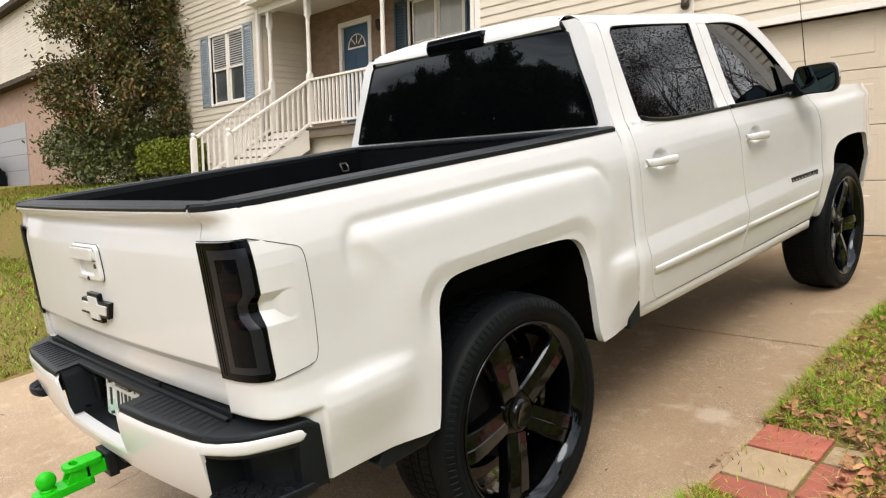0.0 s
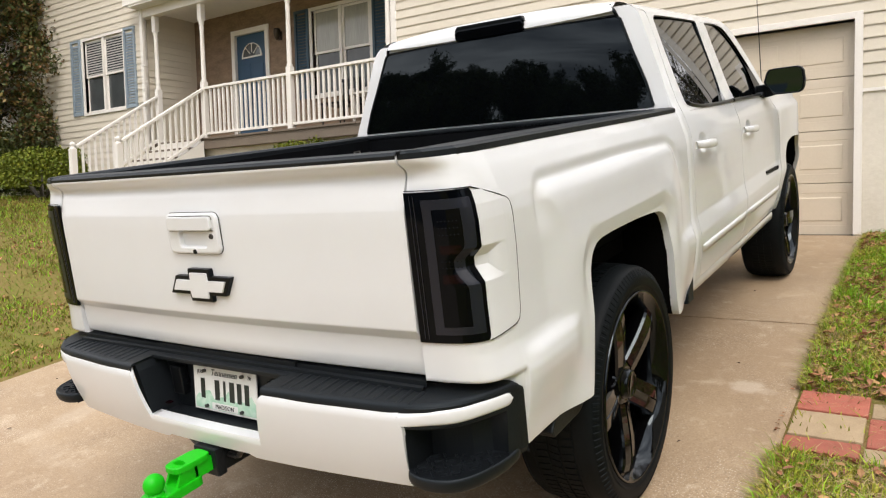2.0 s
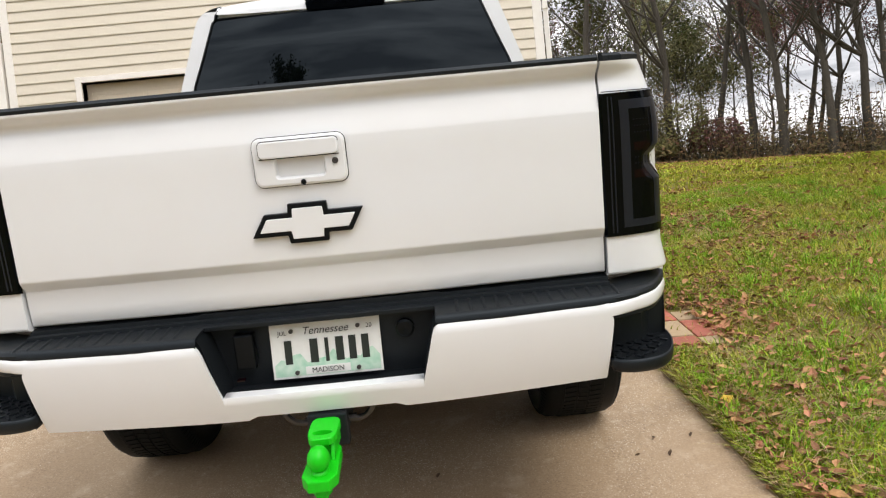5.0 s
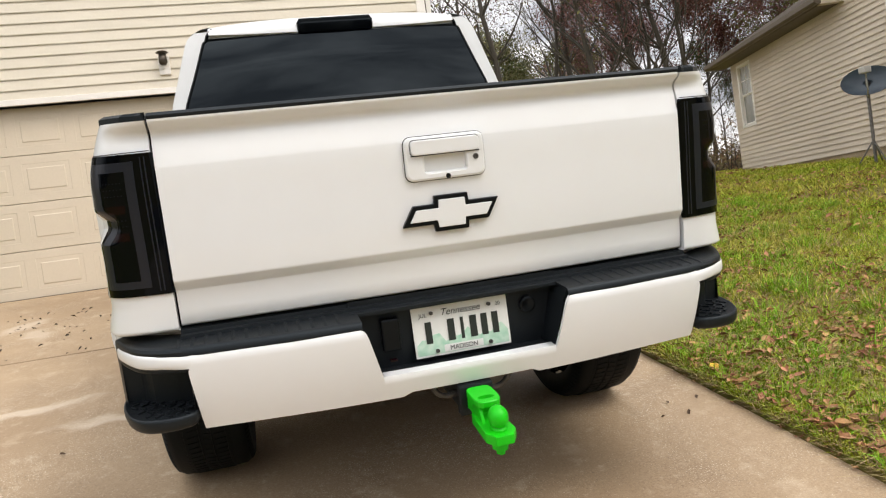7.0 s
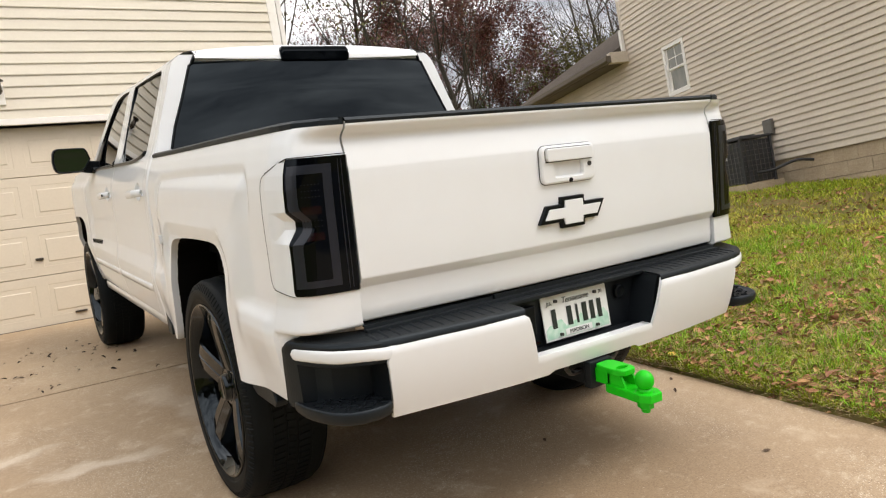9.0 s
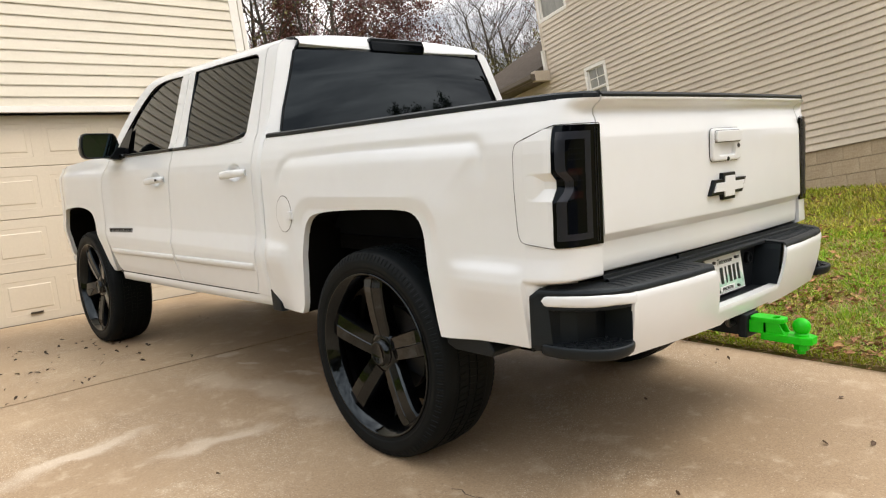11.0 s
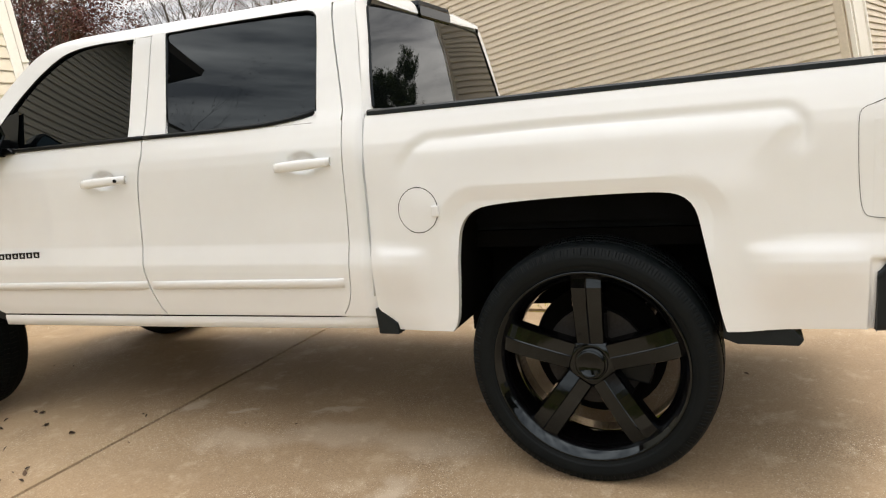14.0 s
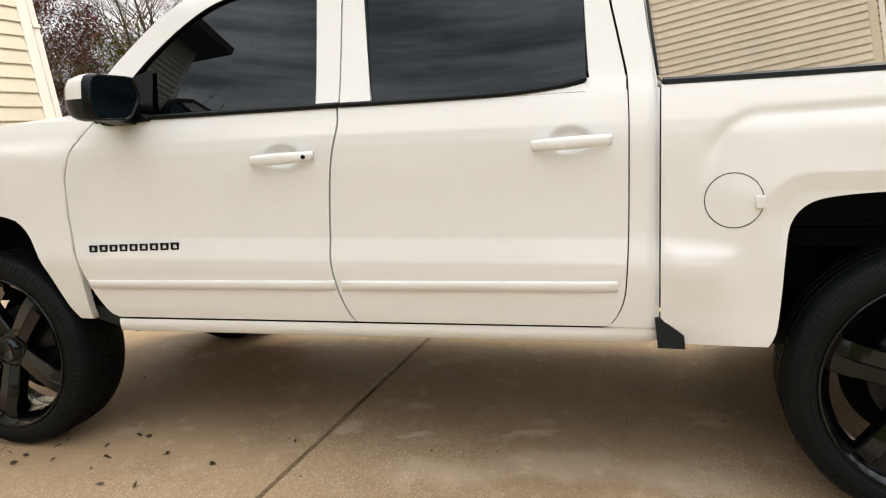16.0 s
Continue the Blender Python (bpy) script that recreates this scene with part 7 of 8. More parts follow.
# number plate
plate = holder("number_plate", truck, "white and green number plate")
PT = pose(0.004, -1.072, 0.726, -8, 0, 0)
plate.matrix_basis = PT
bm = bmesh.new()
box(bm, (-0.152, -0.002, -0.076), (0.152, 0.002, 0.076))
part("blank", bm, M["plate_white"], plate)
bm = bmesh.new()
hill = [(-0.146, -0.070), (0.146, -0.070)] + [(0.146 - 0.292 * k / 16, -0.022 + 0.012 * math.sin(k * 1.1) - 0.008 * math.cos(k * 2.3)) for k in range(17)]
prism(bm, hill, 1, -0.0035, -0.0022)
part("hill_print", bm, M["plate_green"], plate)
for k, half in ((0, 0.010), (2, 0.011), (3, 0.005), (4, 0.011), (5, 0.010), (6, 0.010)):
    x = -0.105 + k * 0.0355
    part("number_bar", boxed((x - half, -0.0046, -0.036), (x + half, -0.0036, 0.030)), M["ink"], plate, "dark bar")


def lettering(text, size, loc, parent, mat, name, shear=0.0):
    cu = bpy.data.curves.new(name, "FONT")
    cu.body, cu.size, cu.extrude, cu.align_x, cu.shear = text, size, 0.0004, "CENTER", shear
    ob = new(name, cu)
    ob.data.materials.append(mat)
    ob.parent = parent
    ob.matrix_basis = Matrix.Translation(loc) @ Matrix.Rotation(radians(90), 4, "X")
    return ob


lettering("Tennessee", 0.030, (0.0, -0.0042, 0.044), plate, M["ink"], "state_name", 0.3)
part("county_strip", boxed((-0.062, -0.0045, -0.068), (0.062, -0.0036, -0.046)), M["plate_white"], plate)
lettering("MADISON", 0.020, (0.0, -0.0056, -0.064), plate, M["ink"], "county_name")
lettering("JUL", 0.017, (-0.118, -0.0042, 0.046), plate, M["ink"], "month")
lettering("20", 0.017, (0.122, -0.0042, 0.048), plate, M["ink"], "year")
for x, z in ((-0.092, 0.056), (0.092, 0.056), (-0.085, -0.060), (0.085, -0.060)):
    bm = bmesh.new()
    lathe(bm, [(0.0, 0.0), (0.0, 0.006), (0.010, 0.006), (0.010, 0.0)], "z", 8)
    bmesh.ops.transform(bm, matrix=Matrix.Translation((x, -0.003, z)) @ Matrix.Rotation(radians(90), 4, "X"), verts=bm.verts[:])
    part("bolt", bm, M["steel"], plate)

# hitch with green ball mount
hitch = holder("receiver", truck)
bm = bmesh.new()
box(bm, (-0.045, -1.175, 0.494), (0.045, -0.85, 0.572), bevel=0.006)
box(bm, (-0.053, -1.185, 0.487), (0.053, -1.15, 0.579), bevel=0.006)
part("receiver_tube", bm, M["plastic"], hitch)
bm = bmesh.new()
box(bm, (-0.60, -0.90, 0.50), (0.60, -0.83, 0.575), bevel=0.012)
part("cross_beam", bm, M["dark"], hitch)
bm = bmesh.new()
for s in (-1, 1):
    tube(bm, curve([(s * 0.04, -1.13, 0.54), (s * 0.09, -1.13, 0.54), (s * 0.12, -1.14, 0.575), (s * 0.10, -1.15, 0.60)], 8), 0.009, 6)
tube(bm, [(-0.07, -1.12, 0.54), (0.07, -1.12, 0.54)], 0.009, 8)
part("hitch_pin", bm, M["steel"], hitch)
ball = tagged(empty("ball_mount", pose(0, 0, 0, SLOPE, 0, 0) @ Matrix.Translation((0, 0.005, -0.018)) @ Matrix.Diagonal((0.84, 1, 1, 1))), "neon green painted tow ball mount in the hitch receiver", "tow hitch")
bm = bmesh.new()
box(bm, (-0.036, -1.258, 0.527), (0.036, -1.14, 0.576), bevel=0.004)
part("shank", bm, M["green"], ball)
bm = bmesh.new()
edge, slot = [], []
for k in range(28):
    a = 2 * math.pi * k / 28
    ex = 0.046 * math.copysign(abs(math.cos(a)) ** 0.45, math.cos(a))
    ey = -1.255 + 0.064 * math.copysign(abs(math.sin(a)) ** (0.45 if math.sin(a) > 0 else 0.75), math.sin(a))
    edge.append((ex, ey))
    slot.append((0.029 * math.cos(a), -1.283 + 0.013 * math.sin(a)))
rows = [[(x, y, z) for x, y in loop] for loop, z in ((slot, 0.573), (edge, 0.573), (edge, 0.588), ([(x * 0.95, -1.255 + (y + 1.255) * 0.96) for x, y in edge], 0.591), ([(x * 1.08, y) for x, y in slot], 0.591), (slot, 0.588), (slot, 0.573))]
grid(bm, rows, close=True)
part("opener_tab", bm, M["green"], ball)
for s in (-1, 1):
    bm = bmesh.new()
    prism(bm, [(-1.245, 0.575), (-1.30, 0.575), (-1.325, 0.530), (-1.245, 0.530)], 0, s * 0.026, s * 0.036)
    part("web", bm, M["green"], ball)
bm = bmesh.new()
prism(bm, [(-0.040, -1.236), (0.040, -1.236), (0.046, -1.25), (0.052, -1.39), (0.030, -1.424), (-0.030, -1.424), (-0.052, -1.39), (-0.046, -1.25)], 2, 0.504, 0.533, bevel=0.004)
part("platform", bm, M["green"], ball)
bm = bmesh.new()
lathe(bm, [(0.530, 0.0), (0.530, 0.028), (0.538, 0.026), (0.542, 0.019), (0.548, 0.019)] + [(0.567 - 0.033 * math.cos(v), max(0.033 * math.sin(v), 0.0)) for v in [0.62 + (math.pi - 0.62) * k / 12 for k in range(13)]], "z", 24, (0, -1.376, 0))
part("ball", bm, M["green"], ball, smooth=True)
bm = bmesh.new()
lathe(bm, [(0.505, 0.028), (0.478, 0.028), (0.474, 0.016), (0.462, 0.015), (0.462, 0.0)], "z", 6, (0, -1.376, 0))
part("nut", bm, M["green"], ball)

# underbody
ub = holder("chassis", truck)
for s in (-1, 1):
    bm = bmesh.new()
    rows = [(4.5, 0.66), (3.0, 0.60), (0.9, 0.60), (0.45, 0.74), (-0.35, 0.74), (-0.95, 0.64)]
    for (ya, za), (yb, zb) in zip(rows, rows[1:]):
        prism(bm, [(ya, za - 0.06), (yb, zb - 0.06), (yb, zb + 0.06), (ya, za + 0.06)], 0, s * 0.42, s * 0.50)
    part("frame_rail", bm, M["dark"], ub)
    bm = bmesh.new()
    pts = curve([(s * 0.58, 0.75, 0.60), (s * 0.58, 0.3, 0.43), (s * 0.58, 0.0, 0.40), (s * 0.58, -0.35, 0.45), (s * 0.58, -0.62, 0.58)], 16)
    for dz in (0, 0.014, 0.028):
        tube(bm, [(p[0], p[1], p[2] + dz) for p in pts], 0.018, 4)
    part("leaf_spring", bm, M["dark"], ub)
    bm = bmesh.new()
    tube(bm, [(s * 0.50, -0.12, 0.42), (s * 0.44, -0.28, 0.85)], 0.028, 8)
    part("shock_absorber", bm, M["steel"], ub)
bm = bmesh.new()
tube(bm, [(-0.78, 0, 0.452), (0.78, 0, 0.452)], 0.045, 12)
lathe(bm, [(-0.14, 0.04), (-0.10, 0.11), (0, 0.15), (0.10, 0.11), (0.14, 0.04)], "x", 16, (0, 0, 0.452))
tube(bm, [(0, 0.1, 0.46), (0, 1.6, 0.60)], 0.04, 10)
part("rear_axle", bm, M["dark"], ub)
bm = bmesh.new()
tube(bm, [(-0.78, 3.73, 0.386), (0.78, 3.73, 0.386)], 0.04, 10)
part("front_axle", bm, M["dark"], ub)
bm = bmesh.new()
tube(bm, curve([(0.30, 2.4, 0.50), (0.30, 1.2, 0.52), (0.36, 0.6, 0.60), (0.62, 0.1, 0.80), (0.66, -0.5, 0.62)], 20), 0.036, 10)
tube(bm, [(0.30, 1.9, 0.5), (0.30, 1.2, 0.52)], 0.09, 14)
part("exhaust", bm, M["steel"], ub, "dull steel exhaust")
part("floor_pan", boxed((-0.90, 0.86, 0.545), (0.90, 3.25, 0.60)), M["dark"], ub)
part("bed_underside", boxed((-0.80, -1.0, 0.86), (0.80, 0.82, 0.925)), M["dark"], ub)
part("engine_bay", boxed((-0.58, 3.2, 0.52), (0.58, 4.58, 1.30)), M["dark"], ub)
# black blocks added inside the cab, standing in for its darkness behind gaps
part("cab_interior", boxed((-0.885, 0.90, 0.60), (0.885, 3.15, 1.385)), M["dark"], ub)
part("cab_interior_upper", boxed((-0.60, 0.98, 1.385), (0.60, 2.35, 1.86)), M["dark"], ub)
bm = bmesh.new()
lathe(bm, [(-0.10, 0.0), (-0.10, 0.36), (0.10, 0.36), (0.10, 0.0)], "z", 28, (0, -0.66, 0.70))
part("spare_tyre", bm, M["tyre"], ub)

# wheels
TR, RR = 0.450, 0.350


def wheel_parts(root):
    """One wheel, x outwards, at the axle's height."""
    tyre = bmesh.new()
    sec = [(-0.135, RR - 0.01), (-0.150, RR + 0.012), (-0.158, RR + 0.05), (-0.154, TR - 0.035), (-0.140, TR - 0.012), (-0.120, TR), (-0.075, TR + 0.002)]
    full = sec + [(0.075, TR + 0.002), (0.120, TR)] + [(-a, r) for a, r in sec[4::-1]]
    lathe(tyre, full, "x", 96)
    t = part("tyre", tyre, M["tyre"], root, "black low-profile road tyre", smooth=True)
    # tread: blocks between grooves, and shoulder lugs
    bm = bmesh.new()
    for k in range(96):
        a = 2 * math.pi * k / 96
        for x0, x1, w, lean in ((-0.128, -0.080, 0.86, 0.18), (-0.070, -0.026, 0.80, -0.12), (-0.017, 0.017, 0.86, 0.12), (0.026, 0.070, 0.80, -0.12), (0.080, 0.128, 0.86, 0.18)):
            da = math.pi / 96 * w
            lift = 0.006 if abs(x0) < 0.1 and abs(x1) < 0.1 else 0.003
            vs = []
            for r in (TR - 0.004, TR + lift):
                for x, aa in ((x0, a - da), (x1, a - da + lean * 0.1), (x1, a + da + lean * 0.1), (x0, a + da)):
                    rr = r - (0.010 if abs(x) > 0.12 else 0.0)
                    vs.append(bm.verts.new((x, rr * math.cos(aa), rr * math.sin(aa))))
            bm.faces.new(vs[4:])
            for i in range(4):
                bm.faces.new((vs[i], vs[(i + 1) % 4], vs[4 + (i + 1) % 4], vs[4 + i]))
    part("tread", bm, M["tyre"], t)
    bm = bmesh.new()
    for k in range(110):
        a = 2 * math.pi * k / 110
        for side in (-1, 1):
            vs = []
            for r, x in ((TR - 0.036, 0.156), (TR - 0.026, 0.151), (TR - 0.012, 0.142)):
                for da in (-0.017, 0.017):
                    vs.append(bm.verts.new((side * (x - 0.002), r * math.cos(a + da), r * math.sin(a + da))))
                    vs.append(bm.verts.new((side * (x + (0.0003 if r < TR - 0.03 else 0.0014)), r * math.cos(a + da * 0.7), r * math.sin(a + da * 0.7))))
            for i in (0, 4):
                for q in ((i, i + 1, i + 5, i + 4), (i + 1, i + 3, i + 7, i + 5), (i + 3, i + 2, i + 6, i + 7)):
                    bm.faces.new([vs[w_] for w_ in q])
    part("shoulder_lug_band", bm, M["tyre"], t, kind="stuff")
    bm = bmesh.new()
    for x in (0.157,):
        lathe(bm, [(x - 0.004, RR + 0.052), (x + 0.0015, RR + 0.055), (x - 0.004, RR + 0.058)], "x", 72)
        lathe(bm, [(0.146, RR + 0.016), (0.154, RR + 0.022), (0.156, RR + 0.028)], "x", 72)
    part("sidewall_rib", bm, M["tyre"], t, smooth=True)
    bm = bmesh.new()
    lathe(bm, [(-0.13, RR - 0.005), (-0.12, RR - 0.03), (0.02, RR - 0.045), (0.10, RR - 0.036), (0.125, RR - 0.026), (0.136, RR - 0.016), (0.142, RR - 0.012), (0.147, RR - 0.006), (0.153, RR - 0.002), (0.155, RR + 0.002), (0.152, RR + 0.006), (0.140, RR + 0.007)], "x", 96)
    rim = part("rim", bm, M["rim"], root, "gloss black alloy rim with five broad spokes", smooth=True)
    for k in range(5):
        bm = bmesh.new()
        ro_ = RR - 0.016
        rows = []
        for i in range(13):
            u = i / 12
            r = 0.075 + (ro_ - 0.075) * u
            wd = 0.050 + 0.007 * u
            x = 0.098 + 0.034 * math.sin(u * math.pi * 0.5) - 0.010 * smooth(0.8, 1.0, u)
            rows.append([(x - 0.055, -wd - 0.007, r), (x - 0.012, -wd - 0.002, r), (x - 0.002, -wd + 0.003, r), (x + 0.003, -0.0025, r), (x + 0.0048, 0.0, r), (x + 0.001, 0.003, r), (x - 0.004, wd - 0.003, r), (x - 0.013, wd + 0.002, r), (x - 0.055, wd + 0.007, r)])
        grid(bm, rows)
        bm.faces.new([bm.verts.new(p) for p in rows[-1]])
        bmesh.ops.transform(bm, matrix=Matrix.Rotation(radians(72 * k), 4, "X"), verts=bm.verts[:])
        part("spoke", bm, M["rim"], rim, smooth=False)
    bm = bmesh.new()
    lathe(bm, [(0.03, 0.10), (0.075, 0.098), (0.092, 0.090), (0.098, 0.070), (0.100, 0.060), (0.096, 0.057), (0.118, 0.054), (0.124, 0.046), (0.119, 0.042), (0.120, 0.0)], "x", 40)
    part("centre_cap", bm, M["rim"], rim, smooth=True)
    bm = bmesh.new()
    lathe(bm, [(-0.02, 0.06), (-0.02, 0.185), (0.010, 0.185), (0.010, 0.06)], "x", 48)
    part("brake_disc", bm, M["discsteel"], root, "dull grey steel brake disc")
    bm = bmesh.new()
    prism(bm, [(0.09, -0.07), (0.20, -0.09), (0.225, 0.0), (0.20, 0.09), (0.09, 0.07)], 0, -0.06, 0.045, bevel=0.008)
    part("brake_caliper", bm, M["trim"], root)
    bm = bmesh.new()
    lathe(bm, [(-0.10, 0.02), (-0.10, 0.250), (-0.085, 0.255), (-0.08, 0.250), (-0.08, 0.02)], "x", 40)
    part("dust_shield", bm, M["dark"], root)


first = None
for s, y in ((1, 0.0), (-1, 0.0), (1, 3.73), (-1, 3.73)):
    root = holder("wheel", truck)
    root.matrix_basis = Matrix.Translation((s * 0.848, y, 0.386 if y else 0.447)) @ Matrix.Rotation(math.pi if s < 0 else 0.0, 4, "Z") @ Matrix.Rotation(radians(0 if s < 0 else 20) + (0.5 if y else 0.0), 4, "X")
    if first is None:
        wheel_parts(root)
        first = root
    else:
        made = {first: root}
        for o in first.children_recursive:
            c = o.copy()
            scene.collection.objects.link(c)
            made[o] = c
            c.parent = made[o.parent]

# ---- trees, shrubs, lawn ----
rng = random.Random(7)


def branch(bm, p, d, length, r, depth, tips, spread=0.6, sides=5, lift=0.12):
    """A limb that bends, tapers and forks."""
    n = 4 if depth > 1 else 3
    pts, rad = [Vector(p)], [r]
    d = Vector(d).normalized()
    for k in range(n):
        d = (d + Vector((rng.uniform(-1, 1), rng.uniform(-1, 1), rng.uniform(-0.6, 0.9))) * 0.16 + Vector((0, 0, lift)) * 0.5).normalized()
        pts.append(pts[-1] + d * length / n)
        rad.append(r * (1 - 0.62 * (k + 1) / n))
    tube(bm, pts, rad, sides if depth > 2 else (4 if depth > 1 else 3), cap=False)
    if depth <= 0:
        tips += pts[1:]
        return
    kids = rng.randint(2, 4) if depth > 1 else rng.randint(2, 3)
    for k in range(kids):
        at = rng.randint(max(1, n - 2), n) if k else n
        a = Vector((rng.uniform(-1, 1), rng.uniform(-1, 1), rng.uniform(-0.25, 0.6)))
        nd = (d + a * spread).normalized()
        branch(bm, pts[at], nd, length * rng.uniform(0.55, 0.78), rad[at] * rng.uniform(0.6, 0.85), depth - 1, tips, spread, sides, lift)


def leaves(tips, count, spread, size, flat=0.0):
    """Small leaf blades scattered in clumps round the given points."""
    bm = bmesh.new()
    for _ in range(count):
        c = Vector(rng.choice(tips)) + Vector((rng.gauss(0, spread), rng.gauss(0, spread), rng.gauss(0, spread)))
        u = Vector((rng.uniform(-1, 1), rng.uniform(-1, 1), rng.uniform(-1, 1))).normalized()
        v = u.orthogonal().normalized()
        s = size * rng.uniform(0.6, 1.3)
        a = [c - u * s, c + v * s * 0.45, c + u * s, c - v * s * 0.45]
        bm.faces.new([bm.verts.new(q) for q in a])
    return bm


def woodland_tree(height, girth, leafmat, nleaf, label, lean=0.11, depth=4, size=0.10):
    t = empty("tree")
    tagged(t, label, "tree", "trees behind the houses")
    bm = bmesh.new()
    tips = []
    clear = height * rng.uniform(0.12, 0.3)
    pts = [(0, 0, -0.3)]
    x = y = 0.0
    for k in range(1, 7):
        x += rng.uniform(-lean, lean) * height / 6
        y += rng.uniform(-lean, lean) * height / 6
        pts.append((x, y, height * 0.72 * k / 6))
    rad = [girth * (1.25 if k == 0 else 1 - 0.11 * k) for k in range(7)]
    tube(bm, pts, rad, 9, cap=False)
    for k in range(1, 7):
        for _ in range(3 if k < 6 else 4):
            a = rng.uniform(0, 2 * math.pi)
            if pts[k][2] < clear:
                continue
            branch(bm, pts[k], (math.cos(a), math.sin(a), rng.uniform(0.5, 1.3)), height * rng.uniform(0.16, 0.27), rad[k] * 0.5, depth - 1, tips)
    part("trunk", bm, M["bark"], t, smooth=True)
    if nleaf:
        part("crown", leaves(tips, nleaf, 0.28, size), leafmat, t)
    return t


kinds = [woodland_tree(15, 0.16, M["rustleaf"], 3200, "tall forked tree with a few rusty leaves", size=0.062),
         woodland_tree(13, 0.14, M["rustleaf"], 22000, "tree thick with dark rust-red leaves", size=0.072),
         woodland_tree(16, 0.185, M["oliveleaf"], 1300, "tall grey-barked bare tree"),
         woodland_tree(9, 0.09, M["oliveleaf"], 3400, "slender young tree with olive leaves"),
         woodland_tree(14, 0.16, M["rustleaf"], 0, "bare forked winter tree", depth=5)]


kinds.append(woodland_tree(13, 0.18, M["evergreen"], 26000, "tall tree thick with dark evergreen leaves", size=0.15))
kinds.append(woodland_tree(9, 0.085, M["greenleaf"], 8500, "open young evergreen with layered green foliage", size=0.085, lean=0.05))
kinds.append(woodland_tree(13, 0.12, M["rustleaf"], 500, "bare winter tree with a fine twiggy crown", depth=6, size=0.05))


def plant(k, az, dist, scale=1.0, turn=None):
    """Stands a copy of a tree at a bearing from the drive's foot."""
    x, y = dist * math.sin(radians(az)), -3.0 + dist * math.cos(radians(az))
    m = Matrix.Translation((x, y, ground_z(x, y) - 0.05)) @ Matrix.Rotation(rng.uniform(0, 6.28) if turn is None else turn, 4, "Z") @ Matrix.Scale(scale, 4)
    o = copy_thing(kinds[k], m)
    o.matrix_basis = m
    return o


for k, az, dist, sc in ((6, 11.5, 36, 0.95), (6, 9.3, 44, 0.75), (2, 14.0, 33, 1.0), (0, 17.6, 33, 0.95), (2, 19.8, 32, 1.0), (4, 23.4, 34, 0.95), (3, 15.6, 44, 0.7), (3, 21.2, 44, 0.8), (6, 22.0, 46, 0.8), (3, 18.6, 48, 0.6),
                        (2, 25.6, 34, 1.0), (0, 27.5, 31, 1.05), (4, 29.2, 38, 0.9), (0, 30.6, 31, 1.0), (2, 32.8, 32, 0.95), (1, 33.8, 32, 1.02), (1, 31.2, 33, 0.98), (1, 35.0, 37, 0.85), (1, 30.0, 40, 0.9), (1, 27.6, 44, 0.9), (3, 26.6, 42, 0.9), (6, 36.0, 40, 0.7), (1, 38.6, 40, 0.62),
                        (7, 38.0, 42, 0.6), (7, 40.0, 42, 0.65), (1, 41.0, 42, 0.6), (7, 43.0, 38, 1.0), (7, 44.6, 36, 1.1), (7, 46.4, 36, 1.15), (7, 47.8, 39, 1.15), (7, 49.4, 36, 1.15), (7, 51.5, 37, 1.1), (2, 53.5, 40, 1.0), (7, 57, 42, 1.0), (0, 5, 42, 1.0), (1, 7.5, 44, 0.8), (7, 62, 45, 1.0), (7, 42, 50, 1.2), (7, 45.5, 48, 1.25), (7, 48.6, 50, 1.3), (7, 50.4, 46, 1.2), (7, 53, 50, 1.3), (7, 55, 46, 1.2), (3, 46, 46, 1.0), (3, 40.5, 33, 0.75), (3, 43.5, 34, 0.75), (3, 46, 33, 0.72), (3, 48.5, 34, 0.75), (6, 13, 48, 1.0), (6, 17, 50, 1.1), (6, 20, 49, 1.0), (3, 12, 46, 1.1), (3, 19.5, 45, 1.1), (6, 24, 50, 1.0)):
    plant(k, az, dist, sc)
# woods and trees over the street, which the glass mirrors
for k in range(30):
    az = 112 + k * 4.4 + rng.uniform(-1.2, 1.2)
    if 195 < az < 250:
        plant(5, az, rng.uniform(34, 38), rng.uniform(0.55, 0.78))
        plant(5, az + 2.2, rng.uniform(38, 42), rng.uniform(0.55, 0.85))
    else:
        plant(rng.choice((1, 5, 5, 3, 4)), az, rng.uniform(55, 66), rng.uniform(0.6, 0.85))
for k in range(10):
    plant(rng.choice((1, 0, 4)), -100 + k * 9 + rng.uniform(-2, 2), rng.uniform(40, 52), rng.uniform(0.8, 1.1))
# utility pole over the street, which the rear glass mirrors
pole = tagged(empty("utility_pole", Matrix.Translation((25.9, -18.2, ground_z(25.9, -18.2)))), "weathered wooden utility pole across the street", "utility pole")
bm = bmesh.new()
tube(bm, [(0, 0, -0.5), (0.05, 0, 5.0), (0.12, 0, 10.5)], [0.17, 0.15, 0.11], 10)
part("shaft", bm, M["bark"], pole, smooth=True)
part("crossarm", boxed((-1.1, -0.06, 9.7), (1.3, 0.06, 9.82), 0.01), M["bark"], pole)
bm = bmesh.new()
lathe(bm, [(8.2, 0.0), (8.2, 0.22), (9.1, 0.22), (9.15, 0.15), (9.15, 0.0)], "z", 16, (0.38, 0, 0))
part("transformer", bm, M["galv"], pole, "grey transformer can")
for az, dist, sc in ((116, 37, 0.62), (124, 36, 0.58), (134, 38, 0.68), (150, 38, 0.6), (160, 40, 0.6)):
    plant(5, az, dist, sc)

for az, dist, sc in ((-39, 24, 1.05), (-46, 25, 1.0), (-33, 27, 1.1)):
    plant(7, az, dist, sc)

for t in kinds:
    for o in list(t.children):
        bpy.data.objects.remove(o)
    bpy.data.objects.remove(t)

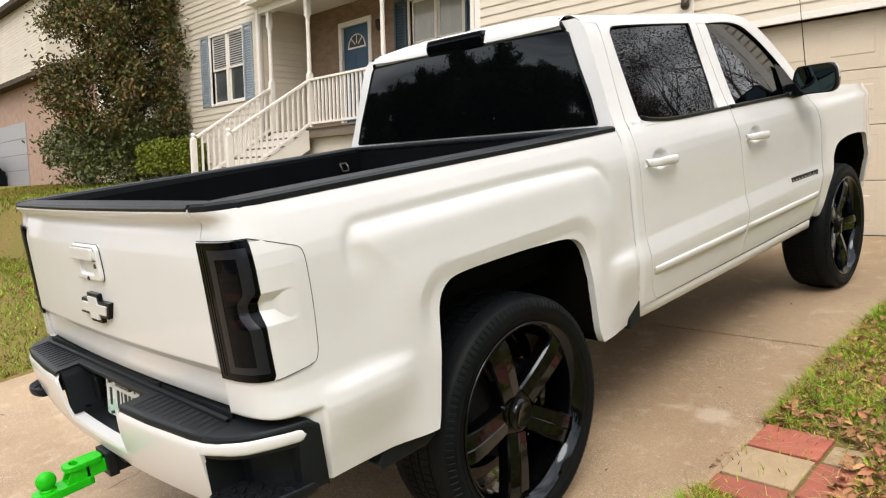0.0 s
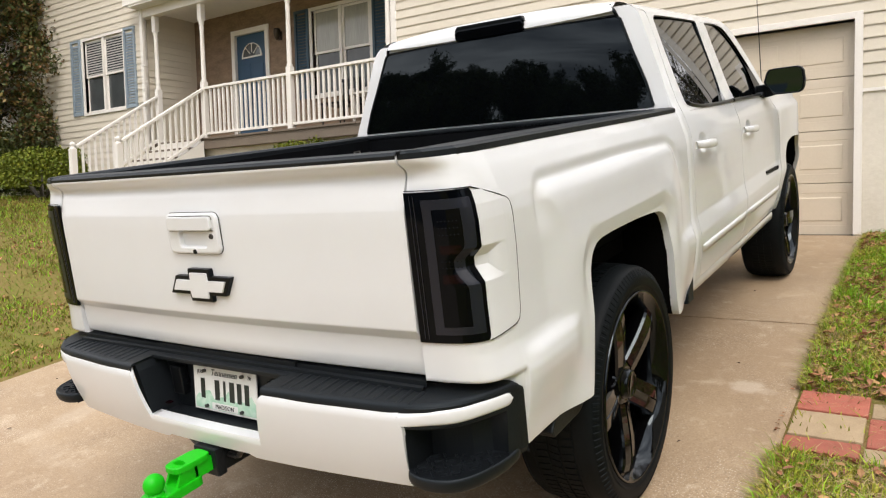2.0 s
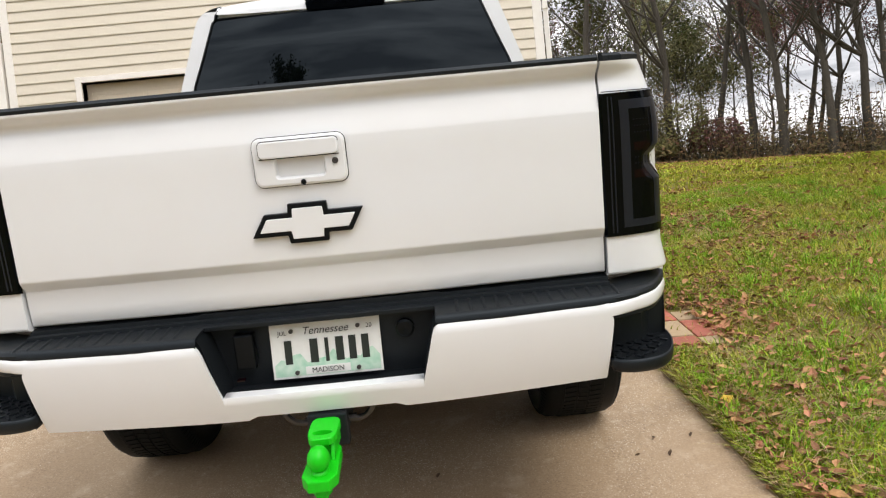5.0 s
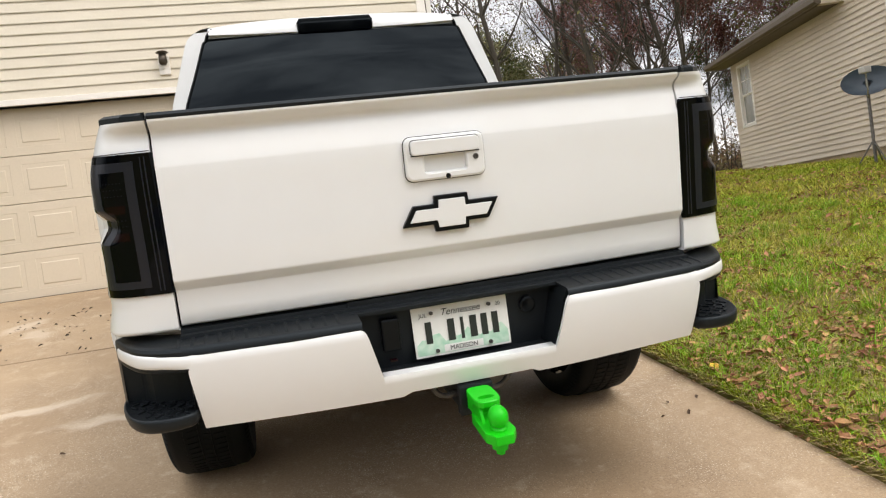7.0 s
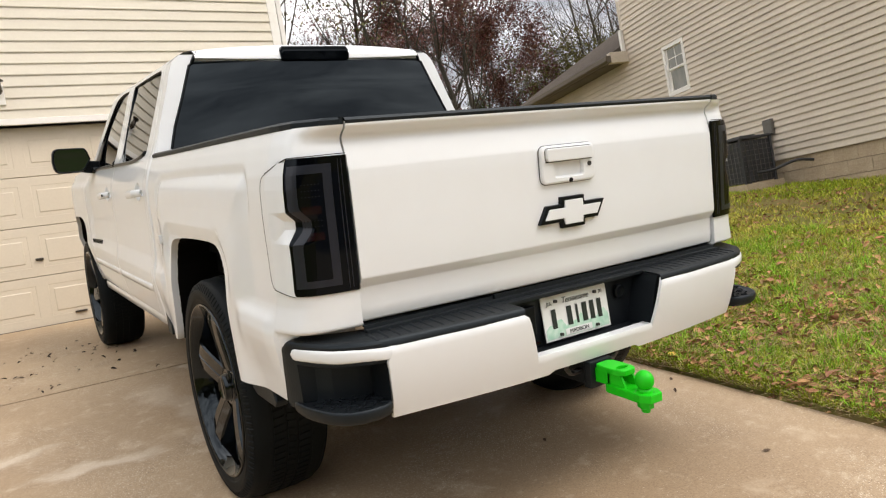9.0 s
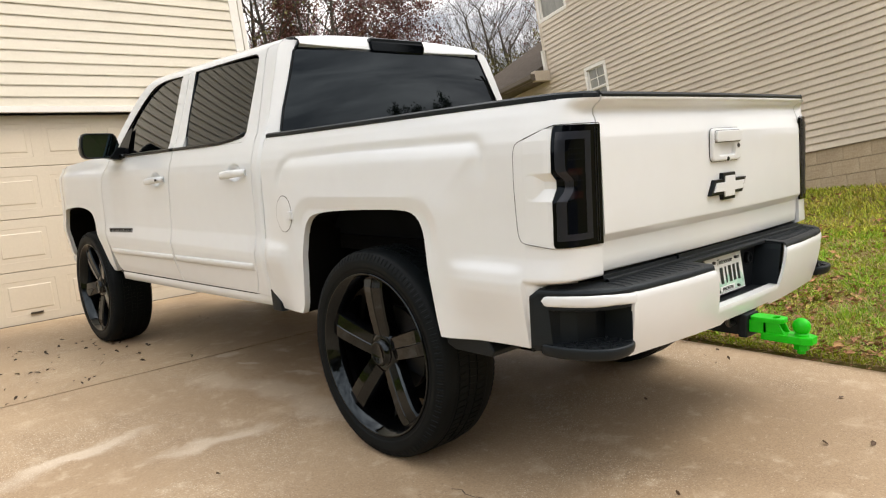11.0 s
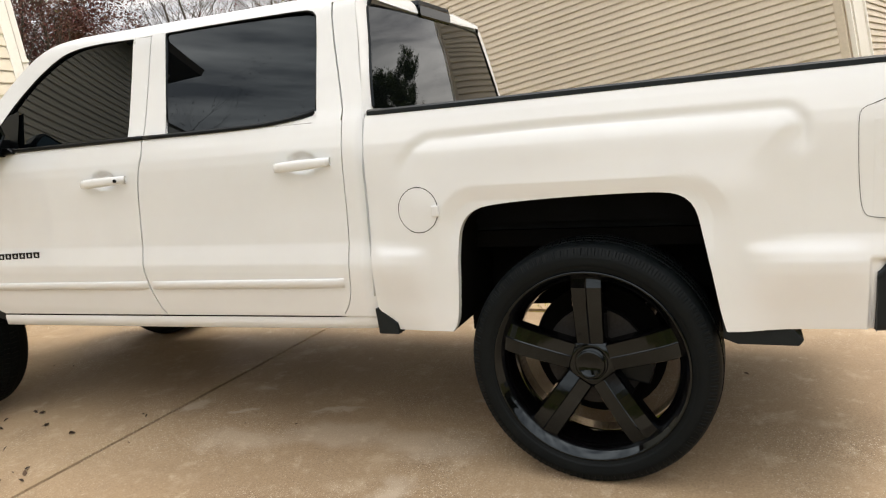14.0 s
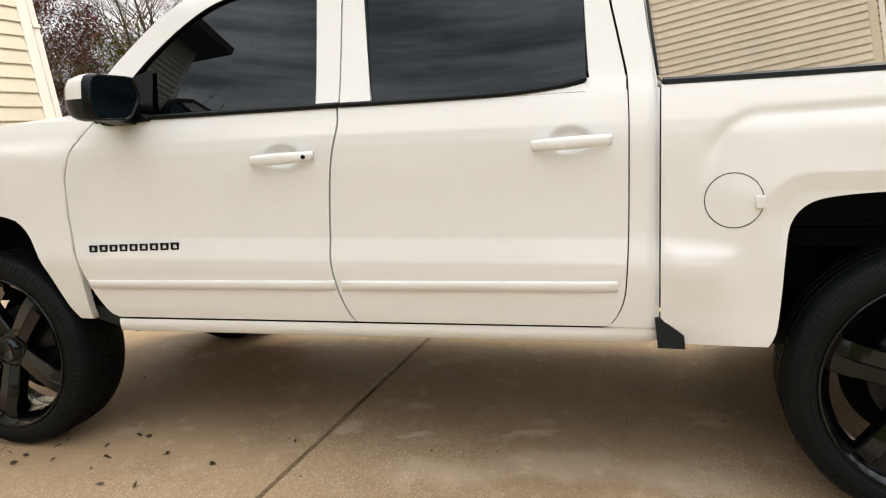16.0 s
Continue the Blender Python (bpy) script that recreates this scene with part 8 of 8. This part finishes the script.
# dark hedgerow over the street, seen only in the glass
bm = bmesh.new()
for k in range(34000):
    az = radians(rng.uniform(108, 262))
    dist = rng.uniform(31, 37)
    x, y = dist * math.sin(az), -3 + dist * math.cos(az)
    top = 3.6 + 2.2 * noise.noise(Vector((x * 0.3, y * 0.3, 40)))
    c = Vector((x, y, ground_z(x, y) + top * rng.random() ** 0.8))
    u = Vector((rng.uniform(-1, 1), rng.uniform(-1, 1), rng.uniform(-1, 1))).normalized()
    v = u.orthogonal().normalized()
    s = rng.uniform(0.12, 0.30)
    bm.faces.new([bm.verts.new(q) for q in (c - u * s, c + v * s * 0.5, c + u * s, c - v * s * 0.5)])
tagged(part("hedgerow", bm, M["evergreen"], kind="stuff"), "dark evergreen hedgerow across the street", "hedge")

# undergrowth along the wood's edge
bm = bmesh.new()
lv = bmesh.new()
for k in range(1500):
    az = rng.uniform(2, 66)
    dist = rng.uniform(30.5, 40)
    x, y = dist * math.sin(radians(az)), -3 + dist * math.cos(radians(az))
    z = ground_z(x, y)
    h = rng.uniform(0.4, 1.4) * (1.0 if rng.random() < 0.7 else 2.4)
    p = Vector((x, y, z - 0.05))
    q = p + Vector((rng.uniform(-0.5, 0.5), rng.uniform(-0.5, 0.5), h))
    tube(bm, [p, (p + q) / 2 + Vector((rng.uniform(-0.2, 0.2), rng.uniform(-0.2, 0.2), 0)), q], [0.02, 0.013, 0.005], 3, cap=False)
    for _ in range(64):
        c = p + (q - p) * rng.uniform(0.0, 1.05) + Vector((rng.gauss(0, 0.38), rng.gauss(0, 0.38), rng.gauss(0, 0.16)))
        c.z = max(c.z, z + 0.03)
        u = Vector((rng.uniform(-1, 1), rng.uniform(-1, 1), rng.uniform(-0.6, 1))).normalized()
        v = u.orthogonal().normalized()
        s = rng.uniform(0.035, 0.10)
        lv.faces.new([lv.verts.new(c2) for c2 in (c - u * s, c + v * s * 0.5, c + u * s, c - v * s * 0.5)])
brush = empty("undergrowth", kind="stuff", label="tangle of brown and olive brush at the edge of the woods")
tagged(brush, category="undergrowth")
part("stems", bm, M["bark"], brush)
part("foliage", lv, island(material("brush_leaves", (0.125, 0.062, 0.028), 0.8, second=(0.075, 0.078, 0.018), scale=0.45, fine=8, world_space=True), 0.5, 1.5, 0.03), brush)


def shrub(name, x, y, w, d, h, mat, count, label, leaf=0.035, seed=1, twigs=10, loose=0.13):
    """A rounded shrub: twigs under a shell of leaves with an uneven outline."""
    r = random.Random(seed)
    t = tagged(empty(name, Matrix.Translation((x, y, ground_z(x, y)))), label, "shrub")
    bm = bmesh.new()
    for _ in range(twigs):
        a = r.uniform(0, 6.28)
        tube(bm, [(0, 0, -0.1), (0.2 * w * math.cos(a), 0.2 * d * math.sin(a), h * 0.45), (0.42 * w * math.cos(a), 0.42 * d * math.sin(a), h * r.uniform(0.6, 0.9))], [0.03, 0.02, 0.008], 4, cap=False)
    part("woody_core", bm, M["bark"], t)
    bm = bmesh.new()
    for _ in range(count):
        a, b = r.uniform(0, 6.28), math.asin(r.uniform(-0.55, 1))
        rad = 1 - abs(r.gauss(0, loose))
        lump = 1 + 0.16 * noise.noise(Vector((math.cos(a) * 1.7 + seed, math.sin(a) * 1.7, b * 2.2))) + 0.07 * noise.noise(Vector((math.cos(a) * 6, math.sin(a) * 6, b * 6 + seed)))
        rad *= lump
        c = Vector((0.5 * w * rad * math.cos(a) * math.cos(b) ** 0.6, 0.5 * d * rad * math.sin(a) * math.cos(b) ** 0.6, h * (0.5 + 0.5 * rad * math.sin(b))))
        u = Vector((r.uniform(-1, 1), r.uniform(-1, 1), r.uniform(-1, 1))).normalized()
        v = u.orthogonal().normalized()
        s = leaf * r.uniform(0.6, 1.4)
        bm.faces.new([bm.verts.new(q) for q in (c - u * s, c + v * s * 0.5, c + u * s, c - v * s * 0.5)])
    part("leaves", bm, mat, t)
    return t


shrub("hedge_bush", -12.0, 4.45, 2.5, 1.2, 0.95, M["hedge"], 9000, "clipped yellow-green bush beside the stairs", 0.03, 3)
shrub("low_bush", -6.0, 5.35, 1.7, 0.8, 2.16 - ground_z(-6.0, 5.35), M["hedge"], 7000, "small clipped green bush below the porch", 0.03, 5)
shrub("dry_shrub", -4.15, 5.45, 0.7, 0.5, 0.22, M["deadleaf"], 900, "low bed of dry brown foliage at the garage corner", 0.035, 8)
shrub("front_shrub", -18.5, 5.0, 2.6, 2.2, 1.9, M["oakleaf"], 5000, "loose grey-green shrub on the lawn", 0.045, 11, 26, 0.36)

for k, (az, dist, w, h, mat, label) in enumerate(((9.0, 31, 2.0, 2.3, "greenleaf", "dark green bush at the edge of the woods"), (16.3, 31, 1.7, 1.35, "hedge", "yellow-green bush at the edge of the woods"), (18.6, 31, 1.8, 1.0, "oliveleaf", "low olive bush at the edge of the woods"), (20.7, 31.5, 2.2, 2.5, "oliveleaf", "tall olive bush at the edge of the woods"), (23.0, 32, 2.4, 1.7, "rustleaf", "rusty brown bush at the edge of the woods"))):
    shrub("bush", dist * math.sin(radians(az)), -3 + dist * math.cos(radians(az)), w, w * 0.8, h, M[mat], 2200, label, 0.07, 30 + k)


def big_evergreen(x, y, w, h):
    """The broad bronze and green tree by the window wall: limbs with leaf sprays."""
    t = tagged(empty("evergreen_tree", Matrix.Translation((x, y, ground_z(x, y)))), "broad evergreen tree with bronze and dark green leaves", "tree")
    bm = bmesh.new()
    tips = []
    tube(bm, [(0, 0, -0.2), (0.05, 0, h * 0.3), (0, 0.1, h * 0.7), (0.05, 0, h * 0.97)], [0.16, 0.12, 0.07, 0.02], 8, cap=False)
    for k in range(80):
        u = k / 80
        z = h * (0.10 + 0.86 * u)
        a = k * 2.4 + rng.uniform(-0.3, 0.3)
        reach = 0.5 * w * (1 - 0.62 * max(0.0, u - 0.35)) * rng.uniform(0.62, 1.15)
        branch(bm, (0, 0, z), (math.cos(a), math.sin(a), 0.35 - 0.9 * max(0.0, 0.3 - u)), reach * 0.62, 0.035, 2, tips, 0.55, 4, 0.05 * min(1.0, u * 4))
    part("trunk", bm, M["bark"], t)
    for k in range(420):
        a, q = rng.uniform(0, 2 * math.pi), rng.random() ** 0.5
        tips.append(Vector((0.44 * w * q * math.cos(a), 0.44 * w * q * math.sin(a), rng.uniform(0.1, 1.5))))
    low = [p for p in tips if p.z > 0.05]
    part("crown", leaves(low, 46000, 0.14, 0.052), M["oakleaf"], t, "dark green leaves")
    part("bronze_leaves", leaves([p for p in low if p.z > h * 0.2], 30000, 0.14, 0.05), M["bronzeleaf"], t, "bronze-brown leaf sprays")
    return t


big_evergreen(-15.15, 4.9, 3.4, 6.4)

# lawn: grass blades thick near the drive, thinning outwards
def patchy(x, y):
    return noise.noise(Vector((x * 0.55, y * 0.55, 3.1))) + 0.5 * noise.noise(Vector((x * 1.9, y * 1.9, 8.0)))


PAVED = (1.39, 1.83, 0.51, 1.16)


def lawn(count, x0, x1, y0, y1, tall, wide, bias, seed, cover=-0.6):
    r = random.Random(seed)
    verts, faces = [], []
    made = tries = 0
    while made < count and tries < count * 6:
        tries += 1
        x = x0 + (x1 - x0) * r.random() ** bias
        y = r.uniform(y0, y1)
        if PAVED[0] < x < PAVED[1] and PAVED[2] < y < PAVED[3] and r.random() < 0.97:
            continue
        if patchy(x, y) < cover + r.random() * 0.5:
            continue
        made += 1
        z = ground_z(x, y) - 0.008
        h = tall * r.uniform(0.45, 1.25) * (1 + 0.5 * max(-0.5, patchy(x, y)))
        a = r.uniform(0, 6.28)
        dx, dy = math.cos(a) * wide, math.sin(a) * wide
        lx, ly = r.gauss(0, 0.55) * h, r.gauss(0, 0.55) * h
        n = len(verts)
        verts += [(x - dx, y - dy, z), (x + dx, y + dy, z), (x + lx * 0.45 + dx * 0.7, y + ly * 0.45 + dy * 0.7, z + h * 0.62), (x + lx * 0.45 - dx * 0.7, y + ly * 0.45 - dy * 0.7, z + h * 0.62), (x + lx, y + ly, z + h * 0.92)]
        faces += [(n, n + 1, n + 2, n + 3), (n + 3, n + 2, n + 4)]
    return verts, faces


def tufts(count, blades, x0, x1, y0, y1, tall, wide, spread, seed, flat=0.35):
    """Clumps of longer blades that lean out from their middles."""
    r = random.Random(seed)
    verts, faces = [], []
    for _ in range(count):
        cx, cy = x0 + (x1 - x0) * r.random() ** 1.6, r.uniform(y0, y1)
        if PAVED[0] - 0.05 < cx < PAVED[1] + 0.05 and PAVED[2] - 0.02 < cy < PAVED[3] + 0.02:
            continue
        size = r.uniform(0.5, 1.3)
        for _ in range(int(blades * size)):
            ox, oy = r.gauss(0, spread * size), r.gauss(0, spread * size)
            x, y = cx + ox, cy + oy
            if x < 1.39:
                continue
            z = ground_z(x, y) - 0.006
            h = tall * size * r.uniform(0.5, 1.2)
            a = r.uniform(0, 6.28)
            dx, dy = math.cos(a) * wide, math.sin(a) * wide
            lx, ly = ox * 0.9 + r.gauss(0, flat) * h, oy * 0.9 + r.gauss(0, flat) * h
            n = len(verts)
            verts += [(x - dx, y - dy, z), (x + dx, y + dy, z), (x + lx * 0.45 + dx * 0.7, y + ly * 0.45 + dy * 0.7, z + h * 0.66), (x + lx * 0.45 - dx * 0.7, y + ly * 0.45 - dy * 0.7, z + h * 0.66), (x + lx * 1.1, y + ly * 1.1, z + h * 0.85)]
            faces += [(n, n + 1, n + 2, n + 3), (n + 3, n + 2, n + 4)]
    return verts, faces


def lawn_object(name, sets, label, mat="grass"):
    verts, faces = [], []
    for v, f in sets:
        n = len(verts)
        verts += v
        faces += [tuple(i + n for i in q) for q in f]
    me = bpy.data.meshes.new(name)
    me.from_pydata(verts, [], faces)
    me.materials.append(M[mat])
    ob = new(name, me)
    return tagged(ob, label, "grass", kind="stuff")


lawn_object("lawn_grass", [lawn(150000, 1.40, 5.2, -4.0, 6.8, 0.055, 0.0036, 1.5, 1), lawn(60000, 4.8, 10, -4.0, 9, 0.065, 0.007, 1.0, 2), lawn(46000, 2.0, 20, 6.5, 24, 0.07, 0.013, 1.0, 3)], "short patchy winter grass on the lawn by the drive")
lawn_object("grass_tufts", [tufts(1000, 46, 1.42, 5.0, -3.6, 6.0, 0.085, 0.0028, 0.045, 41)], "bright green clumps of longer grass", "tuft")
lawn_object("dead_grass", [tufts(2300, 30, 1.40, 4.6, -3.6, 6.0, 0.05, 0.0024, 0.10, 43, 1.3)], "straw-coloured dead grass among the green", "straw")
lawn_object("lawn_grass", [lawn(60000, -3.58, -11, -3.5, 5.6, 0.05, 0.0045, 1.3, 4, -1.0), lawn(26000, -22, -9, -3.5, 5.0, 0.07, 0.010, 1.0, 6)], "short olive grass on the far side of the drive, shade put into its colour", "shadegrass")
lawn_object("lawn_grass", [lawn(14000, -3.58, -11, -3.5, 5.6, 0.055, 0.0045, 1.3, 7, -0.6), lawn(9000, -15, -4.5, -3.5, 5.6, 0.06, 0.0065, 1.0, 9, -0.9)], "greener grass on the far side of the drive", "tuft")


def fringe(count, y0, y1, seed):
    """Blades along the edge of the drive that lean over the concrete."""
    r = random.Random(seed)
    verts, faces = [], []
    for _ in range(count):
        x, y = 1.392 + 0.07 * r.random() ** 1.5, r.uniform(y0, y1)
        if PAVED[2] < y < PAVED[3] or patchy(x * 3, y * 3) < -0.45:
            continue
        z, h = ground_z(x, y) - 0.004, r.uniform(0.025, 0.07)
        lx, ly = -abs(r.gauss(0.02, 0.03)), r.gauss(0, 0.025)
        dx, dy = r.uniform(-0.002, 0.002), 0.0024
        n = len(verts)
        verts += [(x - dx, y - dy, z), (x + dx, y + dy, z), (x + lx * 0.5 + dx, y + ly * 0.5 + dy, z + h * 0.7), (x + lx * 0.5 - dx, y + ly * 0.5 - dy, z + h * 0.7), (x + lx, y + ly, z + h * 0.75)]
        faces += [(n, n + 1, n + 2, n + 3), (n + 3, n + 2, n + 4)]
    return verts, faces


lawn_object("grass_fringe", [fringe(9000, -4, 5.8, 51)], "ragged grass fringe along the edge of the drive")
lawn_object("dead_grass", [fringe(6000, -4, 5.8, 52)], "dry straw along the edge of the drive", "straw")


def litter(count, x0, x1, y0, y1, size, seed, bias=1.0):
    """Curled dead leaves lying on the ground."""
    r = random.Random(seed)
    bm = bmesh.new()
    for _ in range(count):
        x, y = x0 + (x1 - x0) * r.random() ** bias, r.uniform(y0, y1)
        if r.random() > (0.40 + 1.3 * noise.noise(Vector((x * 1.3, y * 1.3, 21))) if size > 0.03 else 0.55 + 0.6 * noise.noise(Vector((x * 1.3, y * 1.3, 21)))):
            continue
        if PAVED[0] - 0.03 < x < PAVED[1] - 0.05 and PAVED[2] < y < PAVED[3]:
            continue
        z = (drive_z(y) if -3.55 < x < 1.38 else ground_z(x, y)) + r.uniform(0.006, 0.045 if x > 1.4 else 0.008)
        s = size * r.uniform(0.45, 1.1) * (1.4 if r.random() < 0.08 else 1.0)
        m = Matrix.Translation((x, y, z)) @ Euler((r.gauss(0, 0.35), r.gauss(0, 0.35), r.uniform(0, 6.28))).to_matrix().to_4x4()
        curl = r.uniform(0.1, 0.5) * s
        out = [(-1, 0, 0), (-0.5, 0.42, 1), (0.2, 0.5, 0.8), (1, 0, 0.2), (0.2, -0.5, 0.8), (-0.5, -0.42, 1)]
        vs = [bm.verts.new(m @ Vector((p[0] * s, p[1] * s, p[2] * curl))) for p in out]
        bm.faces.new((vs[0], vs[1], vs[2], vs[3]))
        bm.faces.new((vs[0], vs[3], vs[4], vs[5]))
    return bm


part("leaf_litter", litter(22000, 1.42, 7.5, -4, 8, 0.0305, 5, 1.9), M["deadleaf"], kind="stuff", label="dry brown leaves scattered over the lawn")
part("leaf_litter", litter(13000, 1.42, 3.4, -4, 5.8, 0.026, 25, 1.5), M["deadleaf"], kind="stuff", label="brown leaf fragments thick along the edge of the drive")
part("leaf_litter", litter(6000, 1.5, 22, 8, 30, 0.06, 6), M["deadleaf"], kind="stuff", label="dry leaves over the far lawn")
part("leaf_litter", litter(12000, 2.5, 22, 17, 30, 0.06, 16), M["deadleaf"], kind="stuff", label="thick brown leaf fall towards the woods")
part("leaf_litter", litter(4500, -12, -3.6, -3, 5.5, 0.04, 9), M["deadleaf"], kind="stuff", label="dry leaves on the far side lawn")
part("leaf_crumbs", litter(1000, 1.345, 1.47, -4, 5.6, 0.012, 61), M["deadleaf"], kind="stuff", label="leaf crumbs along the edge of the drive")
bm = bmesh.new()
out = [(-1, 0, 0), (-0.55, 0.4, 0.25), (0.1, 0.5, 0.3), (1, 0.05, 0.05), (0.15, -0.5, 0.3), (-0.5, -0.42, 0.2)]
vs = [bm.verts.new(Vector(p) * 0.045) for p in out]
bm.faces.new(vs[:4])
bm.faces.new((vs[0], vs[3], vs[4], vs[5]))
yl = tagged(part("fallen_leaf", bm, M["yellowleaf"]), "single bright yellow leaf lying on the grass", "leaf")
yl.matrix_basis = Matrix.Translation((1.475, -0.24, ground_z(1.475, -0.24) + 0.035)) @ Euler((0.3, -0.2, 0.6)).to_matrix().to_4x4()
# debris on the drive
part("drive_debris", litter(170, -2.9, -0.7, 2.3, 4.4, 0.021, 12), material("dark_wet_debris", (0.045, 0.028, 0.018), 0.8), kind="stuff", label="small dark twigs and leaf scraps on the concrete")
part("drive_debris", litter(90, -3.3, 1.3, -4, 4.2, 0.018, 14), material("brown_scraps", (0.10, 0.06, 0.035), 0.8), kind="stuff", label="few brown scraps on the concrete")

# ---- the house beyond the tree: brick ground floor, sided upper floor ----
far_house = tagged(empty("brick_house", Matrix.Translation((-24.6, 6.2, 1.5))), "neighbouring house of pinkish brick with cream siding above", "house")
part("brick_wall", boxed((-9, 0, -0.6), (0.2, 8, 4.0)), M["housebrick"], far_house)
part("upper_wall", boxed((-9, 0.35, 4.2), (-2.0, 8, 7.2)), M["siding"], far_house)
for k in range(26):
    z = 4.25 + k * 0.115
    bm = bmesh.new()
    prism(bm, [(0.35, z), (0.33, z), (0.347, z + 0.115), (0.35, z + 0.115)], 0, -9, -2.0)
    part("siding_board", bm, M["siding"], far_house)
bm = bmesh.new()
prism(bm, [(-0.45, 3.9), (-0.45, 4.08), (1.4, 4.75), (1.4, 3.95)], 0, -9.3, 0.5)
part("skirt_roof", bm, M["shingle"], far_house)
bm = bmesh.new()
prism(bm, [(0.0, 7.1), (0.0, 7.3), (4, 9.4), (8.4, 7.3), (8.4, 7.1)], 0, -9.3, -1.7)
part("main_roof", bm, M["shingle"], far_house)
gd2 = part("garage_door", boxed((-8.2, -0.03, 0.1), (-3.9, 0.02, 2.55)), material("grey_garage_door", (0.33, 0.34, 0.36), 0.5, second=(0.30, 0.31, 0.33)), far_house, "grey garage door")
for k in range(3):
    part("groove", boxed((-8.2, -0.035, 0.70 + k * 0.61), (-3.9, -0.028, 0.72 + k * 0.61)), M["fascia"], gd2)

# parked dark car, only its tail shows
car = tagged(empty("parked_car", Matrix.Translation((-31.6, 5.2, 1.25))), "dark parked car on the next drive", "car")
bm = bmesh.new()
prism(bm, [(-0.9, 0.3), (-0.9, 0.95), (-0.75, 1.05), (-0.55, 1.55), (0.55, 1.55), (0.75, 1.05), (0.9, 0.95), (0.9, 0.3)], 0, -3.6, 0.2, bevel=0.06)
part("body", bm, M["trim"], car)
for x in (-0.5, -2.8):
    for y in (-0.85, 0.85):
        bm = bmesh.new()
        lathe(bm, [(-0.1, 0.0), (-0.1, 0.34), (0.1, 0.34), (0.1, 0.0)], "x", 24)
        bmesh.ops.transform(bm, matrix=Matrix.Translation((x, y, 0.34)) @ Matrix.Rotation(radians(90), 4, "Z"), verts=bm.verts[:])
        wh = part("wheel", bm, M["tyre"], car)
        bm = bmesh.new()
        lathe(bm, [(-0.105, 0.0), (-0.105, 0.20), (0.105, 0.20), (0.105, 0.0)], "x", 20)
        bmesh.ops.transform(bm, matrix=Matrix.Translation((x, y, 0.34)) @ Matrix.Rotation(radians(90), 4, "Z"), verts=bm.verts[:])
        part("rim", bm, M["steel"], wh)

# aerial on the front wing
aerial = holder("aerial", truck, "thin black whip aerial")
bm = bmesh.new()
tube(bm, [(0.86, 3.45, 1.40), (0.86, 3.42, 1.44), (0.86, 3.30, 2.2)], [0.012, 0.004, 0.002], 6)
part("whip", bm, M["trim"], aerial)

# paver patch by the drive
paving = empty("paver_edging", kind="structure", label="small patch of red and buff pavers beside the drive")
tilt = math.atan(0.1548)


def paver(x0, x1, y0, y1, mat):
    bm = bmesh.new()
    box(bm, (-(x1 - x0) / 2 + 0.004, -(y1 - y0) / 2 + 0.004, -0.05), ((x1 - x0) / 2 - 0.004, (y1 - y0) / 2 - 0.004, 0.0), bevel=0.006)
    o = part("brick", bm, mat, paving)
    xc, yc = (x0 + x1) / 2, (y0 + y1) / 2
    o.matrix_basis = Matrix.Translation((xc, yc, 0.1548 * yc + 0.016 - (0.005 if x0 > 1.6 else 0) + 0.004 * noise.noise(Vector((xc * 9, yc * 9, 0))))) @ Matrix.Rotation(tilt, 4, "X") @ Matrix.Rotation(0.03 * noise.noise(Vector((xc * 5, yc * 5, 4))), 4, "Z")


for x0, x1, y0, y1, c in ((1.395, 1.69, 0.925, 1.15, "brick_red"), (1.395, 1.685, 0.66, 0.92, "brick_grey"), (1.39, 1.68, 0.52, 0.655, "brick_red"), (1.69, 1.85, 0.64, 0.93, "brick_red"), (1.695, 1.83, 0.935, 1.10, "brick_grey"), (1.685, 1.86, 0.51, 0.635, "brick_grey")):
    paver(x0, x1, y0, y1, M[c])

# hairline crack in the concrete
bm = bmesh.new()
path = [(-1.02 + 0.03 * noise.noise(Vector((k * 0.6, 0, 0))) + 0.006 * k, -0.47 - k * 0.035, 0) for k in range(14)]
for (x0, y0, _), (x1, y1, _) in zip(path, path[1:]):
    bm.faces.new([bm.verts.new(q) for q in ((x0 - 0.002, y0, drive_z(y0) + 0.0038), (x0 + 0.002, y0, drive_z(y0) + 0.0038), (x1 + 0.002, y1, drive_z(y1) + 0.0038), (x1 - 0.002, y1, drive_z(y1) + 0.0038))])
part("hairline_crack", bm, M["crack"], driveway)
